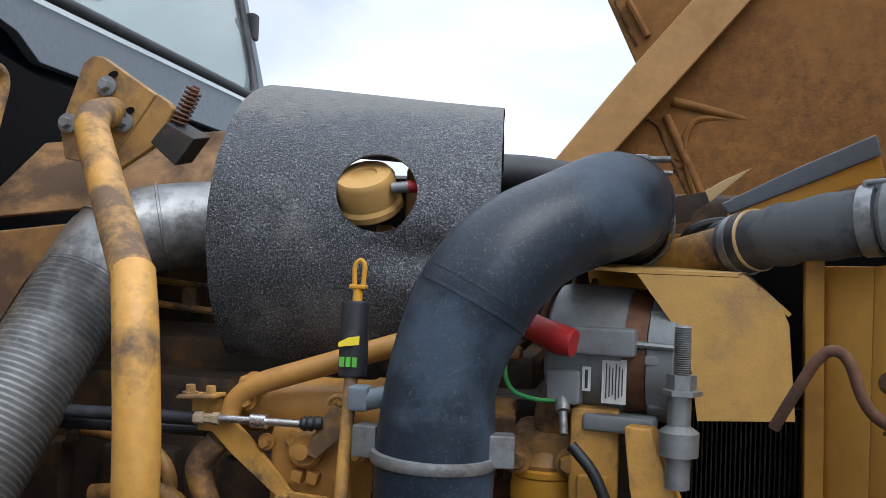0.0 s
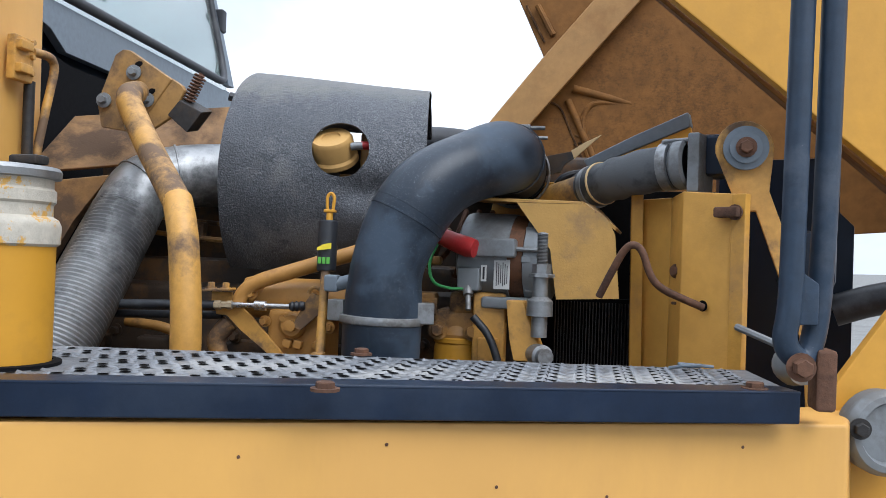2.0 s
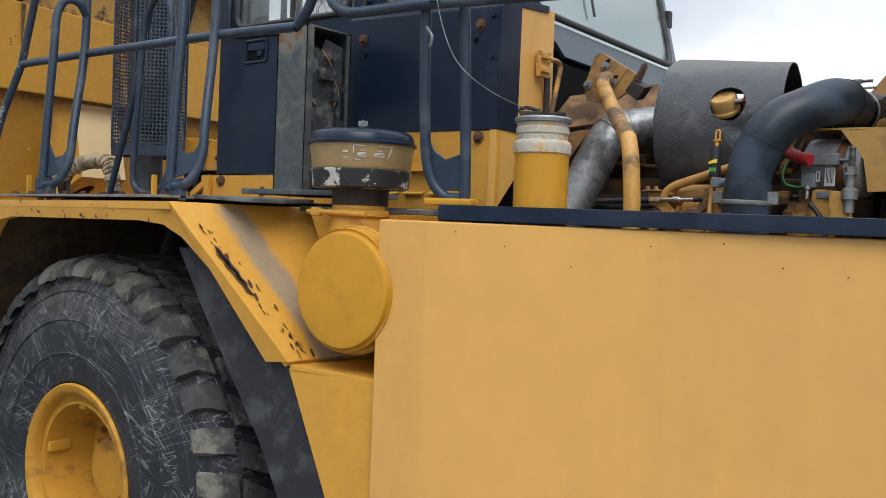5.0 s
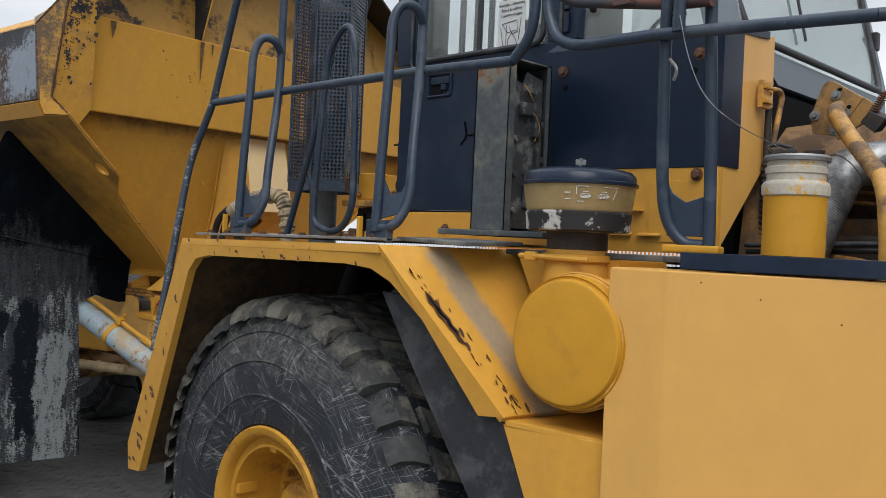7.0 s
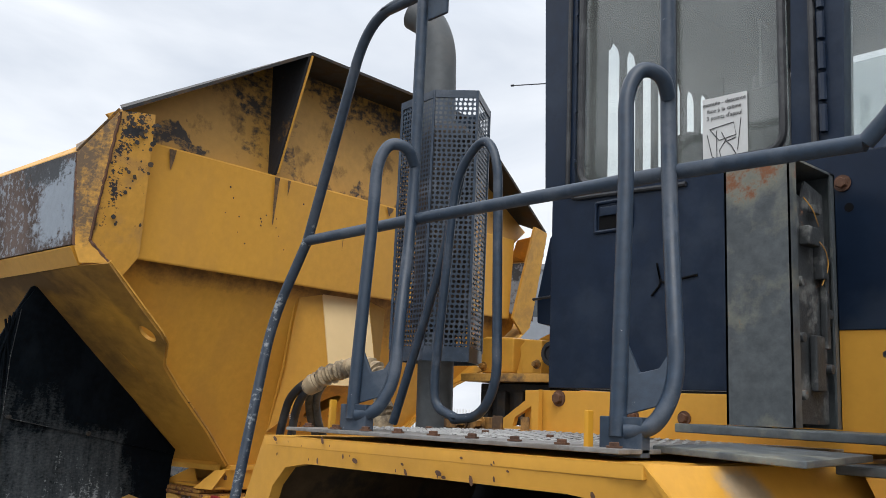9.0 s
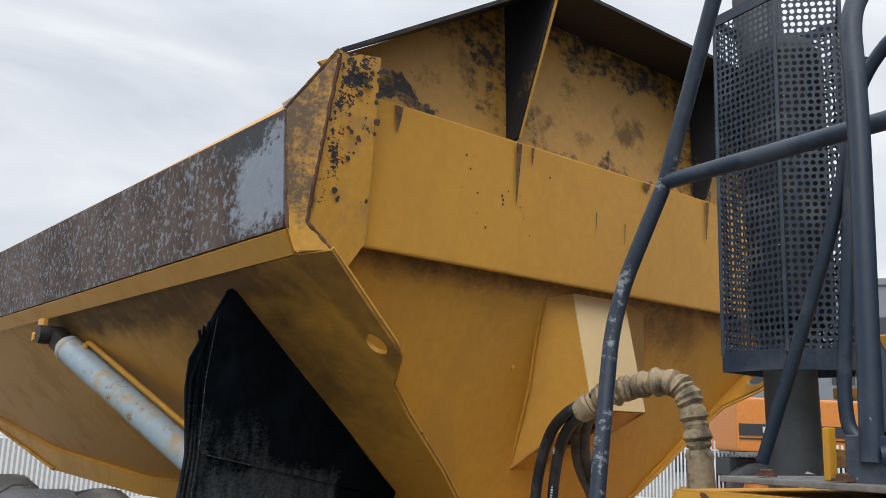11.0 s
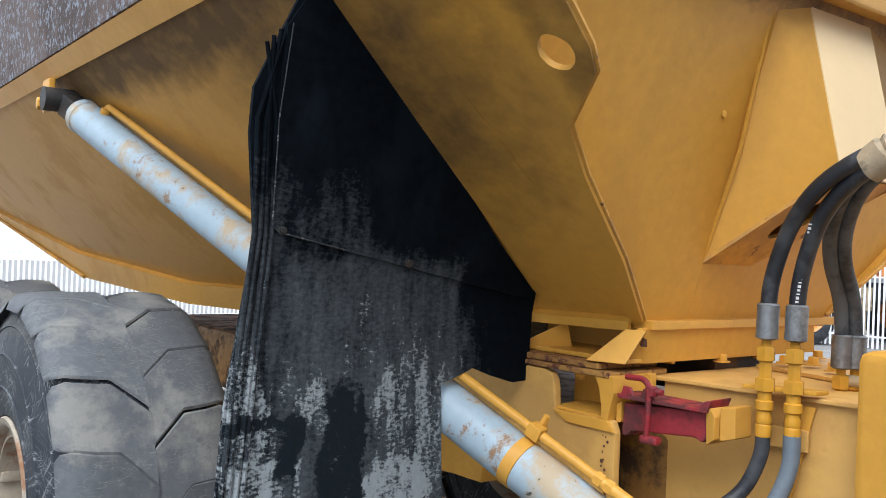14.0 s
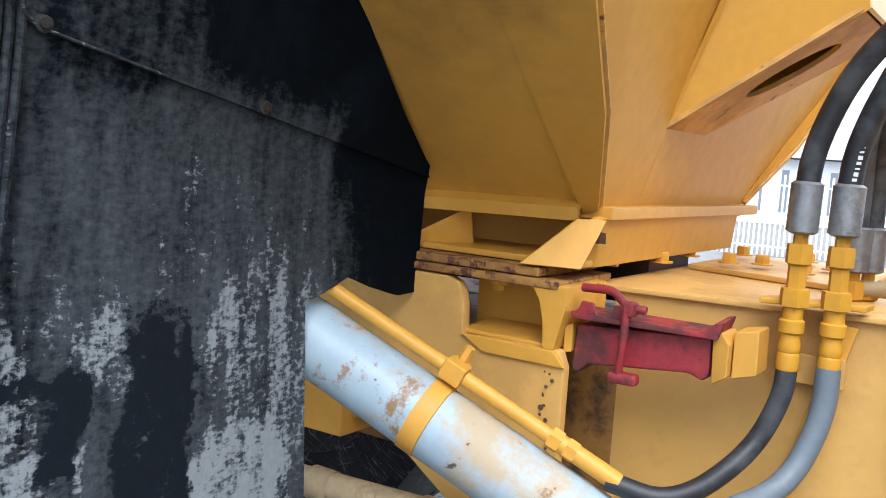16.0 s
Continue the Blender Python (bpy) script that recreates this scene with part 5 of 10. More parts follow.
# cowl beside the cab: black upper panel, yellow lower panel
C0, C1, CW = -2.02, -1.19, 1.14
bm = B()
slab(bm, [(C0, CW, 2.285), (C1, CW, 2.275), (C1, CW, 2.755), (C0 + 0.02, CW, 2.78)], (0, 0.03, 0), 0.004)
slab(bm, [(C0 + 0.02, CW, 2.78), (C0 + 0.06, CW + 0.05, 2.83), (C1, CW + 0.05, 2.80), (C1, CW, 2.755)], (0, 0.03, -0.01), 0.003)
slab(bm, [(C0 + 0.06, CW + 0.05, 2.83), (C1, CW + 0.05, 2.80), (C1, 1.5, 2.83), (C0, 1.5, 2.88)], (0, 0.0, -0.03), 0.003)
slab(bm, [(C0, CW + 0.002, 2.285), (C0, CY + 0.02, 2.285), (C0, CY + 0.02, 2.85), (C0 + 0.02, CW + 0.002, 2.78)], (0.02, 0, 0), 0.003)
cowl = part("cowl", bm, black_paint, truck, "blue-black upper cowl panel over a yellow lower panel")
bm = B()
slab(bm, [(-2.04, CW + 0.004, 1.96), (C1 + 0.003, CW + 0.004, 1.96), (C1 + 0.003, CW + 0.004, 2.278), (-2.04, CW + 0.004, 2.286)], (0, 0.03, 0), 0.003)
slab(bm, [(-3.2, CY - 0.02, 1.95), (-2.0, CY - 0.02, 1.95), (-2.0, CY - 0.02, 2.11), (-3.2, CY - 0.02, 2.11)], (0, 0.05, 0), 0.003)
slab(bm, [(C1 - 0.28, CW + 0.001, 2.0), (C1 - 0.05, CW + 0.001, 2.0), (C1 - 0.05, CW + 0.001, 2.23), (C1 - 0.28, CW + 0.001, 2.23)], (0, 0.004, 0), 0.001)
slab(bm, [(C1 - 0.42, CW - 0.025, 2.115), (C1 - 0.30, CW - 0.025, 2.115), (C1 - 0.30, CW + 0.01, 2.115), (C1 - 0.42, CW + 0.01, 2.115)], (0, 0, 0.006), 0.001)
for k in range(3):
    slab(bm, [(C1 - 0.58 + 0.13 * k, CW - 0.015, 2.02), (C1 - 0.48 + 0.13 * k, CW - 0.015, 2.02), (C1 - 0.48 + 0.13 * k, CW + 0.01, 2.03), (C1 - 0.58 + 0.13 * k, CW + 0.01, 2.03)], (0, 0, 0.006), 0.001)
part("lower_panel", bm, yellow, cowl, "yellow lower panel with a hatch and louvres")
bm = B()
slab(bm, [(C1, CW, 1.97), (C1 + 0.003, CW + 0.02, 1.97), (C1 - 0.005, 1.56, 2.36), (C1 - 0.01, 1.56, 2.82), (C1, CW + 0.05, 2.80), (C1, CW, 2.75)], (-0.03, 0, 0), 0.003)
part("cowl_front", bm, yellow_panel, cowl, "bleached yellow cowl front plate")
bm = B()
slab(bm, [(C1 + 0.006, CW - 0.003, 2.28), (C1 + 0.006, 1.284, 2.28), (C1 + 0.006, 1.284, 2.815), (C1 + 0.006, CW + 0.05, 2.80), (C1 + 0.006, CW - 0.003, 2.75)], (-0.006, 0, 0), 0.002)
slab(bm, [(C1 + 0.0, CW - 0.003, 2.28), (C1 - 0.085, CW - 0.003, 2.28), (C1 - 0.085, CW - 0.003, 2.752), (C1 + 0.0, CW - 0.003, 2.75)], (0, 0.006, 0), 0.002)
for x, z in ((C1 - 0.03, 2.72), (C1 - 0.03, 2.56)):
    hexbolt(bm, (x, CW - 0.004, z), (0, -1, 0), 0.009, 0.008)
part("corner_strip", bm, black_paint, cowl)
bm = B()
for x, z in ((-1.28, 2.69), (-1.905, 2.69), (-1.27, 2.25), (-2.5, 2.03), (-2.7, 2.03)):
    hexbolt(bm, (x, (CW if x > -2.4 else CY - 0.02) - 0.004, z), (0, -1, 0), 0.016, 0.014)
part("cowl_bolt", bm, rusty, cowl, "rust-orange hex bolts")
bm = B()
for x, z in ((-1.30, 2.63), (-1.89, 2.62)):
    lathe(bm, (x, CW - 0.0015, z), (0, -1, 0), [(0, 0), (0.013, 0)], 16)
part("bolt_hole", bm, void_black, cowl)
# latch with its bent pipe
bm = B()
box(bm, (-1.172, 1.435, 2.575), (0.022, 0.075, 0.105), bev=0.004)
for z in (2.605, 2.55):
    box(bm, (-1.155, 1.425, z), (0.02, 0.05, 0.022), bev=0.004)
for z in (2.62, 2.585, 2.545):
    hexbolt(bm, (-1.161, 1.462, z), (1, 0, 0), 0.007, 0.007, False)
tube(bm, [(-1.165, 1.47, 2.60), (-1.16, 1.535, 2.605), (-1.16, 1.56, 2.585), (-1.165, 1.53, 2.46), (-1.17, 1.51, 2.36), (-1.17, 1.50, 2.05)], 0.011, 10, 0.03)
part_one("hood_latch", bm, yellow_worn, truck, "dirty yellow hood latch with a bent pipe")
bm = B()
tube(bm, [(-1.172, 1.475, 2.53), (-1.172, 1.475, 2.0)], 0.013, 10)
for k in range(14):
    lathe(bm, (-1.172, 1.475, 2.02 + 0.022 * k), (0, 0, 1), [(0.013, 0), (0.018, 0.004), (0.018, 0.01), (0.013, 0.014)], 12)
part("corrugated_conduit", bm, dark_steel, truck)

# windshield with its frame
bm = B()
slab(bm, [(-1.36, 1.58, 2.86), (-1.36, 3.13, 2.85), (-1.62, 3.13, 3.92), (-1.66, 1.50, 3.92)], (-0.006, 0, 0))
ws = part("windshield", bm, front_glass, cab, "pale dusty windshield")
ws.visible_shadow = False
bm = B()
slab(bm, [(-1.37, CY + 0.09, 2.84), (-1.345, 1.60, 2.84), (-1.60, 1.52, 3.92), (-1.68, CY + 0.12, 3.92)], (-0.04, 0, 0), 0.003)
slab(bm, [(-1.35, 1.58, 2.84), (-1.345, 3.17, 2.82), (-1.335, 3.17, 2.685), (-1.33, 1.88, 2.695), (-1.33, 1.80, 2.745), (-1.33, 1.62, 2.785)], (-0.03, 0, 0), 0.003)
slab(bm, [(-1.345, 3.13, 2.85), (-1.345, 3.19, 2.85), (-1.61, 3.19, 3.92), (-1.61, 3.13, 3.92)], (-0.03, 0, 0), 0.003)
part("windshield_frame", bm, hose_grey, cab, "blue-grey windshield frame")
bm = B()
tube(bm, [(-1.62, 1.60, 3.6), (-1.37, 1.66, 2.90), (-1.345, 1.75, 2.865), (-1.34, 3.07, 2.85), (-1.38, 3.13, 2.95), (-1.6, 3.14, 3.85)], 0.016, 10, 0.06)
tube(bm, [(-1.36, 2.2, 2.95), (-1.42, 2.2, 3.2), (-1.44, 2.2, 3.5)], 0.007, 8)
box(bm, (-1.42, 3.18, 3.14), (0.05, 0.05, 0.1), bev=0.01)
part("windshield_seal", bm, hose_rubber, cab, "black windshield seal and wiper")
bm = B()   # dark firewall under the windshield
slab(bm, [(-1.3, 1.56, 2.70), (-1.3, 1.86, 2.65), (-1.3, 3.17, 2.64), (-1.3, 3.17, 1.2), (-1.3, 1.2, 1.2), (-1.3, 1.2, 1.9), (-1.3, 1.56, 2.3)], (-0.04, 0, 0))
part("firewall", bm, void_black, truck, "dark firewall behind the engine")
# mirror back held by the rust-brown bracket, and the quarter window behind it
bm = B()
slab(bm, [(x, 0.58, z) for x, z in ((-1.489, 3.3), (-1.489, 2.88), (-1.480, 2.835), (-1.452, 2.80), (-1.40, 2.776), (-1.378, 2.782), (-1.364, 2.81), (-1.356, 2.835), (-1.345, 2.80), (-1.315, 2.768), (-1.225, 2.748), (-1.196, 2.757), (-1.184, 2.79), (-1.192, 2.84), (-1.215, 2.915), (-1.225, 3.02), (-1.228, 3.3))], (0, 0.045, 0), 0.010)
slab(bm, [(-1.405, 0.566, 3.3), (-1.39, 0.566, 2.96), (-1.362, 0.566, 2.85), (-1.35, 0.566, 2.85), (-1.345, 0.566, 2.96), (-1.35, 0.566, 3.3)], (0, 0.02, 0), 0.006)
mir = part_one("mirror_housing", bm, mirror_plastic, truck, "black ribbed back of the wing mirror")
bm = B()
tube(bm, [(-1.33, 0.57, 2.78), (-1.31, 0.52, 2.72)], 0.012, 10)
tube(bm, [(-1.188, 0.585, 2.79), (-1.196, 0.58, 2.85), (-1.216, 0.578, 2.92), (-1.222, 0.578, 2.97), (-1.205, 0.575, 3.0), (-1.212, 0.575, 3.1)], 0.007, 8, 0.02)
part("mirror_stay", bm, dark_steel, mir)
bm = B()
slab(bm, [(-1.96, CY + 0.04, 2.87), (-1.40, CY + 0.09, 2.86), (-1.68, CY + 0.12, 3.9), (-1.93, CY + 0.04, 3.9)], (0, 0.006, 0))
qw = part("quarter_window", bm, glass, cab, "dusty front quarter window")
qw.visible_shadow = False
bm = B()
slab(bm, [(-3.0, 3.235, 2.85), (-1.4, 3.235, 2.85), (-1.62, 3.235, 3.9), (-3.0, 3.235, 3.9)], (0, 0.006, 0))
qw = part("far_window", bm, glass, cab, "dusty far side window")
qw.visible_shadow = False

bm = B()   # rear panel with a row of upright round-topped slots
box(bm, (-3.07, 1.475, 3.41), (0.02, 0.236, 1.078), bev=0)
box(bm, (-3.07, 2.87, 3.41), (0.02, 0.694, 1.078), bev=0)
box(bm, (-3.07, 2.058, 3.82), (0.02, 0.928, 0.258), bev=0)
for k in range(8):
    y, top = 1.651 + 0.116 * k, 3.60 - 0.008 * k + 0.012 * math.sin(k * 2.3)
    slab(bm, [(-3.06, y + dy, z) for dy, z in ((-0.043, 3.69), (0.043, 3.69), (0.043, top - 0.045), (0.028, top - 0.012), (0, top), (-0.028, top - 0.012), (-0.043, top - 0.045))], (-0.02, 0, 0), 0)
    if k < 7:
        box(bm, (-3.07, y + 0.058, 3.28), (0.02, 0.03, 0.82), bev=0)
part_one("slotted_rear_panel", bm, interior, cab, "dark rear cab panel with upright round-topped slots")
# exhaust stack with its perforated guard
EX = [(-3.93, 1.195), (-3.685, 1.172), (-3.548, 1.305), (-3.70, 1.53), (-3.98, 1.53)]
GZ0, GZ1 = 2.27, 3.405


def perforated(p0, p1, z0, z1, pitch):
    """A sheet between two plan points with a staggered grid of round holes (eight-sided), as vertices and faces."""
    L = math.hypot(p1[0] - p0[0], p1[1] - p0[1])
    nu, nv = max(2, round(L / pitch)), max(2, round((z1 - z0) / pitch))
    vs, fs = [], []
    d = ((p1[0] - p0[0]) / L, (p1[1] - p0[1]) / L)
    cw, ch = L / nu, (z1 - z0) / nv
    square = [(1, 0), (1, 1), (0, 1), (-1, 1), (-1, 0), (-1, -1), (0, -1), (1, -1)]
    for i in range(nu):
        for j in range(nv):
            cx, cz = (i + 0.5) * cw, z0 + (j + 0.5) * ch
            off = (cw * 0.25 if j % 2 else -cw * 0.25) if 0 < i < nu - 1 else 0
            base = len(vs)
            for k, (a, b) in enumerate(square):
                x, z = cx + a * cw / 2, cz + b * ch / 2
                vs.append((p0[0] + d[0] * x, p0[1] + d[1] * x, z))
            for k in range(8):
                x, z = cx + off * 0.3 + math.cos(k * math.pi / 4) * pitch * 0.365, cz + math.sin(k * math.pi / 4) * pitch * 0.365
                vs.append((p0[0] + d[0] * x, p0[1] + d[1] * x, z))
            for k in range(8):
                fs.append((base + k, base + (k + 1) % 8, base + 8 + (k + 1) % 8, base + 8 + k))
    return vs, fs


vs, fs = [], []
for a, b in zip(EX, EX[1:] + EX[:1]):
    v, f = perforated(a, b, GZ0, GZ1 - 0.03, 0.0212)
    o = len(vs)
    vs += v
    fs += [tuple(o + i for i in q) for q in f]
me = bpy.data.meshes.new("exhaust_guard")
me.from_pydata(vs, [], fs)
me.materials.append(rail_paint)
guard = new("exhaust_guard", me)
guard.parent = truck
guard.matrix_parent_inverse = Matrix.Translation(truck.location).inverted()
tagged(guard, "dark perforated steel exhaust guard")
bm = B()
for z0, z1 in ((GZ1 - 0.035, GZ1), (GZ0 - 0.05, GZ0 + 0.012)):
    for a, b in zip(EX, EX[1:] + EX[:1]):
        d = Vector((b[0] - a[0], b[1] - a[1], 0)).normalized()
        nn = Vector((d.y, -d.x, 0)) * 0.004
        slab(bm, [Vector((*a, z0)) + nn, Vector((*b, z0)) + nn, Vector((*b, z1)) + nn, Vector((*a, z1)) + nn], -nn * 2.0)
for a in EX:
    box(bm, (*a, (GZ0 + GZ1) / 2), (0.012, 0.012, GZ1 - GZ0), 30, bev=0.002)
part("guard_frame", bm, rail_paint, guard)
bm = B()
tube(bm, [(-3.80, 1.365, 1.6), (-3.835, 1.365, 3.0), (-3.90, 1.39, 3.40), (-3.92, 1.395, 3.74), (-3.965, 1.37, 3.87), (-4.045, 1.33, 3.93)], 0.080, 24, 0.08, caps=False)
tube(bm, [(-4.045, 1.33, 3.93), (-3.965, 1.37, 3.87), (-3.92, 1.395, 3.72)], 0.075, 24, 0.08, caps=False)
part("exhaust_pipe", bm, exhaust_grey, guard, "dull grey curved exhaust stack")
bm = B()
lathe(bm, (-3.79, 1.355, 2.38), (0, 0, 1), [(0.085, -0.03), (0.12, 0.0), (0.125, 0.02), (0.125, 0.84), (0.12, 0.87), (0.085, 0.92)], 32)
part("muffler", bm, dark_steel, guard, "dark muffler behind the perforations")
bm = B()
box(bm, (-2.82, 0.42, 3.27), (0.09, 0.012, 0.1), bev=0.02)
part("lifting_lug", bm, rail_paint, mid)

bm = B()
box(bm, (-3.55, 1.68, 2.085), (0.34, 0.16, 0.13), bev=0.015)
lathe(bm, (-3.50, 1.62, 2.14), (0, 0, 1), [(0.05, 0), (0.06, 0.01), (0.06, 0.03), (0.045, 0.035), (0.045, 0.06), (0, 0.065)], 20)
tube(bm, [(-3.72, 1.60, 2.16), (-3.60, 1.58, 2.19), (-3.45, 1.58, 2.17)], 0.014, 10, 0.05)
part("valve_block", bm, exhaust_grey, truck, "dull grey valve block behind the exhaust guard")
# cab mounts and yellow brackets behind the fender
bm = B()
slab(bm, [(-3.71, 1.42, 2.18), (-3.20, 1.42, 2.18), (-3.20, 1.75, 2.18), (-3.71, 1.75, 2.18)], (0, 0, -0.034), 0.004)
mount = part("cab_mount", bm, yellow_worn, truck, "yellow cab mount with cast blocks on a worn base plate")
bm = B()
slab(bm, [(-3.667, 1.50, 2.185), (-3.474, 1.50, 2.185), (-3.474, 1.50, 2.337), (-3.655, 1.50, 2.345), (-3.667, 1.50, 2.335)], (0, 0.16, 0), 0.012)
part("mount_block", bm, yellow, mount)
bm = B()
slab(bm, [(-3.423, 1.50, 2.182), (-3.315, 1.50, 2.182), (-3.315, 1.50, 2.322), (-3.40, 1.50, 2.327), (-3.44, 1.50, 2.30)], (0, 0.14, 0), 0.008)
slab(bm, [(-3.474, 1.52, 2.182), (-3.423, 1.52, 2.182), (-3.40, 1.52, 2.325), (-3.43, 1.52, 2.33)], (0, 0.12, 0), 0.004)
part_one("mount_wedge", bm, yellow, mount)
bm = B()
slab(bm, [(-3.475, 1.66, 2.345), (-3.415, 1.66, 2.366), (-3.20, 1.66, 2.365), (-3.20, 1.66, 2.25), (-3.475, 1.66, 2.25)], (0, 0.2, 0), 0.006)
part("mount_arm", bm, yellow, mount)
bm = B()
hexbolt(bm, (-3.645, 1.495, 2.215), (0, -1, 0), 0.013, 0.02)
part("mount_bolt", bm, yellow_dirty, mount)
bm = B()
hexbolt(bm, (-3.335, 1.495, 2.222), (0, -1, 0), 0.013, 0.02)
part("mount_bolt", bm, yellow_dirty, mount)
bm = B()
lathe(bm, (-3.207, 1.44, 2.26), (0, -1, 0), [(0.05, -0.12), (0.052, 0.0), (0.047, 0.012), (0.03, 0.014), (0.028, 0.006), (0.014, 0.006), (0.014, 0.02), (0, 0.02)], 28)
part("mount_rubber", bm, hose_rubber, mount, "round black rubber mount")
bm = B()
slab(bm, [(-3.684, 1.52, 1.97), (-3.284, 1.52, 1.97), (-3.284, 1.52, 2.142), (-3.684, 1.52, 2.142)], (0, 0.2, 0), 0.006)
for k in range(4):
    box(bm, (-3.63 + 0.1 * k, 1.505, 2.05), (0.05, 0.03, 0.12), bev=0.008)
part_one("mount_base", bm, dark_steel, mount, "dark block filling the underside of the mount")
bm = B()
go = ((-3.284, 1.961), (-3.283, 2.0), (-3.103, 2.112), (-3.103, 1.961))
gi = ((-3.232, 1.972), (-3.222, 2.006), (-3.14, 2.05), (-3.135, 1.972))
for k in range(4):
    j = (k + 1) % 4
    slab(bm, [(x, 1.25, z) for x, z in (go[k], go[j], gi[j], gi[k])], (0, 0.02, 0), 0.0)
part_one("mount_gusset", bm, yellow, mount, "yellow triangular gusset with an opening")
bm = B()
for x in (-3.40, -3.50):
    hexbolt(bm, (x, 1.24, 1.975), (0, -1, 0), 0.02, 0.03)
slab(bm, [(-3.62, 1.25, 1.95), (-3.30, 1.25, 1.95), (-3.30, 1.25, 2.0), (-3.62, 1.25, 2.0)], (0, 0.03, 0), 0.003)
part_one("anchor_strip", bm, yellow_dirty, mount, "bolted yellow strip")
bm = B()
hexbolt(bm, (-3.03, 1.278, 2.082), (0, -1, 0), 0.02, 0.018)
part("slotted_bolt", bm, rusty, mount)
bm = B()   # black ventilation hood on the back of the cab
slab(bm, [(-3.165, 1.56, 2.83), (-3.259, 1.56, 2.824), (-3.337, 1.56, 2.766), (-3.403, 1.56, 2.506), (-3.40, 1.56, 2.40), (-3.244, 1.56, 2.367), (-3.165, 1.56, 2.367)], (0, 0.5, 0), 0.008)
vent = part("rear_hood", bm, black_paint, cab, "black angular hood on the back of the cab")
bm = B()
tube(bm, [(-3.405, 1.54, 2.50), (-3.29, 1.53, 2.505), (-3.275, 1.53, 2.52), (-3.28, 1.53, 2.61)], 0.006, 8, 0.02)
part("hood_stay", bm, hose_rubber, vent)
bm = B()
tube(bm, [(-3.15, 1.40, 3.37), (-3.432, 1.40, 3.427)], 0.0025, 6)
lathe(bm, (-3.432, 1.40, 3.427), (-1, 0, 0.2), [(0.005, -0.006), (0.005, 0.006), (0, 0.008)], 8)
part("antenna", bm, hose_rubber, cab, "thin black rod antenna")
bm = B()
for x, y, r in ((-3.05, 0.98, 0.02), (-2.94, 1.0, 0.016)):
    hexbolt(bm, (x, y, 1.965), (0, 0, 1), r, 0.04)
part("anchor_bolt", bm, yellow_dirty, truck)

# ---- front wheel ----
TR, TW = 0.935, 0.70


def wheel(name, cx, cy, cz, yaw, label, lug_mat, rim_mat, lugs=26, smooth=0):
    """A big earthmover wheel; its axis is y turned by yaw, cy is its outer face."""
    m = pose(cx, cy, cz, 0, 0, yaw)
    bm = B()
    lathe(bm, (0, 0, 0), (0, 1, 0), [(0.385, 0.03), (0.392, 0.012), (0.385, 0.0), (0.36, 0.004), (0.345, 0.02), (0.34, 0.05), (0.318, 0.055), (0.31, 0.04), (0.30, 0.04), (0.295, 0.06), (0.285, 0.2), (0.27, 0.26), (0.16, 0.28), (0.15, 0.2), (0.13, 0.17), (0, 0.16)], 64)
    bm.transform(m)
    w = part(name, bm, rim_mat, truck, label)
    bm = B()
    prof = [(0.37, 0.05), (0.40, 0.012), (0.50, -0.008), (0.514, -0.010), (0.52, -0.016), (0.526, -0.011), (0.62, -0.012), (0.654, -0.009), (0.66, -0.015), (0.666, -0.008), (0.74, 0.01), (0.775, 0.021), (0.78, 0.016), (0.785, 0.024), (0.84, 0.045), (0.885, 0.07), (0.905, 0.10), (0.91, TW / 2), (0.905, TW - 0.10), (0.885, TW - 0.07), (0.84, TW - 0.045), (0.62, TW + 0.01), (0.40, TW - 0.01), (0.37, TW - 0.05)]
    lathe(bm, (0, 0, 0), (0, 1, 0), prof, 96)
    bm.transform(m)
    part("tyre", bm, tyre_rubber, w)
    bm = B()
    gap, rnd = 2 * math.pi / lugs, random.Random(lugs)
    for k in range(lugs):
        for side in (0, 1):
            a0 = gap * (k + 0.5 * side)
            wid = 0.5 * gap * (0.985 if smooth else 0.74)
            full = [(0.006, 0.0, 0.8, 0.862, 0.84), (0.02, 0.0, 0.95, 0.895, 0.835), (0.06, 0.01, 1.0, 0.925, 0.86), (0.13, 0.03, 1.0, TR, 0.90), (0.22, 0.07 - 0.03 * smooth, 0.95 + 0.05 * smooth, TR, 0.90), (TW / 2 if smooth else 0.335, 0.12 + 0.06 * smooth, 1.0 if smooth else 0.7, TR, 0.90)]
            for run in ([full] if smooth else [full[:4], [(y + 0.03, da + 0.05, wd, top, low) for y, da, wd, top, low in full[3:]]]):
                rows, j = [], rnd.uniform(-0.012, 0.012)
                for y, da, wd, top, low in run:
                    y, a = (y if side == 0 else TW - y), a0 + da + j
                    if smooth:
                        top, low = top - 0.004, top - 0.011
                    else:
                        top -= rnd.uniform(0, 0.012)
                    wq = wid * wd * (1 if smooth else rnd.uniform(0.8, 1.08))
                    rows.append([bm.verts.new((math.sin(a + s * wq) * r, y, math.cos(a + s * wq) * r)) for s, r in ((-1, low), (-0.93, top), (0.93, top), (1, low))])
                for p, q in zip(rows, rows[1:]):
                    for i in range(3):
                        bm.faces.new((p[i], p[i + 1], q[i + 1], q[i]))
                bm.faces.new(rows[0][::-1])
                bm.faces.new(rows[-1])
    bm.transform(m)
    part("tread_lug", bm, lug_mat, w, "worn tread lugs", "stuff")
    bm = B()
    for k in range(20):
        a = 2 * math.pi * k / 20
        hexbolt(bm, (math.cos(a) * 0.22, 0.27, math.sin(a) * 0.22), (0, -1, 0), 0.016, 0.03)
    for k in range(5):
        a = 2 * math.pi * k / 5 + 0.4
        box(bm, (math.cos(a) * 0.3, 0.1, math.sin(a) * 0.3), (0.05, 0.1, 0.05), bev=0.01)
    bm.transform(m)
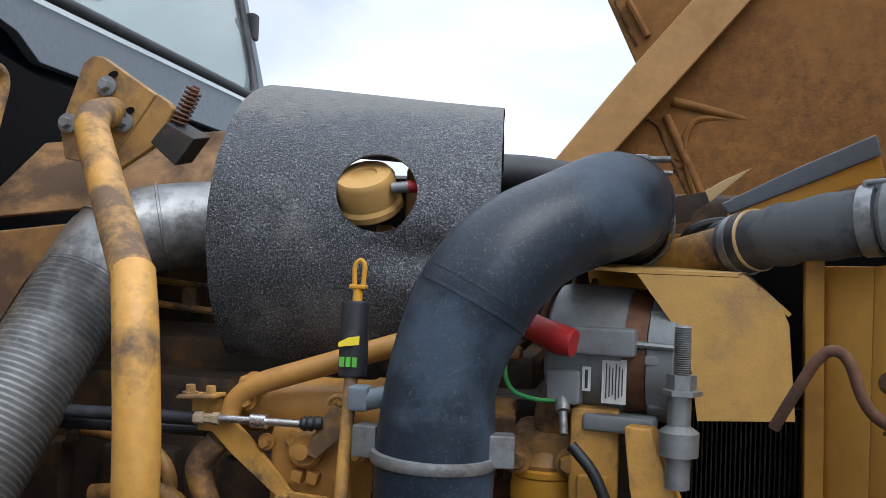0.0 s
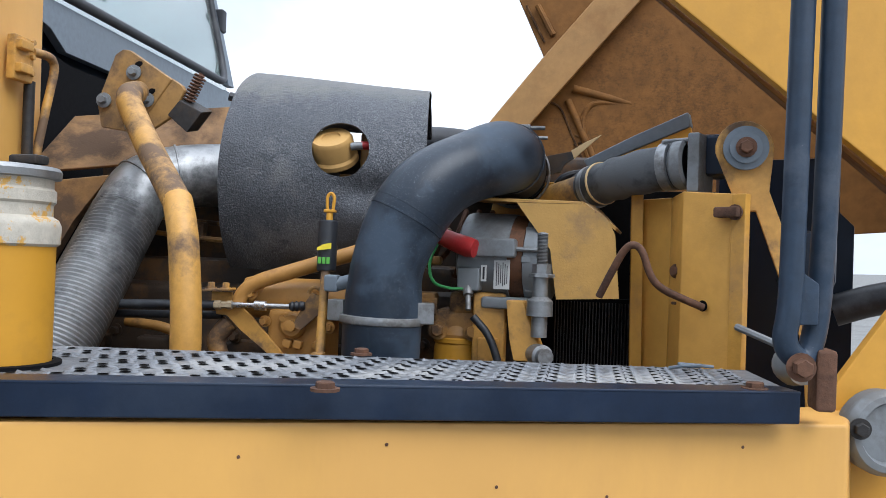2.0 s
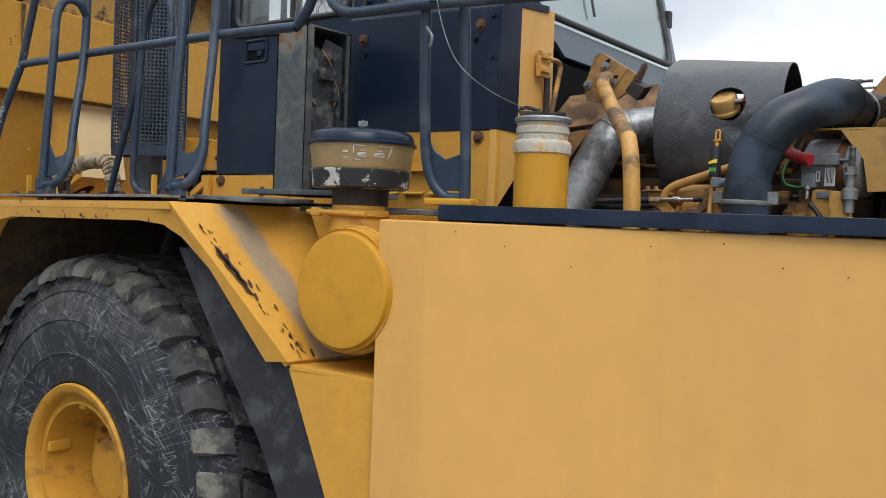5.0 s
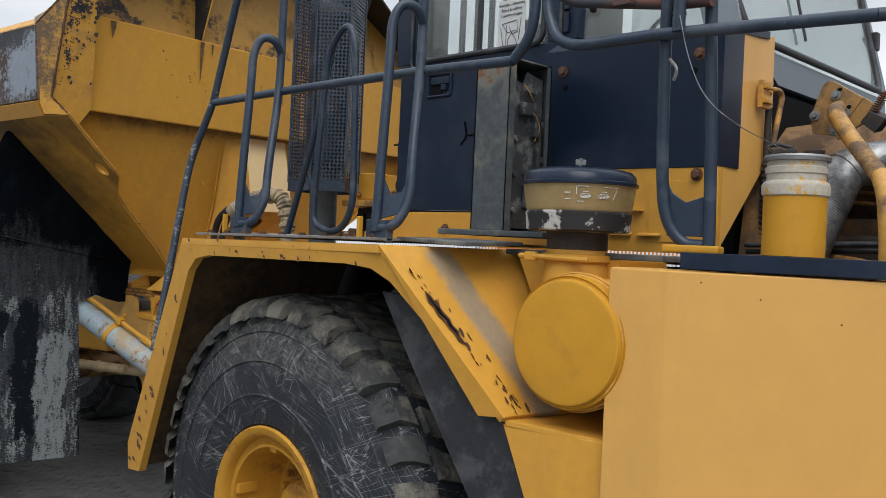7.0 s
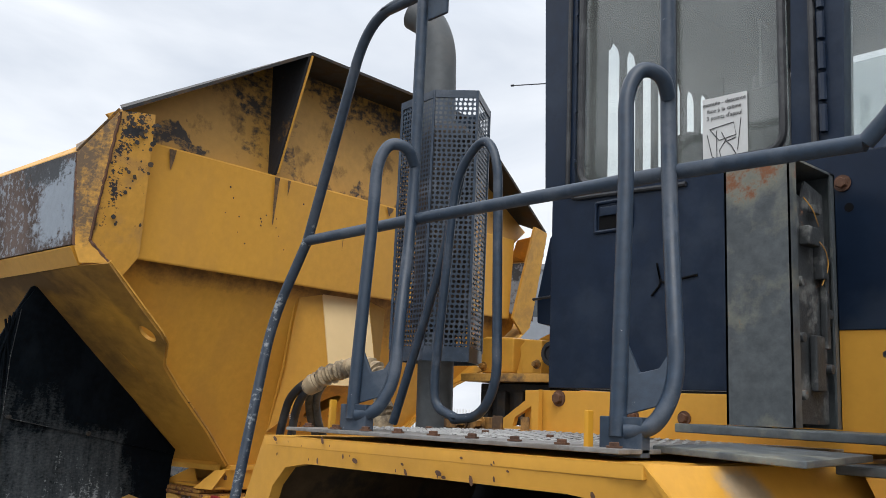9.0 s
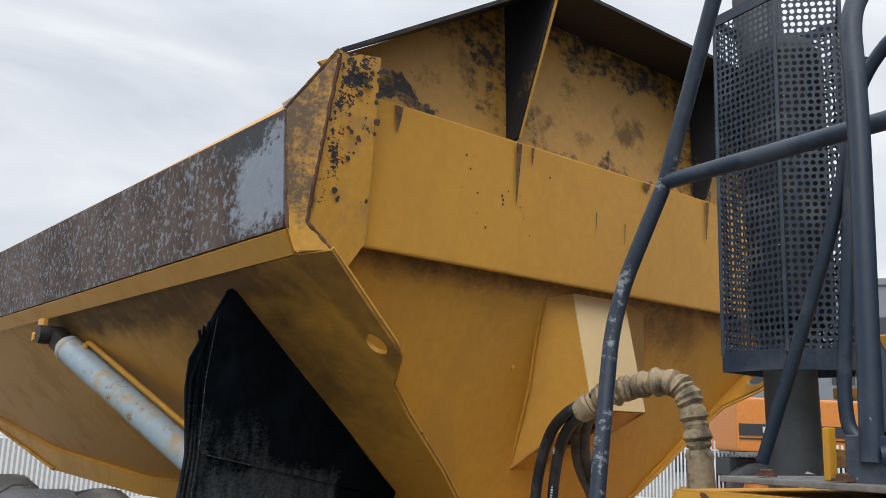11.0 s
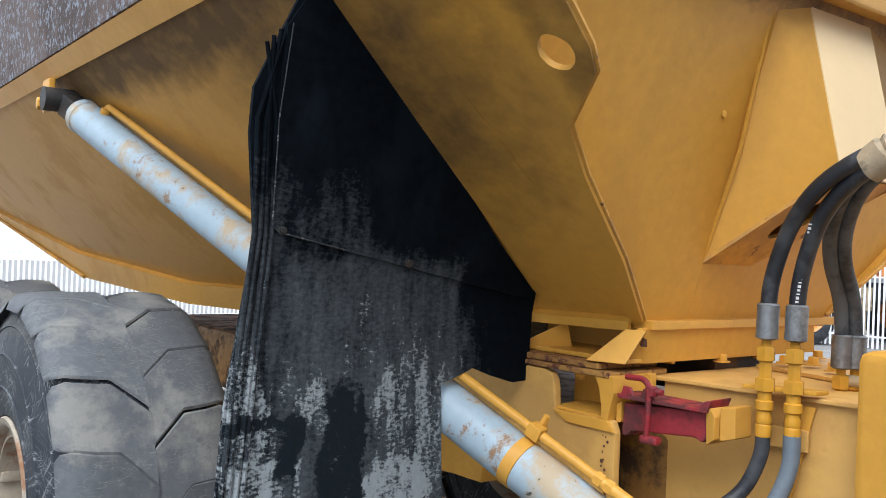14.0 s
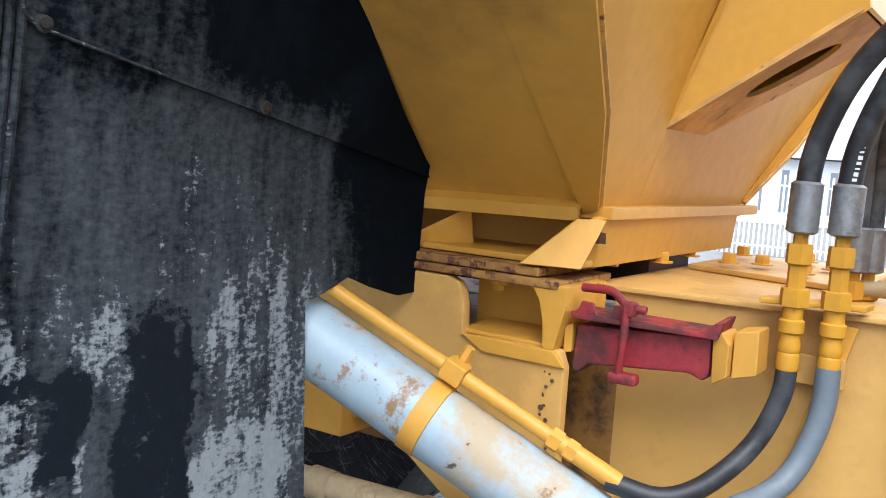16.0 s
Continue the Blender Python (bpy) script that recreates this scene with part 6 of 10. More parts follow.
    part("wheel_bolt", bm, rim_mat, w)
    return w


wheel("front_wheel", -2.66, 0.27, GZ + TR, 0, "scuffed black tyre on a rust-streaked yellow rim", lug_dusty, rim_yellow, 36)

# ---- engine bay ----
# curved heat shield round the exhaust: part of a cylinder with a round window in it
bm = B()
NU, NV = 60, 90


def shield_point(u, v):
    a = math.radians(138 - 184 * v)
    wave = 0.003 * math.sin(5 * v + 3 * u)
    dent = 0.018 * math.exp(-((u - 0.74) / 0.16) ** 2 - ((v - 0.76) / 0.04) ** 2)
    y = 1.729 - 0.069 * u - math.cos(a) * (0.305 - 0.04 * u + wave) + dent
    return Vector((-0.667 * (1 - u) + (0.012 - 0.143 * y) * u, y, 2.308 - 0.028 * u + math.sin(a) * (0.285 - 0.022 * u + wave)))


HOLE, HR = (0.595, 0.652), 0.066
vert = {}
for i in range(NU + 1):
    for j in range(NV + 1):
        u, v = i / NU, j / NV
        du, dv = (u - HOLE[0]) * 0.468, (v - HOLE[1]) * 0.88
        d = math.hypot(du, dv)
        if d < HR * 0.9:
            continue
        if d < HR * 1.12:                              # pull the ring of points next to the window onto its edge
            k = HR / d
            u, v = HOLE[0] + (u - HOLE[0]) * k, HOLE[1] + (v - HOLE[1]) * k
        p = shield_point(u, v)
        vert[i, j] = bm.verts.new(p + Vector((noise.noise(p * 14), noise.noise(p * 14 + Vector((5, 5, 5))), 0)) * 0.002)
for i in range(NU):
    for j in range(NV):
        q = [vert.get((i + a, j + b)) for a, b in ((0, 0), (1, 0), (1, 1), (0, 1))]
        q = [w for w in q if w]
        if len(q) >= 3:
            c = sum((w.co for w in q), Vector()) / len(q)
            if (c - shield_point(*HOLE)).length > HR * 0.93:
                bm.faces.new(q)
for v in [v for v in bm.verts if not v.link_faces]:
    bm.verts.remove(v)
bm.normal_update()
bmesh.ops.solidify(bm, geom=bm.faces[:], thickness=0.004)
part("heat_shield", bm, shield_mat, truck, "crinkled dark grey foil heat shield with a round window")
bm = B()
tube(bm, [(-0.35, 1.93, 2.46), (-0.18, 1.95, 2.46), (0.03, 1.9, 2.40)], 0.045, 20, 0.1)
tube(bm, [(-0.35, 1.75, 2.28), (-0.30, 1.75, 2.36), (-0.29, 1.78, 2.44)], 0.035, 16, 0.05)
part("breather_hose", bm, hose_rubber, truck, "black hose behind the shield")
bm = B()
box(bm, (-0.33, 1.62, 2.30), (0.05, 0.02, 0.24), bev=0.004)
box(bm, (-0.5, 1.7, 2.2), (0.3, 0.1, 0.12), bev=0.02)
part_one("turbo_bracket", bm, yellow_dirty, truck)
# Guessed dark castings, added to hide the sky behind the shield window.
bm = B()
lathe(bm, (-0.64, 1.74, 2.31), (1, 0, 0), [(0, 0), (0.07, 0), (0.11, 0.03), (0.125, 0.10), (0.11, 0.16), (0.075, 0.19), (0.075, 0.26), (0, 0.26)], 28)
part("turbocharger", bm, dark_steel, truck, "dark turbocharger shape added behind the shield")
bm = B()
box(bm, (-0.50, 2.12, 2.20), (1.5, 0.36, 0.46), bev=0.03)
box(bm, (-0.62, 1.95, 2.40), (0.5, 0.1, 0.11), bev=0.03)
part_one("valve_cover", bm, grime_or_shade, truck, "dark engine bulk added to hide the sky behind")
# yellow rain-cap actuator seen through the window
bm = B()
cpos = Vector((-0.413, 1.462, 2.382))
lathe(bm, cpos, (-0.05, -0.75, 1), [(0, -0.055), (0.02, -0.055), (0.03, -0.042), (0.050, -0.038), (0.054, -0.034), (0.054, -0.024), (0.049, -0.018), (0.049, 0.018), (0.043, 0.027), (0.022, 0.028), (0.020, 0.024), (0, 0.024)], 36)
act = part("wastegate_actuator", bm, can_paint, truck, "yellow round actuator can")
bm = B()
box(bm, cpos + Vector((0.02, 0.05, -0.085)), (0.03, 0.02, 0.06))
box(bm, cpos + Vector((0.08, 0.05, -0.03)), (0.05, 0.03, 0.14))
part("bracket", bm, yellow_dirty, act)
bm = B()
tube(bm, [cpos + Vector((0.048, -0.02, 0.0)), cpos + Vector((0.075, -0.02, 0.003))], 0.009, 10)
part("fitting", bm, steel, act)
bm = B()
tube(bm, [cpos + Vector((0.07, -0.02, 0.003)), cpos + Vector((0.115, 0.0, 0.004))], 0.0095, 10)
part("red_hose", bm, red_rubber, act)
# big rubber intake elbow
bm = B()
spine = [(-0.245, 1.245, 1.55), (-0.238, 1.24, 2.02), (-0.232, 1.235, 2.14), (-0.165, 1.26, 2.283), (-0.05, 1.35, 2.348), (-0.005, 1.48, 2.372), (-0.01, 1.66, 2.345)]
pts = rounded(spine, [0, 0.1, 0.12, 0.12, 0.1, 0.12, 0], 9)
tube(bm, pts, [0.0755 + 0.003 * math.sin(i * 0.35) for i in range(len(pts))], 36)
elbow = part("intake_elbow", bm, rubber_elbow, truck, "dusty black rubber intake elbow")
bm = B()


def ring_at(bm, pts, i, r, w, seg=36):
    c, t = pts[i], (pts[min(i + 1, len(pts) - 1)] - pts[i - 1]).normalized()
    lathe(bm, c - t * w / 2, t, [(r * 0.96, 0), (r, w * 0.15), (r, w * 0.85), (r * 0.96, w)], seg)


for i in (21, 22, 45):
    if i < len(pts) - 1:
        ring_at(bm, pts, i, 0.079, 0.005)
ring_at(bm, pts, 6, 0.0775, 0.006)
part("moulding_seam", bm, rubber_elbow, elbow, "raised moulding seams")
bm = B()
lathe(bm, (-0.239, 1.241, 2.005), (0.02, 0, 1), [(0.078, 0), (0.083, 0.002), (0.085, 0.009), (0.083, 0.016), (0.078, 0.018)], 40)
part("clamp_ring", bm, steel, elbow, "grey wire hose clamp")
bm = B()
for s in (-1, 1):
    box(bm, (-0.239 + s * 0.088, 1.235, 2.03), (0.035, 0.03, 0.042), 10 * s, bev=0.003)
part("clamp_lug", bm, steel, elbow)
bm = B()
lathe(bm, (-0.01, 1.62, 2.35), (0, 1, -0.12), [(0.08, 0), (0.084, 0.003), (0.084, 0.022), (0.08, 0.025)], 32)
tube(bm, [(0.0, 1.56, 2.447), (0.06, 1.56, 2.447)], 0.005, 8)
tube(bm, [(0.02, 1.6, 2.43), (0.065, 1.6, 2.43)], 0.004, 8)
box(bm, (0.012, 1.56, 2.447), (0.03, 0.02, 0.014), bev=0.003)
part("end_clamp", bm, steel, elbow)
bm = B()
tube(bm, [(-0.01, 1.6, 2.347), (-0.02, 1.78, 2.34), (-0.09, 1.9, 2.39), (-0.25, 2.0, 2.42)], 0.075, 24, 0.1)
part("intake_pipe", bm, void_black, truck)

# flexible exhaust pipe: ribbed run and smooth elbow
bm = B()
a, b = Vector((-0.95, 0.98, 1.62)), Vector((-0.905, 1.46, 2.215))
n = 74
tube(bm, [a.lerp(b, k / (n * 2)) for k in range(n * 2 + 1)], [0.076 + (0.0028 if k % 2 else 0) for k in range(n * 2 + 1)], 32)
flex = part("flexible_exhaust_pipe", bm, galv, truck, "ribbed silver-grey flexible exhaust pipe")
bm = B()
pe = rounded([b - (b - a).normalized() * 0.01, (-0.895, 1.54, 2.315), (-0.60, 1.66, 2.335)], [0, 0.16, 0], 10)
tube(bm, pe, 0.0775, 32)
for i in (3, 8):
    ring_at(bm, pe, i, 0.081, 0.006, 32)
part("pipe_elbow", bm, galv, flex, "mitred steel elbow with weld seams")

# yellow bent support tube with its bolted bracket
bm = B()
tube(bm, [(-0.59, 1.12, 1.5), (-0.593, 1.12, 2.02), (-0.615, 1.14, 2.175), (-0.655, 1.195, 2.237)], 0.0297, 20, [0, 0.05, 0.06, 0])
prop = part("support_tube", bm, yellow_worn, truck, "worn yellow bent tube bolted to a bracket")
bm = B()
tube(bm, [(-0.652, 1.19, 2.232), (-0.815, 1.365, 2.378), (-0.925, 1.475, 2.50), (-0.955, 1.59, 2.528)], 0.029, 20, [0, 0.08, 0.06, 0])
part("scorched_length", bm, yellow_brown, prop, "browned upper length with paint worn off")
bm = B()
slab(bm, [(-1.06, 1.585, 2.50), (-1.018, 1.588, 2.622), (-1.0, 1.59, 2.636), (-0.982, 1.591, 2.634), (-0.872, 1.60, 2.563), (-0.967, 1.60, 2.428), (-1.05, 1.59, 2.44)], (0.004, 0.014, 0.0), 0.003)
slab(bm, [(-0.874, 1.604, 2.566), (-0.850, 1.61, 2.55), (-0.843, 1.612, 2.538), (-0.874, 1.612, 2.472), (-0.962, 1.604, 2.412), (-0.969, 1.603, 2.428)], (0.004, 0.012, 0), 0.002)
part("tube_bracket", bm, bracket_paint, prop, "yellow plate with slotted bolts")
bm = B()
for p in ((-0.966, 1.588, 2.577), (-0.932, 1.594, 2.51), (-0.968, 1.592, 2.447), (-1.040, 1.583, 2.506)):
    lathe(bm, p, (0.08, -1, 0.03), [(0, 0), (0.019, 0), (0.019, 0.004), (0, 0.004)], 20)
    hexbolt(bm, Vector(p) + Vector((0, -0.003, 0)), (0.08, -1, 0.03), 0.011, 0.014)
part("bracket_bolt", bm, alu_grey, prop, "blue-grey hex bolts on washers")
bm = B()
for p in ((-0.954, 1.5886, 2.598), (-0.920, 1.5935, 2.531), (-0.957, 1.592, 2.468)):
    bm.faces.new([bm.verts.new(Vector(p) + Vector((0.011 * math.cos(a) + 0.003 * math.sin(a), -0.0012, 0.008 * math.sin(a)))) for a in (0, 0.9, 1.8, 2.7, 3.6, 4.5, 5.4)])
part("bolt_slot", bm, void_black, prop, "dark adjusting slots", flat=True)
bm = B()
spr = []
for k in range(90):
    t = k / 89
    c = Vector((-0.838, 1.625, 2.51)).lerp(Vector((-0.806, 1.625, 2.578)), t)
    spr.append(c + Vector((math.cos(k * 0.63), math.sin(k * 0.63), -0.45 * math.cos(k * 0.63))) * 0.0135)
tube(bm, spr, 0.0026, 6)
tube(bm, [(-0.842, 1.625, 2.50), (-0.803, 1.625, 2.583)], 0.007, 10)
part("coil_spring", bm, rusty, truck, "rusty coil spring")
bm = B()
slab(bm, [(-0.849, 1.60, 2.512), (-0.789, 1.60, 2.481), (-0.827, 1.60, 2.43), (-0.88, 1.60, 2.474)], (0.006, 0.055, 0.012), 0.003)
part("spring_seat", bm, dark_steel, truck)
bm = B()
slab(bm, [(-1.25, 1.58, 2.32), (-0.62, 1.86, 2.42), (-0.62, 1.86, 2.56), (-0.78, 1.84, 2.54), (-1.25, 1.80, 2.5)], (0, 0.03, 0), 0.004)
slab(bm, [(-1.26, 1.50, 2.28), (-0.86, 1.60, 2.34), (-0.80, 1.9, 2.36), (-1.26, 1.9, 2.32)], (0, 0, -0.02), 0.004)
slab(bm, [(-1.26, 1.5, 2.28), (-0.98, 1.52, 2.315), (-1.06, 1.5, 2.20), (-1.12, 1.45, 2.05), (-1.26, 1.42, 1.7)], (0, 0.03, 0), 0.004)
tube(bm, [(-0.75, 1.8, 2.57), (-0.55, 1.85, 2.55)], 0.02, 12)
part_one("frame_bracket", bm, bracket_dark, truck, "rusty yellow frame bracket under the windshield")
bm = B()
tube(bm, [(-0.78, 1.75, 2.55), (-0.66, 1.78, 2.52), (-0.55, 1.82, 2.5)], 0.012, 8, 0.04)
part("bracket_hose", bm, hose_rubber, truck)

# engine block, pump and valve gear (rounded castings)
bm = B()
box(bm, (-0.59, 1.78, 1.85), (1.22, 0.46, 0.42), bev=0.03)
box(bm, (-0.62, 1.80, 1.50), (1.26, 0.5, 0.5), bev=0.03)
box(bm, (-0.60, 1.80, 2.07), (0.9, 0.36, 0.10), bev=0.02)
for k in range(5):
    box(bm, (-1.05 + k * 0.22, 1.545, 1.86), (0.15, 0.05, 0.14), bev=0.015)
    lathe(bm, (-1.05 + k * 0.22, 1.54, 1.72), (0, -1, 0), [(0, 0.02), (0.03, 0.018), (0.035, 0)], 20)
block = part("engine_block", bm, grime_or_shade, truck, "oil-grimed yellow diesel engine block")
bm = B()
for k in range(15):
    hexbolt(bm, (-1.1 + k * 0.075, 1.518, 1.94 - 0.16 * (k % 2)), (0, -1, 0), 0.011, 0.014)
part("block_bolt", bm, grime_or_shade, block, "grimy painted hex bolts")
PF = 1.36          # front of the pump


def seat_pump(bm, dz=0.009):
    """Moves a piece to the pump's place on the block."""
    bmesh.ops.translate(bm, vec=(0.013, 0, dz), verts=bm.verts)
    return bm


bm = B()
lathe(bm, (-0.60, 1.42, 2.03), (1, 0, 0), [(0, 0), (0.04, 0), (0.047, 0.012), (0.045, 0.04), (0.045, 0.21), (0.05, 0.22), (0.05, 0.25), (0, 0.255)], 28)
pump = part("injection_pump", seat_pump(bm), pump_paint, truck, "oil-stained yellow cast fuel-injection pump")
bm = B()
box(bm, (-0.465, 1.42, 1.945), (0.135, 0.12, 0.13), bev=0.016)
part("governor_housing", seat_pump(bm), pump_paint, pump)
bm = B()
box(bm, (-0.455, 1.41, 1.888), (0.12, 0.10, 0.05), bev=0.012)
part("mounting_base", seat_pump(bm), pump_paint, pump)
bm = B()
lathe(bm, (-0.47, PF + 0.01, 1.976), (0, -1, 0), [(0.034, -0.03), (0.034, 0.0), (0.029, 0.006), (0.028, 0.022), (0.022, 0.028), (0.012, 0.028), (0.012, 0.04), (0, 0.041)], 28)
part("shaft_boss", seat_pump(bm), pump_paint, pump)
bm = B()
for x, z in ((-0.49, 1.99), (-0.533, 1.982), (-0.416, 1.937), (-0.50, 1.89), (-0.422, 1.888), (-0.423, 2.042), (-0.419, 2.02), (-0.565, 2.04), (-0.39, 1.975)):
    hexbolt(bm, (x, PF - 0.004, z), (0, -1, 0), 0.0085, 0.013)
part("pump_bolt", seat_pump(bm), pump_paint, pump)
bm = B()
for x, z in ((-0.48, 1.937), (-0.456, 1.936)):
    box(bm, (x, PF - 0.006, z), (0.018, 0.022, 0.018), ry=12, bev=0.003)
part("square_nut", seat_pump(bm), pump_paint, pump)
bm = B()
slab(bm, [(x, PF - 0.03, z) for x, z in ((-0.436, 2.030), (-0.424, 2.048), (-0.406, 2.042), (-0.400, 2.020), (-0.408, 2.002), (-0.446, 1.968), (-0.462, 1.974), (-0.458, 1.990))], (0, 0.009, 0), 0.002)
tube(bm, [(-0.418 + 0.014 * math.cos(k * 0.42), PF - 0.025, 2.044 + 0.016 * math.sin(k * 0.42)) for k in range(8)], 0.004, 8)
part_one("pump_lever", seat_pump(bm), yellow_worn, pump, "yellow throttle lever with a half ring")
bm = B()
slab(bm, [(x, PF - 0.014, z) for x, z in ((-0.6415, 2.007), (-0.588, 2.014), (-0.561, 1.992), (-0.483, 1.910), (-0.483, 1.895), (-0.498, 1.895), (-0.584, 1.961), (-0.617, 1.992), (-0.6415, 1.993))], (0, 0.010, 0), 0.002)
part("pump_brace", seat_pump(bm), yellow_worn, pump, "slanted yellow brace")
bm = B()
slab(bm, [(x, PF - 0.026, z) for x, z in ((-0.497, 1.917), (-0.428, 1.913), (-0.418, 1.906), (-0.43, 1.898), (-0.497, 1.898), (-0.506, 1.907))], (0, 0.009, 0), 0.002)
for x in (-0.494, -0.431):
    hexbolt(bm, (x, PF - 0.027, 1.907), (0, -1, 0), 0.009, 0.012, False)
part_one("pump_link", seat_pump(bm), yellow_worn, pump)
bm = B()
tube(bm, [(-0.599, PF - 0.03, 2.021), (-0.467, PF - 0.03, 2.022)], 0.0058, 12)
lathe(bm, (-0.535, PF - 0.03, 2.0215), (1, 0, 0), [(0, -0.012), (0.0105, -0.012), (0.0105, 0.012), (0, 0.012)], 12)
part("control_rod", seat_pump(bm, 0.004), bright_rod, truck, "bright steel control rod")
bm = B()
lathe(bm, (-0.637, PF - 0.03, 2.019), (1, 0, 0.03), [(0, 0), (0.010, 0), (0.010, 0.014), (0.0075, 0.015), (0.0075, 0.028), (0.0095, 0.029), (0.0095, 0.039), (0, 0.039)], 6)
part("cable_nut", seat_pump(bm, 0.004), tape, truck, "dulled brass cable nut")
bm = B()
lathe(bm, (-0.470, PF - 0.03, 2.022), (1, 0, 0.1), [(0, 0), (0.008, 0), (0.011, 0.006), (0.009, 0.010), (0.0115, 0.015), (0.009, 0.020), (0.011, 0.026), (0.008, 0.033), (0, 0.034)], 14)
part("rod_boot", seat_pump(bm, 0.004), hose_rubber, truck, "black ribbed rod boot")
bm = B()
tube(bm, [(-1.2, 1.37, 2.00), (-0.86, 1.345, 2.012), (-0.637, PF - 0.03, 2.018)], 0.0105, 10, 0.2)
tube(bm, [(-1.2, 1.38, 1.975), (-0.9, 1.365, 1.988), (-0.63, 1.36, 1.996)], 0.009, 10, 0.2)
part("control_cable", seat_pump(bm, 0.004), hose_rubber, truck, "black control cable sheath")
bm = B()
slab(bm, [(-0.662, PF - 0.045, 2.042), (-0.60, PF - 0.045, 2.046), (-0.60, PF - 0.005, 2.046), (-0.662, PF - 0.005, 2.042)], (0, 0, 0.006), 0.002)
slab(bm, [(-0.655, PF - 0.008, 2.042), (-0.607, PF - 0.008, 2.042), (-0.607, PF - 0.008, 2.0), (-0.655, PF - 0.008, 2.0)], (0, 0.006, 0), 0.002)
for x in (-0.648, -0.615):
    hexbolt(bm, (x, PF - 0.027, 2.05), (0, 0, 1), 0.008, 0.011)
part_one("cable_bracket", seat_pump(bm), yellow_worn, truck, "small bolted cable bracket")
bm = B()
tube(bm, [(-0.592, 1.35, 2.015), (-0.585, 1.35, 2.04), (-0.555, 1.35, 2.066), (-0.412, 1.36, 2.113), (-0.33, 1.37, 2.14), (-0.25, 1.42, 2.17)], 0.0165, 16, 0.03)
box(bm, (-0.57, 1.40, 2.05), (0.05, 0.05, 0.05), bev=0.01)
part("fuel_pipe", seat_pump(bm), pump_paint, truck, "yellow painted fuel pipe")
bm = B()
tube(bm, [(-0.613, 1.36, 1.976), (-0.643, 1.35, 1.94), (-0.632, 1.35, 1.91), (-0.617, 1.35, 1.875), (-0.62, 1.37, 1.7)], 0.0195, 14, 0.03)
tube(bm, [(-0.86, 1.42, 1.86), (-0.72, 1.42, 1.88), (-0.66, 1.42, 1.8), (-0.66, 1.45, 1.6)], 0.016, 12, 0.05)
tube(bm, [(-0.9, 1.45, 1.96), (-0.78, 1.44, 1.95), (-0.72, 1.43, 1.9), (-0.74, 1.43, 1.82)], 0.012, 12, 0.05)
part("lower_pipe", seat_pump(bm), yellow_dirty, truck, "oil-blackened lower pipes")
bm = B()
for z, y in ((2.16, 1.62), (2.20, 1.66)):
    tube(bm, [(-1.0, y, z + 0.03), (-0.8, y - 0.02, z + 0.01), (-0.62, y - 0.03, z)], 0.0065, 8, 0.1)
box(bm, (-0.79, 1.62, 2.185), (0.03, 0.03, 0.05))
part("injector_line", bm, yellow_dirty, truck, "thin fuel lines with a clip")
bm = B()
tube(bm, [(-0.85, 1.48, 1.75), (-0.8, 1.46, 1.78), (-0.72, 1.47, 1.74), (-0.65, 1.48, 1.77)], 0.005, 6, 0.05)
tube(bm, [(-0.85, 1.42, 1.6), (-0.7, 1.40, 1.7), (-0.6, 1.42, 1.66)], 0.005, 6, 0.05)
part("loom_wire", bm, rusty, truck)
# dipstick
DX = -0.368
bm = B()
tube(bm, [(DX + 0.012, 1.20, 1.72), (DX + 0.005, 1.24, 1.95), (DX, 1.28, 2.11)], 0.0095, 12)
box(bm, (DX + 0.004, 1.235, 1.93), (0.026, 0.026, 0.028), bev=0.005)
dip = part("dipstick_tube", bm, yellow_worn, truck, "yellow dipstick tube with a black tagged cap")
bm = B()
lathe(bm, (DX, 1.285, 2.105), (-0.02, 0.08, 1), [(0, 0), (0.0185, 0), (0.020, 0.004), (0.020, 0.100), (0.0185, 0.104), (0, 0.105)], 24)
tag = part("cap_sleeve", bm, hose_rubber, dip, "black plastic sleeve")
bm = B()
slab(bm, [(DX - 0.015, 1.2655, 2.147), (DX + 0.014, 1.2655, 2.151), (DX + 0.014, 1.266, 2.163), (DX - 0.002, 1.2665, 2.160), (DX - 0.015, 1.266, 2.153)], (0, -0.0025, 0))
part("yellow_mark", bm, yellow_mark, tag)
bm = B()
for k in range(3):
    box(bm, (DX - 0.009 + 0.009 * k, 1.2635, 2.127), (0.0065, 0.003, 0.013), bev=0)
part("green_mark", bm, green_mark, tag)
bm = B()
tube(bm, [(DX, 1.293, 2.205), (DX, 1.297, 2.228)], 0.007, 12)
box(bm, (DX, 1.297, 2.229), (0.024, 0.018, 0.006), bev=0.002)
tube(bm, [(DX - 0.006, 1.298, 2.23), (DX - 0.008, 1.30, 2.26), (DX, 1.302, 2.268), (DX + 0.008, 1.30, 2.26), (DX + 0.006, 1.298, 2.23)], 0.0035, 8, 0.008)
part("pull_ring", bm, yellow_deep, dip)
bm = B()
tube(bm, [(-0.335, 1.25, 2.08), (-0.305, 1.245, 2.088), (-0.285, 1.24, 2.085)], 0.014, 12)
box(bm, (-0.345, 1.25, 2.082), (0.030, 0.03, 0.034), bev=0.006)
part("sender", bm, hose_grey, truck)

# Added plate; keeps the pale background from showing past the guard.
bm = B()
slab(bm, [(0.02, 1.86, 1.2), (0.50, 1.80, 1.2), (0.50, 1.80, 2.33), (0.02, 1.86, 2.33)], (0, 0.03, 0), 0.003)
part("core_back", bm, void_black, truck, "dark plate added to close the gap behind the cooler")

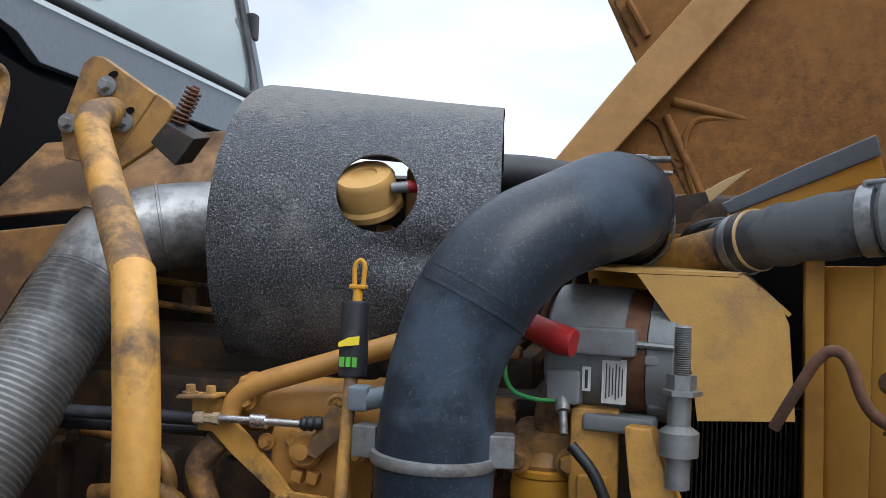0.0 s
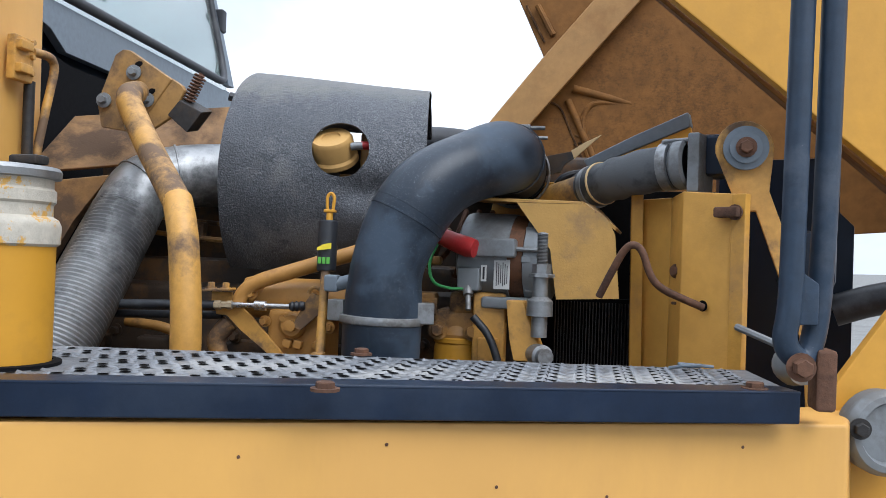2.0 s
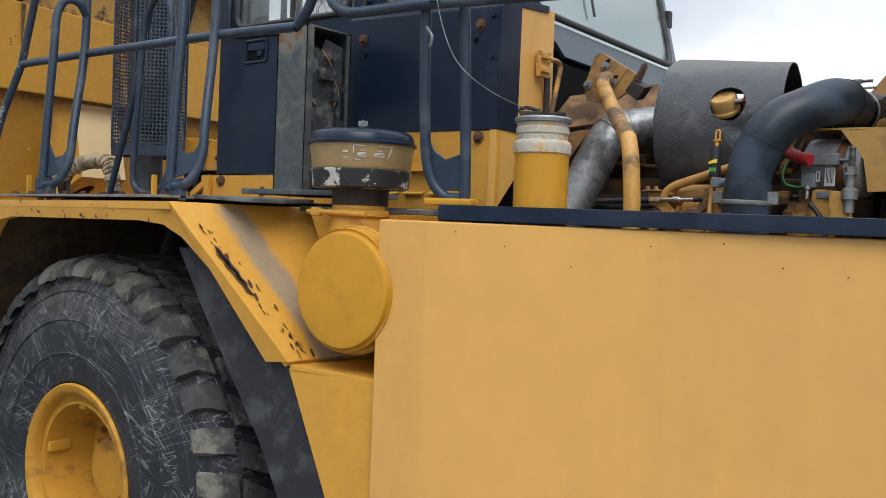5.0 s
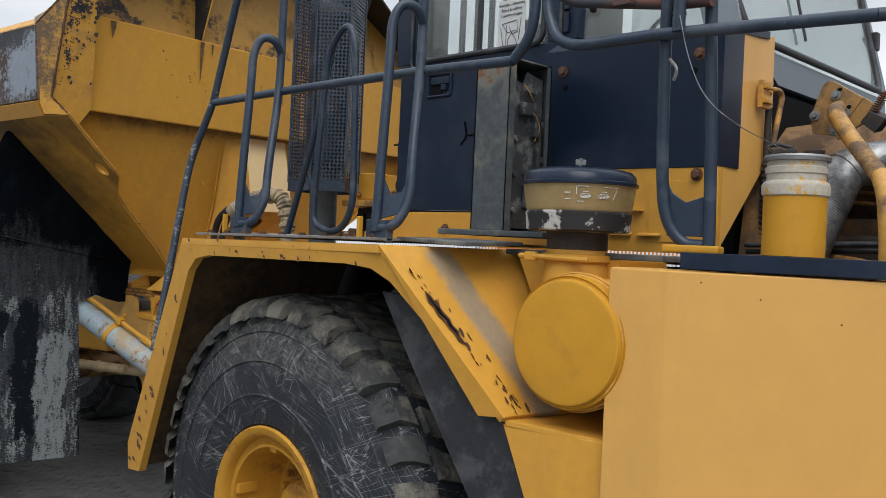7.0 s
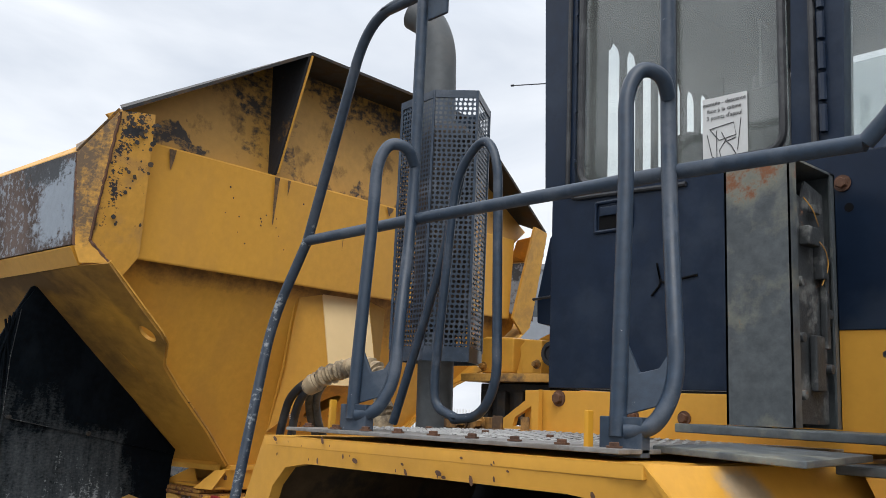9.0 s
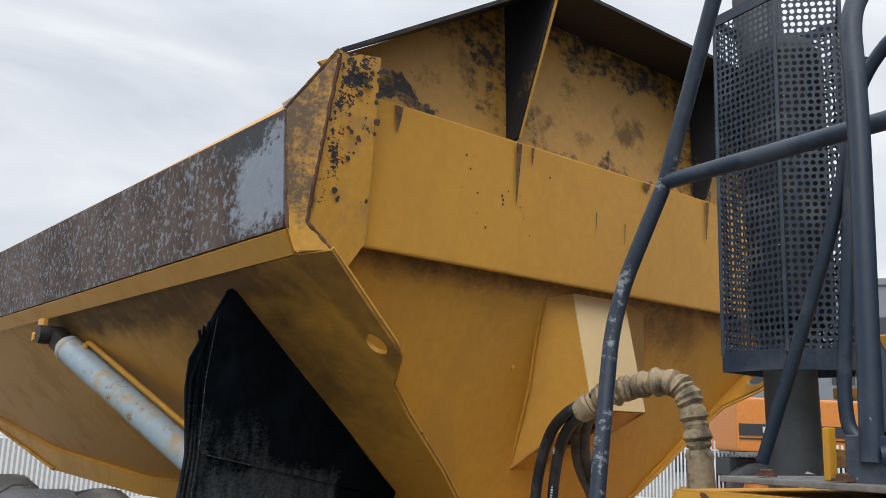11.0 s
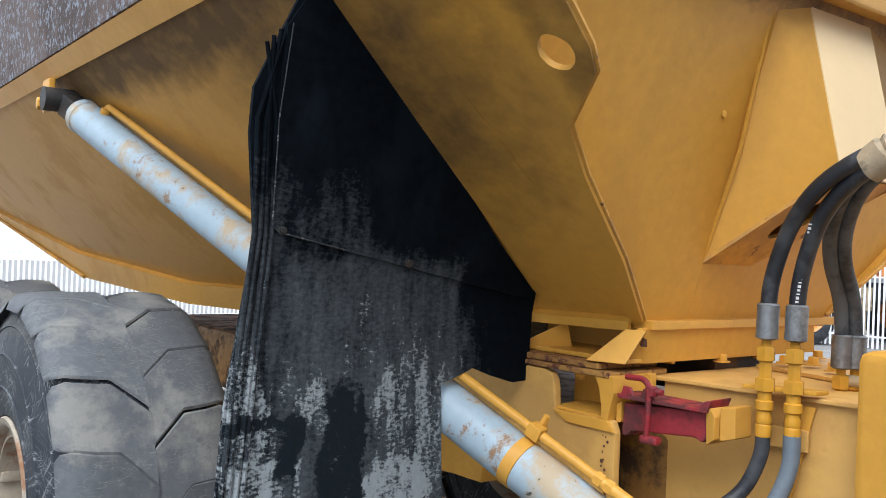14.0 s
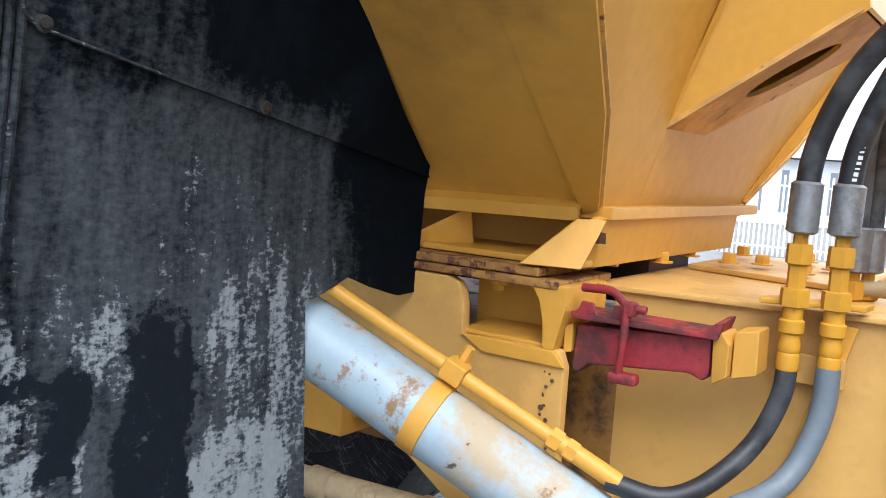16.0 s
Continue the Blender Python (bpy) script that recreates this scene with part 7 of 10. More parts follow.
# alternator with its guard
AD = Vector((0.985, -0.17, -0.03)).normalized()
a0 = Vector((-0.103, 1.487, 2.148))
bm = B()
lathe(bm, a0, AD, [(0, 0), (0.08, 0), (0.094, 0.008), (0.097, 0.02), (0.097, 0.115), (0.093, 0.118)], 40)
alt = part("alternator", bm, alu_grey, truck, "grey cast alternator with copper windings")
bm = B()
lathe(bm, a0, AD, [(0.088, 0.114), (0.095, 0.116), (0.095, 0.148), (0.088, 0.15)], 40)
part("windings_band", bm, copper, alt, "copper-brown lamination band")
bm = B()
lathe(bm, a0, AD, [(0.09, 0.148), (0.097, 0.15), (0.097, 0.185), (0.085, 0.195), (0, 0.195)], 40)
for k in range(8):
    a = k * 0.785
    box(bm, a0 + AD * 0.17 + Vector((0.16 * math.cos(a) * 0.15, math.cos(a) * 0.088, math.sin(a) * 0.088)), (0.03, 0.014, 0.014), bev=0.003)
part("drive_end", bm, alu_grey, alt)
bm = B()
box(bm, a0 + AD * 0.075 + Vector((0, -0.101, 0.02)), (0.09, 0.03, 0.04), -10, bev=0.006)
box(bm, a0 + AD * 0.02 + Vector((0, -0.089, -0.05)), (0.05, 0.03, 0.05), -10, bev=0.006)
box(bm, a0 + AD * 0.10 + Vector((0, -0.07, -0.095)), (0.10, 0.05, 0.025), -10, bev=0.006)
part("terminal_block", bm, alu_grey, alt)
bm = B()
for p, s in ((a0 + AD * 0.055 + Vector((-0.004, -0.0975, -0.035)), (0.012, 0.002, 0.034)), (a0 + AD * 0.09 + Vector((0.0, -0.097, -0.035)), (0.034, 0.002, 0.062))):
    box(bm, p, s, -10, bev=0)
lab = part("data_label", bm, label_white, alt, "white printed data labels")
bm = B()
for k in range(6):
    box(bm, a0 + AD * (0.079 + 0.0045 * k) + Vector((0, -0.0992, -0.035)), (0.0014, 0.001, 0.05 - 0.006 * (k % 3)), -10, bev=0)
box(bm, a0 + AD * 0.055 + Vector((-0.004, -0.0992, -0.035)), (0.004, 0.001, 0.026), -10, bev=0)
part("print_bar", bm, ink, lab, "rows of dark print")
bm = B()
lathe(bm, a0 + AD * 0.028 + Vector((0, -0.099, 0.012)), (0, -1, 0), [(0.02, -0.01), (0.02, 0), (0.012, 0.002), (0.012, 0.012), (0.006, 0.013), (0.006, 0.026), (0, 0.026)], 18)
lathe(bm, a0 + AD * 0.018 + Vector((0, -0.099, -0.075)), (0.1, -0.5, -0.9), [(0.011, -0.02), (0.011, 0.01), (0.006, 0.012), (0.006, 0.045), (0, 0.045)], 12)
tube(bm, [a0 + AD * 0.12 + Vector((0, -0.101, 0.02)), a0 + AD * 0.17 + Vector((0, -0.101, 0.02))], 0.005, 8)
part("terminal_stud", bm, steel, alt, "zinc terminal studs")
bm = B()
tube(bm, [(-0.155, 1.40, 2.19), (-0.115, 1.37, 2.175), (-0.085, 1.355, 2.165), (-0.07, 1.35, 2.162)], [0.018, 0.02, 0.022, 0.019], 16)
tube(bm, [(-0.16, 1.40, 2.20), (-0.145, 1.395, 2.185)], 0.013, 12)
part("cable_boot", bm, red_rubber, alt, "red rubber cable boot")
bm = B()
tube(bm, [(-0.16, 1.42, 2.17), (-0.175, 1.40, 2.13), (-0.165, 1.39, 2.085), (-0.12, 1.385, 2.075), (-0.095, 1.385, 2.078)], 0.0035, 8, 0.04)
part("earth_wire", bm, green_wire, alt, "green earth wire")
bm = B()
tube(bm, [(-0.17, 1.5, 2.19), (-0.19, 1.46, 2.16), (-0.2, 1.44, 2.12)], 0.012, 10, 0.04)
box(bm, (-0.175, 1.46, 2.135), (0.04, 0.04, 0.02))
tube(bm, [(-0.2, 1.5, 2.25), (-0.17, 1.48, 2.21), (-0.14, 1.47, 2.2)], 0.007, 8, 0.03)
part("wiring_clip", bm, yellow_dirty, truck)
# bent yellow guard plate over the alternator
bm = B()
slab(bm, [(0.012, 1.375, 2.262), (0.148, 1.38, 2.262), (0.185, 1.388, 2.246), (0.205, 1.392, 2.228), (0.218, 1.395, 2.20), (0.23, 1.40, 2.068), (0.10, 1.385, 2.062), (0.09, 1.38, 2.13), (0.085, 1.378, 2.165)], (0, 0.005, 0), 0.0)
slab(bm, [(-0.10, 1.39, 2.268), (0.012, 1.376, 2.263), (0.148, 1.381, 2.263), (0.19, 1.62, 2.268), (-0.08, 1.62, 2.276)], (0, 0, 0.005), 0.0)
slab(bm, [(0.148, 1.382, 2.262), (0.217, 1.396, 2.211), (0.24, 1.62, 2.21), (0.19, 1.62, 2.262)], (0.004, 0, 0.004), 0.0)
part_one("alternator_guard", bm, yellow_guard, truck, "bent yellow guard plate over the alternator")
# threaded adjuster and its lug
bm = B()
lathe(bm, (0.072, 1.285, 2.10), (0, 0, 1), [(0.0, 0.0), (0.0095, 0.0)] + [(0.0095 + 0.002 * (k % 2), 0.035 + 0.0014 * k) for k in range(45)] + [(0, 0.099)], 14)
lathe(bm, (0.072, 1.285, 2.115), (0, 0, 1), [(0, -0.006), (0.026, -0.006), (0.026, 0), (0.019, 0.001), (0.019, 0.02), (0, 0.02)], 6)
lathe(bm, (0.070, 1.285, 2.05), (0, 0, 1), [(0.016, -0.06), (0.016, -0.02), (0.026, -0.018), (0.026, 0.012), (0.015, 0.02), (0.015, 0.06)], 12)
lathe(bm, (0.075, 1.27, 1.955), (0.4, -1, 0), [(0, -0.03), (0.022, -0.03), (0.022, 0.012), (0.016, 0.014), (0.016, 0.03), (0, 0.03)], 18)
part("belt_adjuster", bm, steel, truck, "grey threaded belt adjuster")
bm = B()
slab(bm, [(0.0, 1.31, 2.06), (0.035, 1.30, 2.06), (0.07, 1.285, 1.97), (0.065, 1.28, 1.94), (0.02, 1.29, 1.94), (0.01, 1.30, 1.98)], (0.01, 0.03, 0), 0.004)
box(bm, (-0.04, 1.42, 1.93), (0.07, 0.06, 0.28), bev=0.008)
box(bm, (-0.04, 1.388, 1.9), (0.045, 0.01, 0.15), bev=0.004)
part("adjuster_lug", bm, yellow_worn, truck, "yellow cast adjuster lug")
bm = B()
tube(bm, [(-0.07, 1.36, 2.02), (-0.03, 1.35, 1.98), (-0.005, 1.34, 1.9), (-0.002, 1.33, 1.78), (-0.01, 1.33, 1.6)], 0.0085, 10, 0.06)
part("battery_cable", bm, hose_rubber, truck, "black taped cable")
# filter with its head
bm = B()
lathe(bm, (-0.112, 1.46, 1.66), (0, 0, 1), [(0, 0), (0.045, 0.0), (0.053, 0.01), (0.053, 0.285), (0.05, 0.295), (0.054, 0.298), (0.054, 0.306), (0.048, 0.31)], 36)
filt = part("oil_filter", bm, yellow_deep, truck, "clean yellow spin-on oil filter")
bm = B()
for k, (w, h) in enumerate(((0.014, 0.03), (0.014, 0.03), (0.014, 0.03))):
    x = -0.135 + 0.017 * k
    box(bm, (x, 1.46 - math.sqrt(0.0535 ** 2 - (x + 0.112) ** 2), 1.88), (w, 0.0022, h), bev=0)
part("printed_mark", bm, ink, filt, "black printed mark")
bm = B()
box(bm, (-0.11, 1.48, 2.0), (0.11, 0.12, 0.06), bev=0.015)
lathe(bm, (-0.112, 1.465, 1.965), (0, 0, 1), [(0.054, 0), (0.056, 0.01), (0.04, 0.04)], 28)
box(bm, (-0.10, 1.45, 2.045), (0.06, 0.06, 0.05), bev=0.012)
lathe(bm, (-0.16, 1.44, 2.03), (-1, -0.2, 0), [(0.022, 0), (0.022, 0.03), (0.026, 0.03), (0.026, 0.05), (0, 0.05)], 6)
box(bm, (-0.2, 1.46, 2.05), (0.08, 0.05, 0.03), bev=0.01)
for x in (-0.15, -0.075):
    hexbolt(bm, (x, 1.41, 1.985), (0, -1, 0), 0.014, 0.016)
part("filter_head", bm, yellow_dirty, truck, "yellow cast filter head")
bm = B()
for k in range(5):
    tube(bm, [(-0.22 + 0.03 * k, 1.5, 2.1 + 0.02 * (k % 3)), (-0.19 + 0.03 * k, 1.46, 2.17), (-0.17 + 0.03 * k, 1.52, 2.25)], 0.006, 8, 0.03)
part("small_hose", bm, rusty, truck)

# radiator side: coolant hose, box, pulley arm
bm = B()
hp = rounded([(0.165, 1.595, 2.314), (0.205, 1.54, 2.325), (0.25, 1.46, 2.335), (0.345, 1.40, 2.35)], 0.05, 6)
tube(bm, hp, [0.0465 + 0.002 * math.sin(i * 1.1) for i in range(len(hp))], 28)
hose = part("coolant_hose", bm, hose_dusty, truck, "creased black rubber coolant hose")
bm = B()
tube(bm, [(-0.05, 1.74, 2.255), (0.07, 1.66, 2.285), (0.18, 1.575, 2.318)], 0.037, 24, 0.05)
part("coolant_pipe", bm, yellow_worn, truck, "rusty yellow coolant pipe")
bm = B()
for c, t, w in (((0.315, 1.415, 2.346), (0.85, -0.5, 0.08), 0.022), ((0.172, 1.585, 2.315), (0.6, -0.8, 0.15), 0.014)):
    lathe(bm, c, t, [(0.045, 0), (0.0505, 0.001), (0.0505, w), (0.045, w + 0.001)], 32)
box(bm, (0.325, 1.395, 2.393), (0.035, 0.02, 0.014), -25, bev=0.003)
tube(bm, [(0.31, 1.39, 2.397), (0.36, 1.375, 2.4)], 0.004, 8)
part("hose_clamp", bm, steel, hose, "steel band clamps")
bm = B()
lathe(bm, (0.192, 1.558, 2.322), (0.6, -0.8, 0.15), [(0.045, 0), (0.0495, 0.001), (0.0495, 0.006), (0.045, 0.007)], 32)
part("paint_ring", bm, cream, hose, "pale painted ring on the hose")
bm = B()
lathe(bm, (0.335, 1.405, 2.349), (0.85, -0.5, 0.06), [(0.042, 0), (0.052, 0.01), (0.052, 0.03), (0.044, 0.035)], 24)
box(bm, (0.385, 1.39, 2.35), (0.025, 0.10, 0.12), -25, bev=0.004)
flange = part("hose_flange", bm, alu_grey, truck, "dull cast flange")
bm = B()
hexbolt(bm, (0.368, 1.372, 2.395), (-0.42, -0.9, 0), 0.009, 0.012)
part("flange_bolt", bm, rusty, flange)
bm = B()
hexbolt(bm, (0.368, 1.372, 2.305), (-0.42, -0.9, 0), 0.009, 0.012)
part("flange_bolt", bm, rusty, flange)
bm = B()
box(bm, (0.43, 1.42, 2.37), (0.10, 0.1, 0.085), -20, bev=0.01)
part("thermostat_housing", bm, black_paint, truck)
bm = B()
slab(bm, [(0.275, 1.52, 2.285), (0.335, 1.44, 2.285), (0.335, 1.44, 1.5), (0.275, 1.52, 1.5)], (0.01, 0.01, 0), 0.003)
slab(bm, [(0.335, 1.44, 2.285), (0.345, 1.33, 2.29), (0.44, 1.245, 2.28), (0.455, 1.26, 2.28), (0.455, 1.5, 2.285)], (0, 0, -0.78), 0.003)
rad = part("radiator_box", bm, radiator_paint, truck, "yellow radiator side box with chipped edges")
bm = B()
slab(bm, [(0.425, 1.252, 2.28), (0.447, 1.232, 2.28), (0.447, 1.232, 1.5), (0.425, 1.252, 1.5)], (0.012, 0.012, 0), 0.002)
part("chipped_edge", bm, yellow_rusty, rad, "edge with flaking paint")
bm = B()
for x, y, z in ((0.342, 1.375, 2.13), (0.43, 1.24, 2.245)):
    hexbolt(bm, (x, y, z), (-0.6, -0.8, 0), 0.01, 0.01)
box(bm, (0.42, 1.25, 2.245), (0.05, 0.03, 0.02), -40, bev=0.004)
box(bm, (0.35, 1.36, 2.065), (0.04, 0.008, 0.006), -40, bev=0.002)
part("box_fastener", bm, rusty, rad)
bm = B()
lathe(bm, (0.385, 1.287, 2.065), (-0.65, -0.76, 0), [(0, 0.004), (0.011, 0.004)], 16)
part("cable_hole", bm, void_black, rad)
bm = B()
tube(bm, [(0.185, 1.285, 2.075), (0.205, 1.27, 2.12), (0.235, 1.255, 2.18), (0.262, 1.25, 2.175), (0.278, 1.25, 2.12), (0.30, 1.255, 2.095), (0.383, 1.28, 2.062)], 0.0075, 10, 0.03)
part("bent_drain_pipe", bm, rusty, truck, "bare bent brown pipe")
bm = B()
tube(bm, [(0.44, 1.24, 2.03), (0.50, 1.15, 2.005), (0.54, 1.12, 1.98)], 0.007, 8, 0.03)
lathe(bm, (0.50, 1.10, 1.98), (0.3, -1, 0), [(0, 0), (0.03, 0), (0.035, 0.02), (0.03, 0.05), (0, 0.06)], 18)
part("fender_mirror_stub", bm, alu_grey, truck)
# pulley arm
bm = B()
lathe(bm, (0.452, 1.27, 2.37), (-0.12, -1, 0), [(0, -0.05), (0.042, -0.05), (0.042, -0.03), (0.036, -0.02), (0.042, -0.01), (0.042, 0.004), (0.03, 0.006), (0.03, 0.012), (0, 0.012)], 32)
arm = part("hinge_pivot", bm, hose_grey, truck, "dark pivot with a worn yellow arm")
bm = B()
outline = []
for k in range(13):
    a = math.radians(-10 + 200 * k / 12)
    outline.append((0.452 + 0.055 * math.cos(a), 1.285, 2.37 + 0.055 * math.sin(a)))
outline += [(0.435, 1.30, 2.28), (0.45, 1.30, 2.25), (0.475, 1.28, 2.25), (0.56, 1.25, 2.0), (0.575, 1.25, 1.8), (0.60, 1.25, 1.8), (0.595, 1.25, 2.02), (0.50, 1.285, 2.29)]
slab(bm, outline, (0.003, 0.014, 0), 0.002)
part("pivot_arm", bm, yellow_worn, arm, "worn yellow arm")
bm = B()
hexbolt(bm, (0.4505, 1.257, 2.37), (-0.12, -1, 0), 0.013, 0.014)
part("pivot_bolt", bm, rusty, arm)
bm = B()
slab(bm, [(0.46, 1.62, 2.385), (0.68, 1.56, 2.39), (0.705, 1.55, 2.36), (0.705, 1.55, 2.27), (0.735, 1.545, 2.24), (0.735, 1.545, 1.2), (0.46, 1.62, 1.2)], (0, 0.05, 0), 0.003)
box(bm, (0.60, 1.40, 2.16), (0.10, 0.10, 0.12), bev=0.02)
part("radiator_shroud", bm, black_paint, truck, "blue-black radiator shroud")
bm = B()
slab(bm, [(0.09, 1.62, 2.06), (0.28, 1.58, 2.06), (0.28, 1.58, 1.3), (0.09, 1.62, 1.3)], (0, 0.02, 0))
core = part("cooler_core", bm, void_black, truck, "dark finned cooler core")
bm = B()
for k in range(26):
    box(bm, (0.096 + 0.0072 * k, 1.612 - 0.0015 * k, 1.70), (0.0022, 0.014, 0.70), bev=0)
part("core_fin", bm, dark_steel, core, "upright cooler fins", "stuff")
bm = B()
slab(bm, [(0.255, 1.5, 2.32), (0.28, 1.49, 2.32), (0.29, 1.47, 1.6), (0.265, 1.48, 1.6)], (0, 0.02, 0), 0.002)
part("belt_guard_strip", bm, yellow_rusty, truck, "chipped narrow strip")
bm = B()   # battered trim lying over the radiator
slab(bm, [(x, 1.68, z) for x, z in ((0.148, 2.388), (0.27, 2.452), (0.392, 2.509), (0.40, 2.474), (0.28, 2.421), (0.163, 2.370))], (0.01, 0.03, 0), 0.004)
part("shroud_lip", bm, hose_grey, truck, "dented grey-black rubber-edged lip")
bm = B()
slab(bm, [(x, 1.685, z) for x, z in ((0.16, 2.372), (0.28, 2.423), (0.40, 2.476), (0.41, 2.44), (0.30, 2.40), (0.17, 2.345))], (0.005, 0.03, 0), 0.003)
slab(bm, [(0.02, 1.70, 2.33), (0.20, 1.66, 2.345), (0.22, 1.9, 2.345), (0.02, 1.9, 2.33)], (0, 0, -0.02), 0.002)
part("radiator_top", bm, yellow, truck, "yellow radiator top plate")
bm = B()
slab(bm, [(0.052, 1.66, 2.393), (0.122, 1.64, 2.405), (0.127, 1.64, 2.388), (0.105, 1.64, 2.372), (0.098, 1.64, 2.355), (0.052, 1.66, 2.345)], (0.0, 0.012, 0), 0.001)
torn = part("torn_plate", bm, dark_steel, truck, "torn rusty sheet end with a bright bent tip")
bm = B()
slab(bm, [(0.120, 1.64, 2.406), (0.150, 1.63, 2.424), (0.190, 1.615, 2.442), (0.128, 1.64, 2.387)], (0.0, 0.006, 0), 0.001)
part("bent_tip", bm, cream, torn, "bright bent tip")
bm = B()
for k in range(4):
    tube(bm, [(0.08 + 0.03 * k, 1.66, 2.31), (0.10 + 0.03 * k, 1.63, 2.345), (0.16 + 0.02 * k, 1.66, 2.36), (0.2, 1.7, 2.35)], 0.008, 8, 0.03)
part("wiring_loom", bm, hose_rubber, truck, "bundle of black hoses")

# nose corner beyond the deck
bm = B()
slab(bm, [(0.54, 1.05, 1.30), (0.54, 1.05, 1.925), (0.553, 1.05, 1.938), (0.70, 1.05, 2.16), (1.0, 1.1, 2.2), (1.1, 1.1, 1.3)], (0.0, 0.03, 0), 0.004)
nose = part("nose_corner", bm, yellow, truck, "yellow sloped nose corner plate")
bm = B()
lathe(bm, (0.625, 0.99, 1.89), (0.25, -1, 0), [(0, -0.05), (0.055, -0.05), (0.066, -0.03), (0.068, 0.0), (0.06, 0.012), (0.05, 0.014), (0.045, 0.004), (0, 0.008)], 32)
lamp = part("nose_lamp", bm, alu_grey, truck, "round grey cast work lamp on the nose")
bm = B()
hexbolt(bm, (0.575, 0.955, 1.90), (0, -1, 0), 0.011, 0.012)
part("lamp_screw", bm, dark_steel, lamp)
bm = B()
tube(bm, [(0.66, 1.42, 2.06), (0.74, 1.40, 2.09), (0.95, 1.38, 2.12)], 0.032, 16, 0.05)
part("nose_hose", bm, hose_rubber, truck, "black hose behind the nose corner")

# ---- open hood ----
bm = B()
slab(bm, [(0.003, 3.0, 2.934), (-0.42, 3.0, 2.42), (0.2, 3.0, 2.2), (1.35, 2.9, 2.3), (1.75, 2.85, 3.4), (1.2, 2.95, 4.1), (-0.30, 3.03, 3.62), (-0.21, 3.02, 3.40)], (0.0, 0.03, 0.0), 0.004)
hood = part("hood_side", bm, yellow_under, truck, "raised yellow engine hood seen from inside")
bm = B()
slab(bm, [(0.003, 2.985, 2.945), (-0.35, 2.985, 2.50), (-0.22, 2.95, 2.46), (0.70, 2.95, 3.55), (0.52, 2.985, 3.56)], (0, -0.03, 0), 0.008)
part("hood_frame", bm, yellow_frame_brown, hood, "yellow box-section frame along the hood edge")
bm = B()
def inside(pts):
    return [(x, 2.992, z) for x, z in pts]


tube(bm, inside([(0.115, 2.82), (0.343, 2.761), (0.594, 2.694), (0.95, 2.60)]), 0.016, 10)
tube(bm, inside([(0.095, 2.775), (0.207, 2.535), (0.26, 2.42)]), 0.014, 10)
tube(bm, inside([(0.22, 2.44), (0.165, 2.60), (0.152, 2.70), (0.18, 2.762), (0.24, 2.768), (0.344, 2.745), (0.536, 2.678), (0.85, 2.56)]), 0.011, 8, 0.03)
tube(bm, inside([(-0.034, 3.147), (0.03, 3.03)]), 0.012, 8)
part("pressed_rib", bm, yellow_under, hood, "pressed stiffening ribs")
bm = B()
for line in ([(0.24, 2.46), (0.199, 2.599), (0.165, 2.70), (0.184, 2.752), (0.221, 2.759), (0.344, 2.735), (0.536, 2.667), (0.84, 2.55)], [(0.02, 2.772), (0.069, 2.75), (0.109, 2.652), (0.165, 2.534), (0.21, 2.42)],
             [(0.454, 3.134), (0.582, 2.972), (0.721, 2.809), (0.9, 2.6)], [(0.134, 2.881), (0.15, 2.848), (0.239, 2.821)], [(-0.077, 3.148), (-0.003, 3.003)], [(0.13, 2.795), (0.343, 2.741), (0.594, 2.674)]):
    tube(bm, [(x, 2.997, z) for x, z in line], 0.0045, 6, 0.03)
rnd = random.Random(21)
for k in range(26):
    x, z = ((0.582, 2.972), (0.36, 2.73), (0.45, 2.70), (0.239, 2.821), (0.30, 2.765), (0.13, 2.62))[k % 6]
    box(bm, (x + rnd.gauss(0, 0.02), 2.994, z + rnd.gauss(0, 0.012)), (0.008 + 0.016 * rnd.random(), 0.008, 0.007), ry=rnd.uniform(-30, 60), bev=0.002)
part_one("seam_line", bm, seam_dirt, hood, "dirt-filled seams and crusted sealant")
bm = B()   # near side wall and top sheet of the raised hood
slab(bm, [(0.02, 1.19, 2.862), (0.29, 1.19, 2.64), (0.51, 1.19, 2.457), (0.80, 1.19, 2.22), (1.35, 1.19, 2.3), (1.55, 1.19, 3.7), (0.62, 1.19, 3.7)], (0, 0.03, 0), 0.004)
part("hood_near_side", bm, yellow, hood, "bleached outer sheet of the raised hood")
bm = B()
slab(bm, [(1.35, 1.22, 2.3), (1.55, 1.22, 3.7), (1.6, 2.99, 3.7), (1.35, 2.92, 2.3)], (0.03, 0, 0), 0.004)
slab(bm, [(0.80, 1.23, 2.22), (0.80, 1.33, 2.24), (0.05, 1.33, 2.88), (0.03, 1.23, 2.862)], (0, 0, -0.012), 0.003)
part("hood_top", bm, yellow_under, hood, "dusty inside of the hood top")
bm = B()
box(bm, (1.0, 1.9, 2.56), (0.12, 0.12, 0.03), 0, 0, 0)
part("hood_stop", bm, yellow_under, hood)

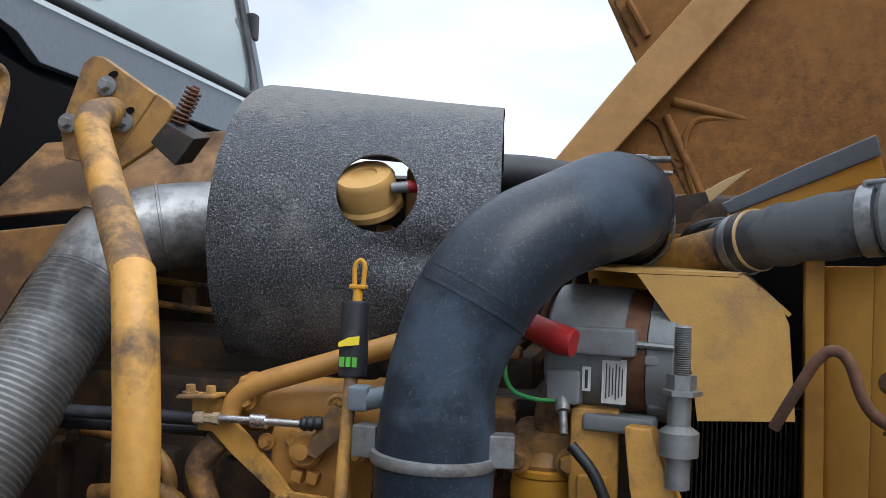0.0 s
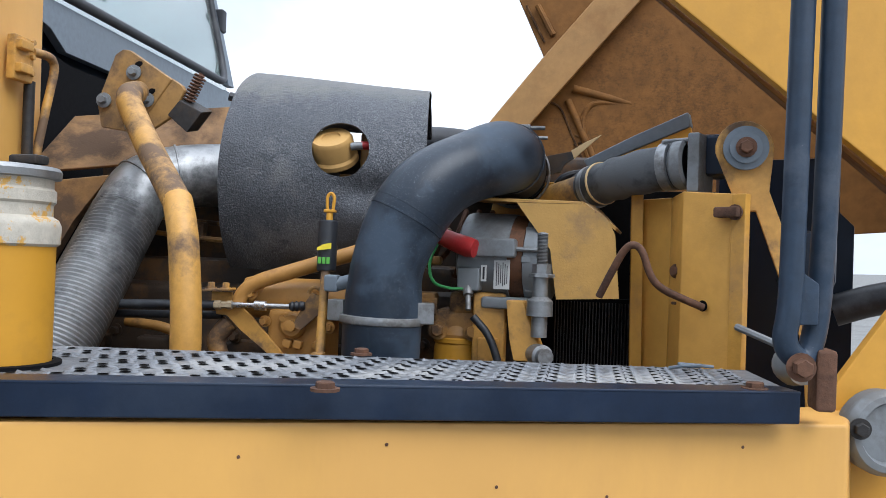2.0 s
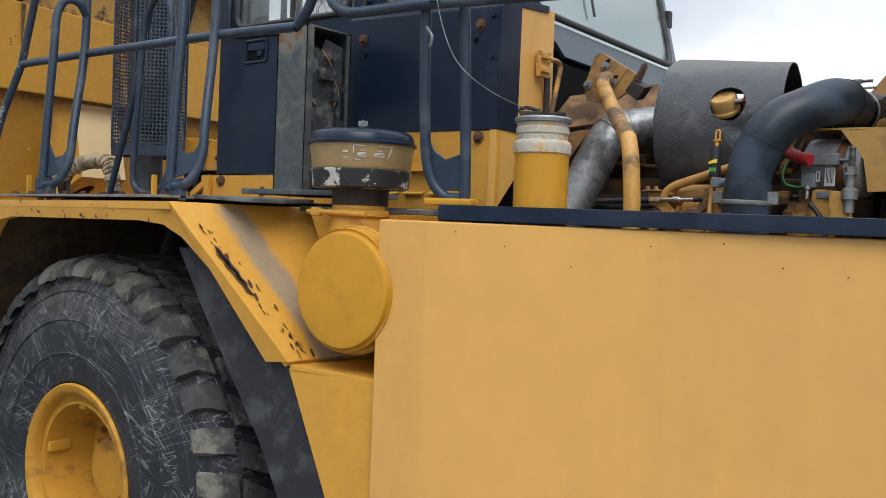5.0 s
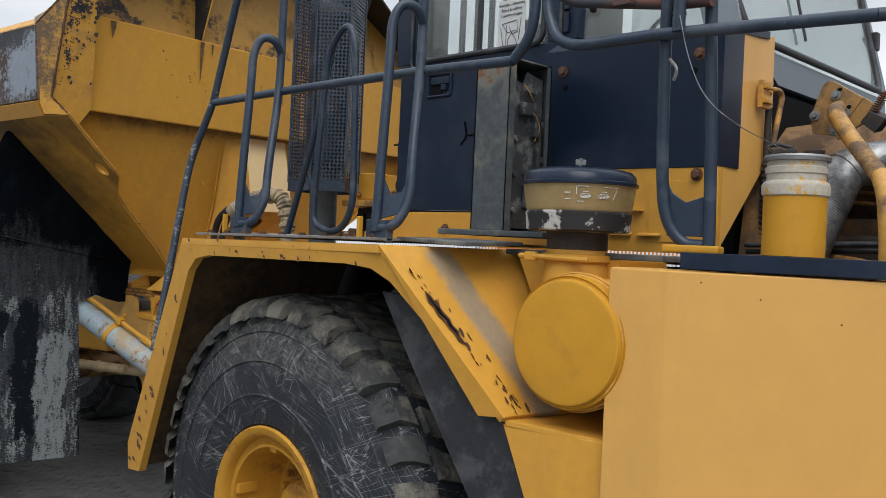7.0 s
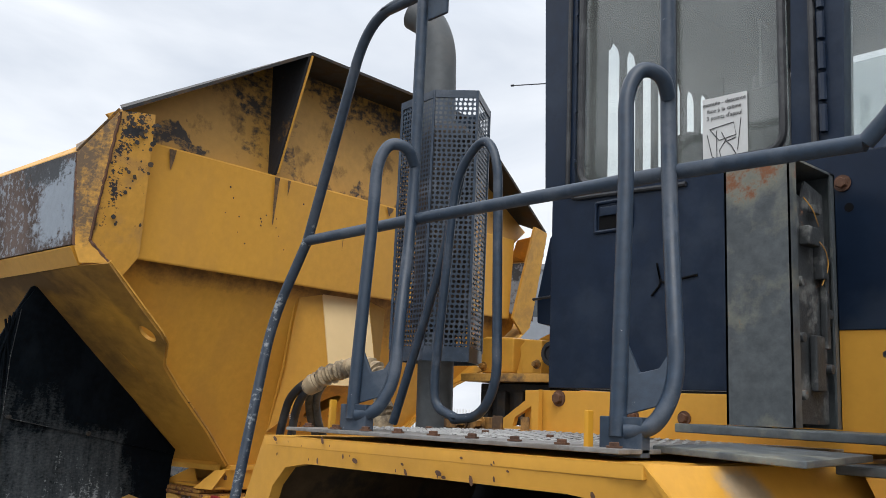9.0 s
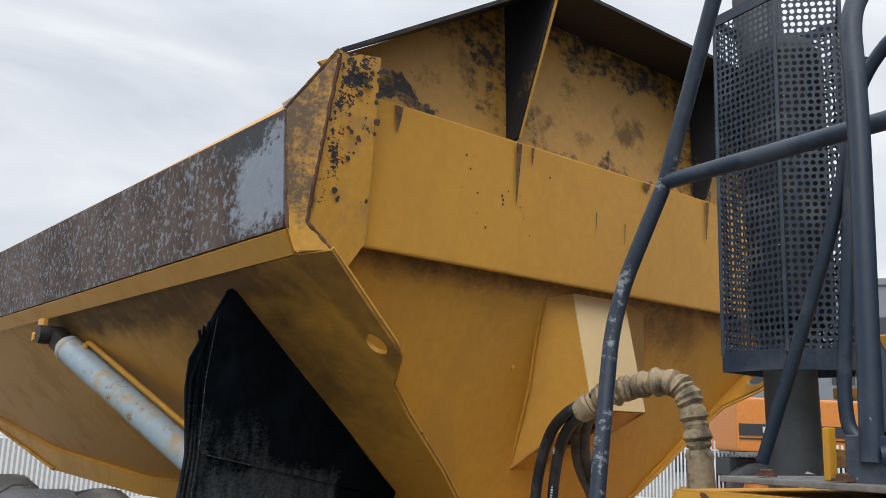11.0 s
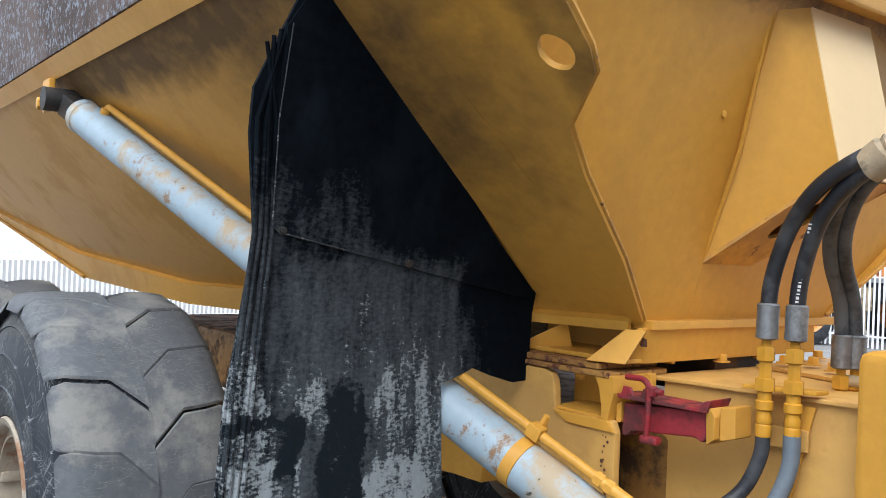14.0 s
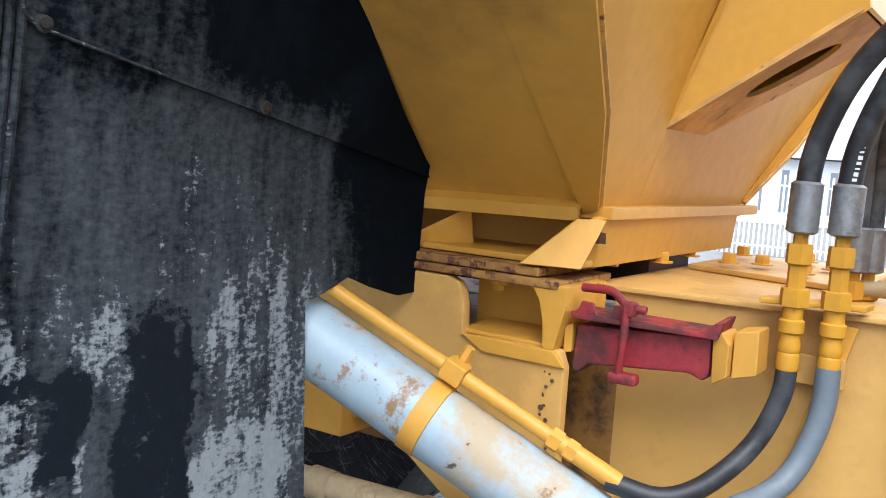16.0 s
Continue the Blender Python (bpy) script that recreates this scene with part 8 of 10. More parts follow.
# ---- the truck: dump body and rear frame (turned a little at the joint) ----
BA = math.radians(5.5)
BO = Vector((-4.9, 0.10, 0))
BU, BV = Vector((math.cos(BA), math.sin(BA), 0)), Vector((-math.sin(BA), math.cos(BA), 0))
BWID = 3.44
L_WAY, F_WAY = (tuple(BV), BO.dot(BV)), (tuple(BU), BO.dot(BU))
post_paint = surface("chipped_corner_post_paint", YEL, 0.5, var=0.2, grain=30, dirt=(0.3, 0.17, 0.07), dirt_amt=0.5, dirt_scale=4, rust=0.42, rust_scale=12, bump=0.2, bump_scale=120)
stain_or_shade(post_paint, L_WAY, Z_WAY, [(-0.05, 0.075, 2.72, 3.4, 0.02, 0.1, 0.9)], (0.075, 0.055, 0.04), 16, 0.4, 8, 0.55, 0.85, 0.9, 0.34, 0.6)
stain_or_shade(post_paint, L_WAY, Z_WAY, [(0.08, 0.24, 3.16, 3.40, 0.04, 0.06, 1.0), (0.085, 0.16, 2.80, 3.20, 0.03, 0.1, 0.8), (0.16, 0.26, 2.88, 3.2, 0.04, 0.1, 0.4)], (0.018, 0.019, 0.024), 26, 0.7, 8, 0.74, 0.80, 1.0, 0.3, 0.6, 0.08)
side_paint = surface("splash_and_shade_side_paint", YEL, 0.45, spec=0.3, var=0.10, grain=25, dirt=(0.40, 0.21, 0.05), dirt_amt=0.35, dirt_scale=2.2, rust=0.18, rust_scale=18, bump=0.06, bump_scale=90)
# Dirt splash, plus the shade under the rail lip painted into the colour.
stain_or_shade(side_paint, F_WAY, Z_WAY, [(-3.2, 0.02, 2.46, 2.66, 0.5, 0.07, 1.0), (-1.35, -0.28, 2.05, 2.7, 0.25, 0.25, 0.8), (-0.06, 0.3, 2.15, 2.75, 0.05, 0.2, 0.7)], (0.105, 0.060, 0.024), 4, 0.8, 4, 0.50, 1.45, 0.92, 0.95, 0.75, 0.06)
stain_or_shade(rust_plate, F_WAY, Z_WAY, [(-0.34, 0.1, 2.72, 3.10, 0.12, 0.06, 1.0)], (0.21, 0.25, 0.30), 8, 0.6, 8, 0.60, 0.78, 0.95, 0.35, 0.4, 0.1)
stain_or_shade(rust_plate, F_WAY, Z_WAY, [(-0.60, 0.0, 2.99, 3.2, 0.15, 0.05, 1.0)], (0.016, 0.018, 0.022), 10, 0.5, 8, 0.66, 0.80, 0.95, 0.32, 0.6, 0.12)
stain_or_shade(yellow_soot, L_WAY, Z_WAY, [(0.26, 0.62, 3.19, 3.31, 0.06, 0.02, 1.1), (0.84, 1.12, 3.32, 3.95, 0.07, 0.2, 0.85), (1.08, 1.20, 3.2, 3.6, 0.03, 0.2, 0.7), (1.05, 2.5, 3.70, 3.95, 0.2, 0.07, 0.95), (2.24, 2.50, 3.2, 3.95, 0.06, 0.1, 0.95), (1.05, 2.4, 3.19, 3.26, 0.1, 0.02, 0.75), (0.5, 1.0, 3.58, 3.8, 0.1, 0.06, 0.8)],
      (0.020, 0.021, 0.027), 9, 0.8, 9, 0.68, 0.90, 0.95, 0.34, 0.65, 0.2)


wall_paint = surface("browned_top_wall_paint", YEL, 0.42, spec=0.32, var=0.10, grain=25, dirt=(0.42, 0.22, 0.05), dirt_amt=0.3, dirt_scale=2.2, streak=0.5, rust=0.21, rust_scale=18, bump=0.06, bump_scale=90)
# Browner strip along the top, and a patch past the middle.
stain_or_shade(wall_paint, L_WAY, Z_WAY, [(0.15, 3.3, 2.60, 2.75, 0.1, 0.05, 0.85), (2.0, 2.5, 2.45, 2.7, 0.15, 0.12, 0.7)], (0.12, 0.065, 0.025), 12, 0.6, 6, 0.50, 1.35, 0.9, 0.85, 0.7, 0.05)


def W(f, l, z):
    """Body coordinates: f ahead of the front wall's upper edge, l across from the near side, z up."""
    return BO + BU * f + BV * l + Vector((0, 0, z))


def plate(bm, pts, t, bev=0.003):
    """A plate from body points, thickened behind its outline's normal."""
    p = [W(*q) for q in pts]
    n = (p[1] - p[0]).cross(p[2] - p[0]).normalized()
    slab(bm, p, n * t, bev)


def sheet(bm, rows, t):
    """A bent plate from rows of body points."""
    g = [[bm.verts.new(W(*p)) for p in r] for r in rows]
    fs = [bm.faces.new((a[i], a[i + 1], b[i + 1], b[i])) for a, b in zip(g, g[1:]) for i in range(len(a) - 1)]
    bm.normal_update()
    bmesh.ops.solidify(bm, geom=fs, thickness=t)


bm = B()   # lower sloping front wall
plate(bm, [(-0.02, 0.12, 2.705), (-0.02, 3.32, 2.705), (-0.04, 3.29, 2.60), (-0.365, 2.24, 1.66), (-0.365, 1.20, 1.66), (-0.04, 0.15, 2.60)], 0.03)
dump = part("dump_body", bm, wall_paint, truck, "large yellow steel dump body, sooty along its top")
bm = B()   # wide cross band folded back at its edges
sheet(bm, [[(f, l, z) for l in (0.30, 3.14)] for f, z in ((-0.03, 2.664), (0.038, 2.652), (0.046, 2.662), (0.075, 3.208), (0.068, 3.218), (-0.02, 3.235))], 0.008)
part("front_band", bm, yellow, dump, "wide flat yellow cross band")
bm = B()   # upper wall, leaning forward to the spill edge
plate(bm, [(0.02, 0.24, 3.20), (0.02, 3.2, 3.20), (0.02, 3.34, 3.31), (-0.01, 2.39, 3.875), (-0.01, 1.05, 3.875), (0.02, 0.10, 3.31)], -0.02)
part("upper_wall", bm, yellow_soot, dump, "soot-stained upper wall")
bm = B()   # spill lip
sheet(bm, [[(0.195, 0.085, 3.30), (0.31, 1.05, 3.862), (0.31, 2.39, 3.862), (0.195, 3.355, 3.30)], [(0.0, 0.17, 3.376), (-0.04, 1.05, 3.885), (-0.04, 2.39, 3.885), (0.0, 3.27, 3.376)]], 0.015)
part_one("spill_lip", bm, dark_steel, dump, "soot-blackened overhanging spill lip")
bm = B()
for l in (1.05, 2.39):
    plate(bm, [(0.07, l, 3.22), (0.085, l, 3.23), (0.31, l, 3.85), (-0.02, l, 3.87), (0.0, l, 3.22)], 0.02)
part("gusset_rib", bm, soot_coat, dump, "soot-blackened upright gusset ribs")
for side in (0, 1):
    def S(f, l, z):
        return (f, l if not side else BWID - l, z)
    bm = B()   # front corner post
    plate(bm, [S(0.19, 0.09, 3.29), S(0.20, 0.25, 3.31), S(0.07, 0.31, 2.66), S(0.095, 0.22, 2.55), S(0.10, 0.155, 2.605), S(0.06, 0.07, 2.70)], 0.02)
    plate(bm, [S(0.19, 0.085, 3.29), S(0.06, 0.07, 2.70), S(0.10, 0.15, 2.604), S(0.015, 0.055, 2.598), S(0.03, 0.015, 2.67), S(0.0, -0.006, 3.10)], 0.012)
    plate(bm, [S(0.19, 0.083, 3.292), S(0.0, -0.006, 3.102), S(-0.13, 0.05, 3.165), S(-0.02, 0.14, 3.25)], -0.012)
    post = part_one("corner_post", bm, post_paint, dump, "chipped yellow corner post")
    bm = B()   # rough weld beads down the post
    rnd = random.Random(5 + side)
    for a, b in ((S(0.004, -0.008, 3.10), S(0.034, 0.012, 2.67)), (S(0.192, 0.082, 3.28), S(0.066, 0.064, 2.70)), (S(0.066, 0.064, 2.70), S(0.104, 0.152, 2.60))):
        a, b = W(*a), W(*b)
        n = int((b - a).length / 0.014)
        tube(bm, [a.lerp(b, i / n) + Vector((rnd.uniform(-1, 1), rnd.uniform(-1, 1), 0)) * 0.002 for i in range(n + 1)], [rnd.uniform(0.006, 0.010) for i in range(n + 1)], 6)
    part("weld_bead", bm, rusty, post, "rusty weld beads")
    ST = [(0.0, 0.004, 3.10, 0.024, 2.676, 0.07, 2.598, 0.05, 3.165), (-3.0, 0.03, 3.125, 0.055, 2.672, 0.105, 2.597, 0.10, 3.185), (-5.6, 0.06, 3.15, 0.09, 2.672, 0.14, 2.60, 0.15, 3.22), (-8.7, 0.09, 3.25, 0.13, 2.70, 0.18, 2.63, 0.2, 3.33)]
    bm = B()   # side rail
    sheet(bm, [[S(f, a, b), S(f + 0.015, c, d)] for f, a, b, c, d, *r in ST], 0.02)
    part("side_plate", bm, rust_plate, dump, "rust-streaked side rail plate")
    bm = B()
    sheet(bm, [[S(f + 0.015, c - 0.004, d), S(f + 0.01, e, g)] for f, a, b, c, d, e, g, *r in ST], 0.02)
    part("rail_lip", bm, yellow, dump, "yellow lower rail lip")
    bm = B()
    sheet(bm, [[S(f, a - 0.006, b - 0.006), S(f - 0.02, a - 0.004, b + 0.014), S(f - 0.05, *r)] for f, a, b, c, d, e, g, *r in ST], 0.012)
    part("rail_lip", bm, yellow_rusty, dump, "rust-edged upper rail lip")
    bm = B()   # sloping side: front bay with a shaped edge, main run, rising tail
    front = [(0.012, 0.07, 2.60), (0.114, 0.148, 2.612), (0.10, 0.236, 2.534), (0.075, 0.375, 2.411), (0.06, 0.471, 2.326), (0.035, 0.52, 2.28), (-0.137, 0.618, 2.184), (-0.192, 0.74, 2.074), (-0.262, 0.984, 1.856), (-0.355, 1.19, 1.67)]
    hole = [(-0.03 + 0.05 * math.cos(i * math.pi / 14), 0.457 + 0.037 * math.sin(i * math.pi / 14)) for i in range(28)]
    loops = [[bm.verts.new(W(*S(*p))) for p in front + [(-0.395, 1.20, 1.658), (-0.395, 0.62, 2.172), (-0.395, 0.075, 2.60)]], [bm.verts.new(W(*S(f, l, 2.737 - l * 0.895))) for f, l in hole]]
    es = [bm.edges.new((lp[i], lp[(i + 1) % len(lp)])) for lp in loops for i in range(len(lp))]
    r = bmesh.ops.triangle_fill(bm, use_beauty=True, edges=es)
    bmesh.ops.solidify(bm, geom=[g for g in r["geom"] if isinstance(g, bmesh.types.BMFace)], thickness=0.018)
    bmesh.ops.recalc_face_normals(bm, faces=bm.faces)
    part("front_bay_plate", bm, side_paint, dump, "yellow body side with a lifting eye in its chipped front edge")
    bm = B()
    tube(bm, [W(*S(*p)) for p in front[1:]], 0.0075, 6)
    part("edge_bead", bm, yellow_rusty, dump, "scuffed rounded plate edge")
    bm = B()
    tube(bm, [W(*S(f, l, z - 0.006)) for f, l, z in ((0.078, 0.265, 2.507), (0.0, 0.33, 2.445), (-0.078, 0.395, 2.383), (-0.119, 0.486, 2.301), (-0.174, 0.644, 2.159))], [0.006, 0.009, 0.008, 0.009, 0.006], 6)
    part("weld_seam", bm, yellow_rusty, dump)
    BT = [(-0.39, 1.20, 1.658, 1.14, 1.56), (-3.5, 1.02, 1.61, 1.0, 1.50), (-5.46, 0.95, 1.735, 0.98, 1.56), (-8.7, 0.95, 2.125, 0.97, 2.04)]
    bm = B()
    tp = [(0.012, 0.07, 2.60), (-3.0, 0.105, 2.60), (-5.6, 0.14, 2.602), (-8.7, 0.18, 2.632)]
    sheet(bm, [[S(f if i else -0.39, l, z), S(*b[:3])] for i, ((f, l, z), b) in enumerate(zip(tp, BT))], 0.018 if side else -0.018)
    part("sloping_side", bm, side_paint, dump, "yellow sloping body side")
    FL = [(-0.39, 1.20, 1.658, 1.168, 1.633), (-1.02, 1.165, 1.649, 1.133, 1.622), (-1.04, 1.163, 1.648, 1.11, 1.545)] + BT[1:]
    bm = B()
    sheet(bm, [[S(f, l - 0.012, z + 0.01), S(f, l - 0.035, z - 0.004), S(f, c, d)] for f, l, z, c, d in FL], 0.012)
    part("sill_flange", bm, yellow, dump, "yellow sill flange")
    bm = B()
    tube(bm, [W(*S(f, c - 0.03, d + 0.004)) for f, l, z, c, d in BT[2:]], 0.014, 6)
    part("edge_bead", bm, yellow_rusty, dump, "rusted lower tail edge")
bm = B()   # body floor rising to the tail
sheet(bm, [[(f, l, z), (f, BWID - l, z)] for f, l, z in ((-0.36, 1.20, 1.66), (-3.5, 1.02, 1.61), (-5.46, 0.95, 1.735), (-8.7, 0.95, 2.125))], 0.03)
part("body_floor", bm, yellow, dump)
bm = B()   # box channel on the front wall with a bleached face
plate(bm, [(-0.05, 1.515, 2.65), (-0.05, 1.875, 2.65), (0.07, 1.875, 2.12), (0.07, 1.515, 2.12)], -0.012)
part("channel_face", bm, cream, dump, "bleached cream channel cover")
bm = B()
plate(bm, [(-0.04, 1.513, 2.655), (-0.06, 1.34, 2.655), (-0.30, 1.40, 1.845), (-0.13, 1.455, 1.98), (0.08, 1.513, 2.12)], -0.01)
plate(bm, [(-0.04, 1.877, 2.655), (-0.06, 2.05, 2.655), (-0.30, 1.65, 1.845), (-0.13, 1.755, 1.98), (0.08, 1.877, 2.12)], 0.01)
part("channel_side", bm, yellow, dump, "yellow channel flank")
bm = B()   # underside with a real slotted hole
c, du = Vector(W(-0.09, 1.612, 2.0025)), (W(0.066, 1.695, 2.118) - W(-0.30, 1.525, 1.847)).normalized()
lo = [(0.066, 1.505, 2.118), (0.066, 1.885, 2.118), (-0.30, 1.66, 1.847), (-0.30, 1.39, 1.847)]
loops = [[bm.verts.new(W(*p)) for p in lo], [bm.verts.new(c + du * math.sin(a) * 0.12 + BV * math.cos(a) * 0.065) for a in [k * math.pi / 12 for k in range(24)]]]
es = [bm.edges.new((lp[i], lp[(i + 1) % len(lp)])) for lp in loops for i in range(len(lp))]
r = bmesh.ops.triangle_fill(bm, use_beauty=True, edges=es)
bmesh.ops.solidify(bm, geom=[g for g in r["geom"] if isinstance(g, bmesh.types.BMFace)], thickness=0.012)
bmesh.ops.recalc_face_normals(bm, faces=bm.faces)
part("channel_floor", bm, yellow_rusty, dump, "dirty channel underside with a slotted opening")
bm = B()   # weld seams
tube(bm, [W(-0.04, 1.335, 2.65), W(-0.16, 1.365, 2.2), W(-0.31, 1.40, 1.84), W(-0.36, 1.41, 1.69)], 0.007, 6)
tube(bm, [W(0.085, 1.05, 3.23), W(0.31, 1.05, 3.84)], 0.007, 6)
lathe(bm, W(-0.16, 1.26, 2.29), BU, [(0.013, -0.02), (0.012, 0.014), (0, 0.018)], 10)
part("weld_seam", bm, yellow, dump)
bm = B()
rnd = random.Random(11)
for k in range(70):
    l, z = 0.75 + rnd.random() * 0.5, 2.8 + rnd.random() * 0.3
    if k > 14:
        l, z = 0.13 + rnd.random() * 0.15, 2.75 + rnd.random() ** 0.6 * 0.52
    f = 0.045 + 0.03 * (z - 2.655) / 0.56 + (0.035 + 0.082 * (z - 2.66) / 0.6 if k > 14 else 0)
    lathe(bm, W(f + 0.0005, l, z), BU, [(0, 0.003), (rnd.uniform(0.003, 0.013 if k > 14 else 0.006), 0.002)], 7)
part("paint_chip", bm, dark_steel, dump, "small dark paint chips", "stuff")

bm = B()   # soot runs below the ribs
for l, z0, z1, w in ((1.05, 3.205, 2.94, 0.016), (1.13, 3.205, 3.12, 0.010), (0.42, 3.205, 3.10, 0.02), (1.55, 3.0, 2.88, 0.004), (1.75, 2.98, 2.87, 0.004), (2.39, 3.205, 3.0, 0.015), (1.9, 3.205, 3.15, 0.03)):
    ff = lambda z: 0.0835 + 0.03 * (z - 3.208) / 0.56
    bm.faces.new([bm.verts.new(W(ff(z) + 0.0015, l + d * w, z)) for d, z in ((-1, z0), (-0.7, z0 * 0.6 + z1 * 0.4), (-0.15, z1), (0.2, z1 + 0.02), (0.6, z0 * 0.5 + z1 * 0.5), (1, z0))])
part("soot_run", bm, soot_stain, dump, "soot runs below the ribs", "stuff")

# support beam, pads and oscillating rear frame
bm = B()
plate(bm, [(-0.325, 1.19, 1.665), (-0.325, 2.30, 1.665), (-0.325, 2.30, 1.637), (-0.325, 1.19, 1.637)], 0.9)
plate(bm, [(-0.335, 1.16, 1.64), (-0.335, 2.13, 1.64), (-0.36, 2.18, 1.532), (-0.36, 1.20, 1.532), (-0.44, 1.085, 1.528)], 0.02)
plate(bm, [(-0.36, 1.12, 1.533), (-0.36, 2.18, 1.533), (-0.95, 2.18, 1.533), (-0.95, 1.12, 1.533)], 0.015)
plate(bm, [(-0.332, 1.175, 1.636), (-0.385, 1.14, 1.636), (-0.475, 1.065, 1.534), (-0.35, 1.105, 1.534)], 0.02)
plate(bm, [(-0.69, 1.20, 1.636), (-0.80, 1.10, 1.555), (-0.80, 1.095, 1.534), (-0.70, 1.24, 1.534)], 0.016)
plate(bm, [(-0.38, 1.38, 1.637), (-0.95, 1.38, 1.637), (-0.95, 1.38, 1.52), (-0.38, 1.38, 1.52)], 0.02)
beam = part_one("body_beam", bm, yellow, truck, "yellow cross beam with gussets under the body")
bm = B()
slab(bm, [W(-0.425, 1.065, 1.531), W(-0.80, 1.06, 1.531), W(-0.84, 1.3, 1.531), W(-0.42, 1.34, 1.531)], (0, 0, -0.02), 0.004)
slab(bm, [W(-0.37, 1.05, 1.509), W(-0.745, 1.055, 1.509), W(-0.8, 1.3, 1.509), W(-0.38, 1.34, 1.509)], (0, 0, -0.018), 0.005)
part_one("wear_pad", bm, pad_rust, beam, "rust-flaked layered wear pad")
bm = B()
rnd = random.Random(3)
for k in range(5):
    f, z = ((-0.338, 1.60), (-0.62, 1.585), (-0.56, 1.56), (-0.53, 1.652), (-0.60, 1.652))[k]
    l = (1.17, 1.377, 1.377, 1.187, 1.187)[k]
    n = 9
    pl = [(f + rnd.uniform(0.6, 1.2) * (0.016 if k < 3 else 0.035) * math.cos(i * 6.28 / n), l, z + rnd.uniform(0.6, 1.2) * (0.018 if k < 3 else 0.007) * math.sin(i * 6.28 / n)) for i in range(n)]
    plate(bm, pl, 0.002, 0)
part("rust_spot", bm, rusty, beam, "bare rust spots", "stuff")
bm = B()   # frame side with its open pocket
plate(bm, [(-2.6, 1.06, 1.487), (-0.65, 1.06, 1.487), (-0.622, 1.06, 1.478), (-0.608, 1.06, 1.455), (-0.602, 1.06, 1.43), (-0.598, 1.06, 1.363), (-0.36, 1.06, 1.367), (-0.345, 1.06, 1.33), (-0.345, 1.06, 0.62), (-0.5, 1.06, 0.9), (-0.83, 1.06, 1.12), (-1.14, 1.06, 1.04), (-2.6, 1.06, 1.0)], 0.03, 0.006)
rearf = part_one("rear_frame", bm, yellow_frame, truck, "heavy yellow rear frame side with an open pocket")
bm = B()
plate(bm, [(-0.445, 1.055, 1.50), (-0.355, 1.055, 1.50), (-0.352, 1.055, 1.45), (-0.372, 1.055, 1.366), (-0.398, 1.055, 1.366), (-0.402, 1.055, 1.42), (-0.413, 1.055, 1.465), (-0.428, 1.055, 1.487)], 0.2, 0.003)
plate(bm, [(-0.60, 1.05, 1.366), (-0.37, 1.05, 1.366), (-0.34, 1.05, 1.333), (-0.54, 1.05, 1.333)], 0.012, 0.003)
part_one("pocket_cheek", bm, yellow, rearf, "tapered yellow cheek plate")
bm = B()
plate(bm, [(-0.66, 1.21, 1.50), (-0.34, 1.21, 1.50), (-0.34, 1.21, 1.33), (-0.66, 1.21, 1.33)], 0.02)
plate(bm, [(-0.61, 1.07, 1.364), (-0.38, 1.07, 1.364), (-0.36, 1.22, 1.372), (-0.62, 1.22, 1.372)], 0.01)
part_one("pocket_back", bm, yellow, rearf, "shaded pocket plates")
bm = B()   # hitch casting and its deck
plate(bm, [(-0.34, 1.275, 1.488), (0.5, 1.29, 1.503), (0.5, 1.29, 0.55), (-0.34, 1.275, 0.55)], 0.5, 0.006)
plate(bm, [(-0.40, 1.26, 1.489), (0.55, 1.275, 1.506), (0.55, 2.5, 1.506), (-0.40, 2.5, 1.489)], -0.012)
plate(bm, [(-0.36, 1.80, 1.505), (0.1, 1.62, 1.514), (0.1, 2.3, 1.514), (-0.36, 2.3, 1.505)], -0.014)
plate(bm, [(0.02, 1.272, 1.41), (0.15, 1.274, 1.41), (0.15, 1.274, 1.35), (0.02, 1.272, 1.35)], -0.012, 0.004)
cast = part_one("hitch_casting", bm, yellow_frame, truck, "yellow hitch casting with a bolted top")
bm = B()
for f, l in ((-0.36, 1.60), (-0.38, 1.86), (-0.25, 1.80), (-0.18, 1.86), (-0.05, 1.75), (-0.02, 1.95), (-0.30, 2.1), (-0.12, 2.12)):
    hexbolt(bm, W(f, l, 1.522), (0, 0, 1), 0.019, 0.022)
part("frame_bolt", bm, yellow, cast)
bm = B()
plate(bm, [(0.13, 1.277, 1.475), (0.165, 1.277, 1.475), (0.05, 1.279, 1.0), (0.015, 1.279, 1.0)], -0.008, 0.003)
part("edge_strip", bm, yellow, cast)
bm = B()
tube(bm, [W(0.09, 1.52, 1.525), W(0.22, 1.53, 1.53), W(0.5, 1.55, 1.54)], 0.018, 14, 0.1)
part("cross_pipe", bm, strut_dusty, cast, "grimy pipe lying over the casting")
# Added dark slab standing for the black gap below the beam.
bm = B()
plate(bm, [(-1.1, 1.92, 1.40), (-0.40, 1.92, 1.40), (-0.40, 1.92, 1.55), (-1.1, 1.92, 1.62)], 0.3)
part("pivot_housing", bm, grime_or_shade, cast, "near-black slab added for the shaded gap under the beam")
bm = B()
hexbolt(bm, W(-0.555, 1.13, 1.498), (0, 0, -1), 0.021, 0.022)
hexbolt(bm, W(-0.555, 1.13, 1.478), (0, 0, -1), 0.012, 0.016)
part("frame_bolt", bm, yellow, beam)
bm = B()
plate(bm, [(-2.4, 1.0, 1.22), (-0.9, 1.02, 1.24), (-0.9, 1.02, 1.06), (-2.4, 1.0, 1.04)], 0.16, 0.01)
part("lower_beam", bm, yellow, rearf, "yellow lower beam")
bm = B()
rnd = random.Random(8)
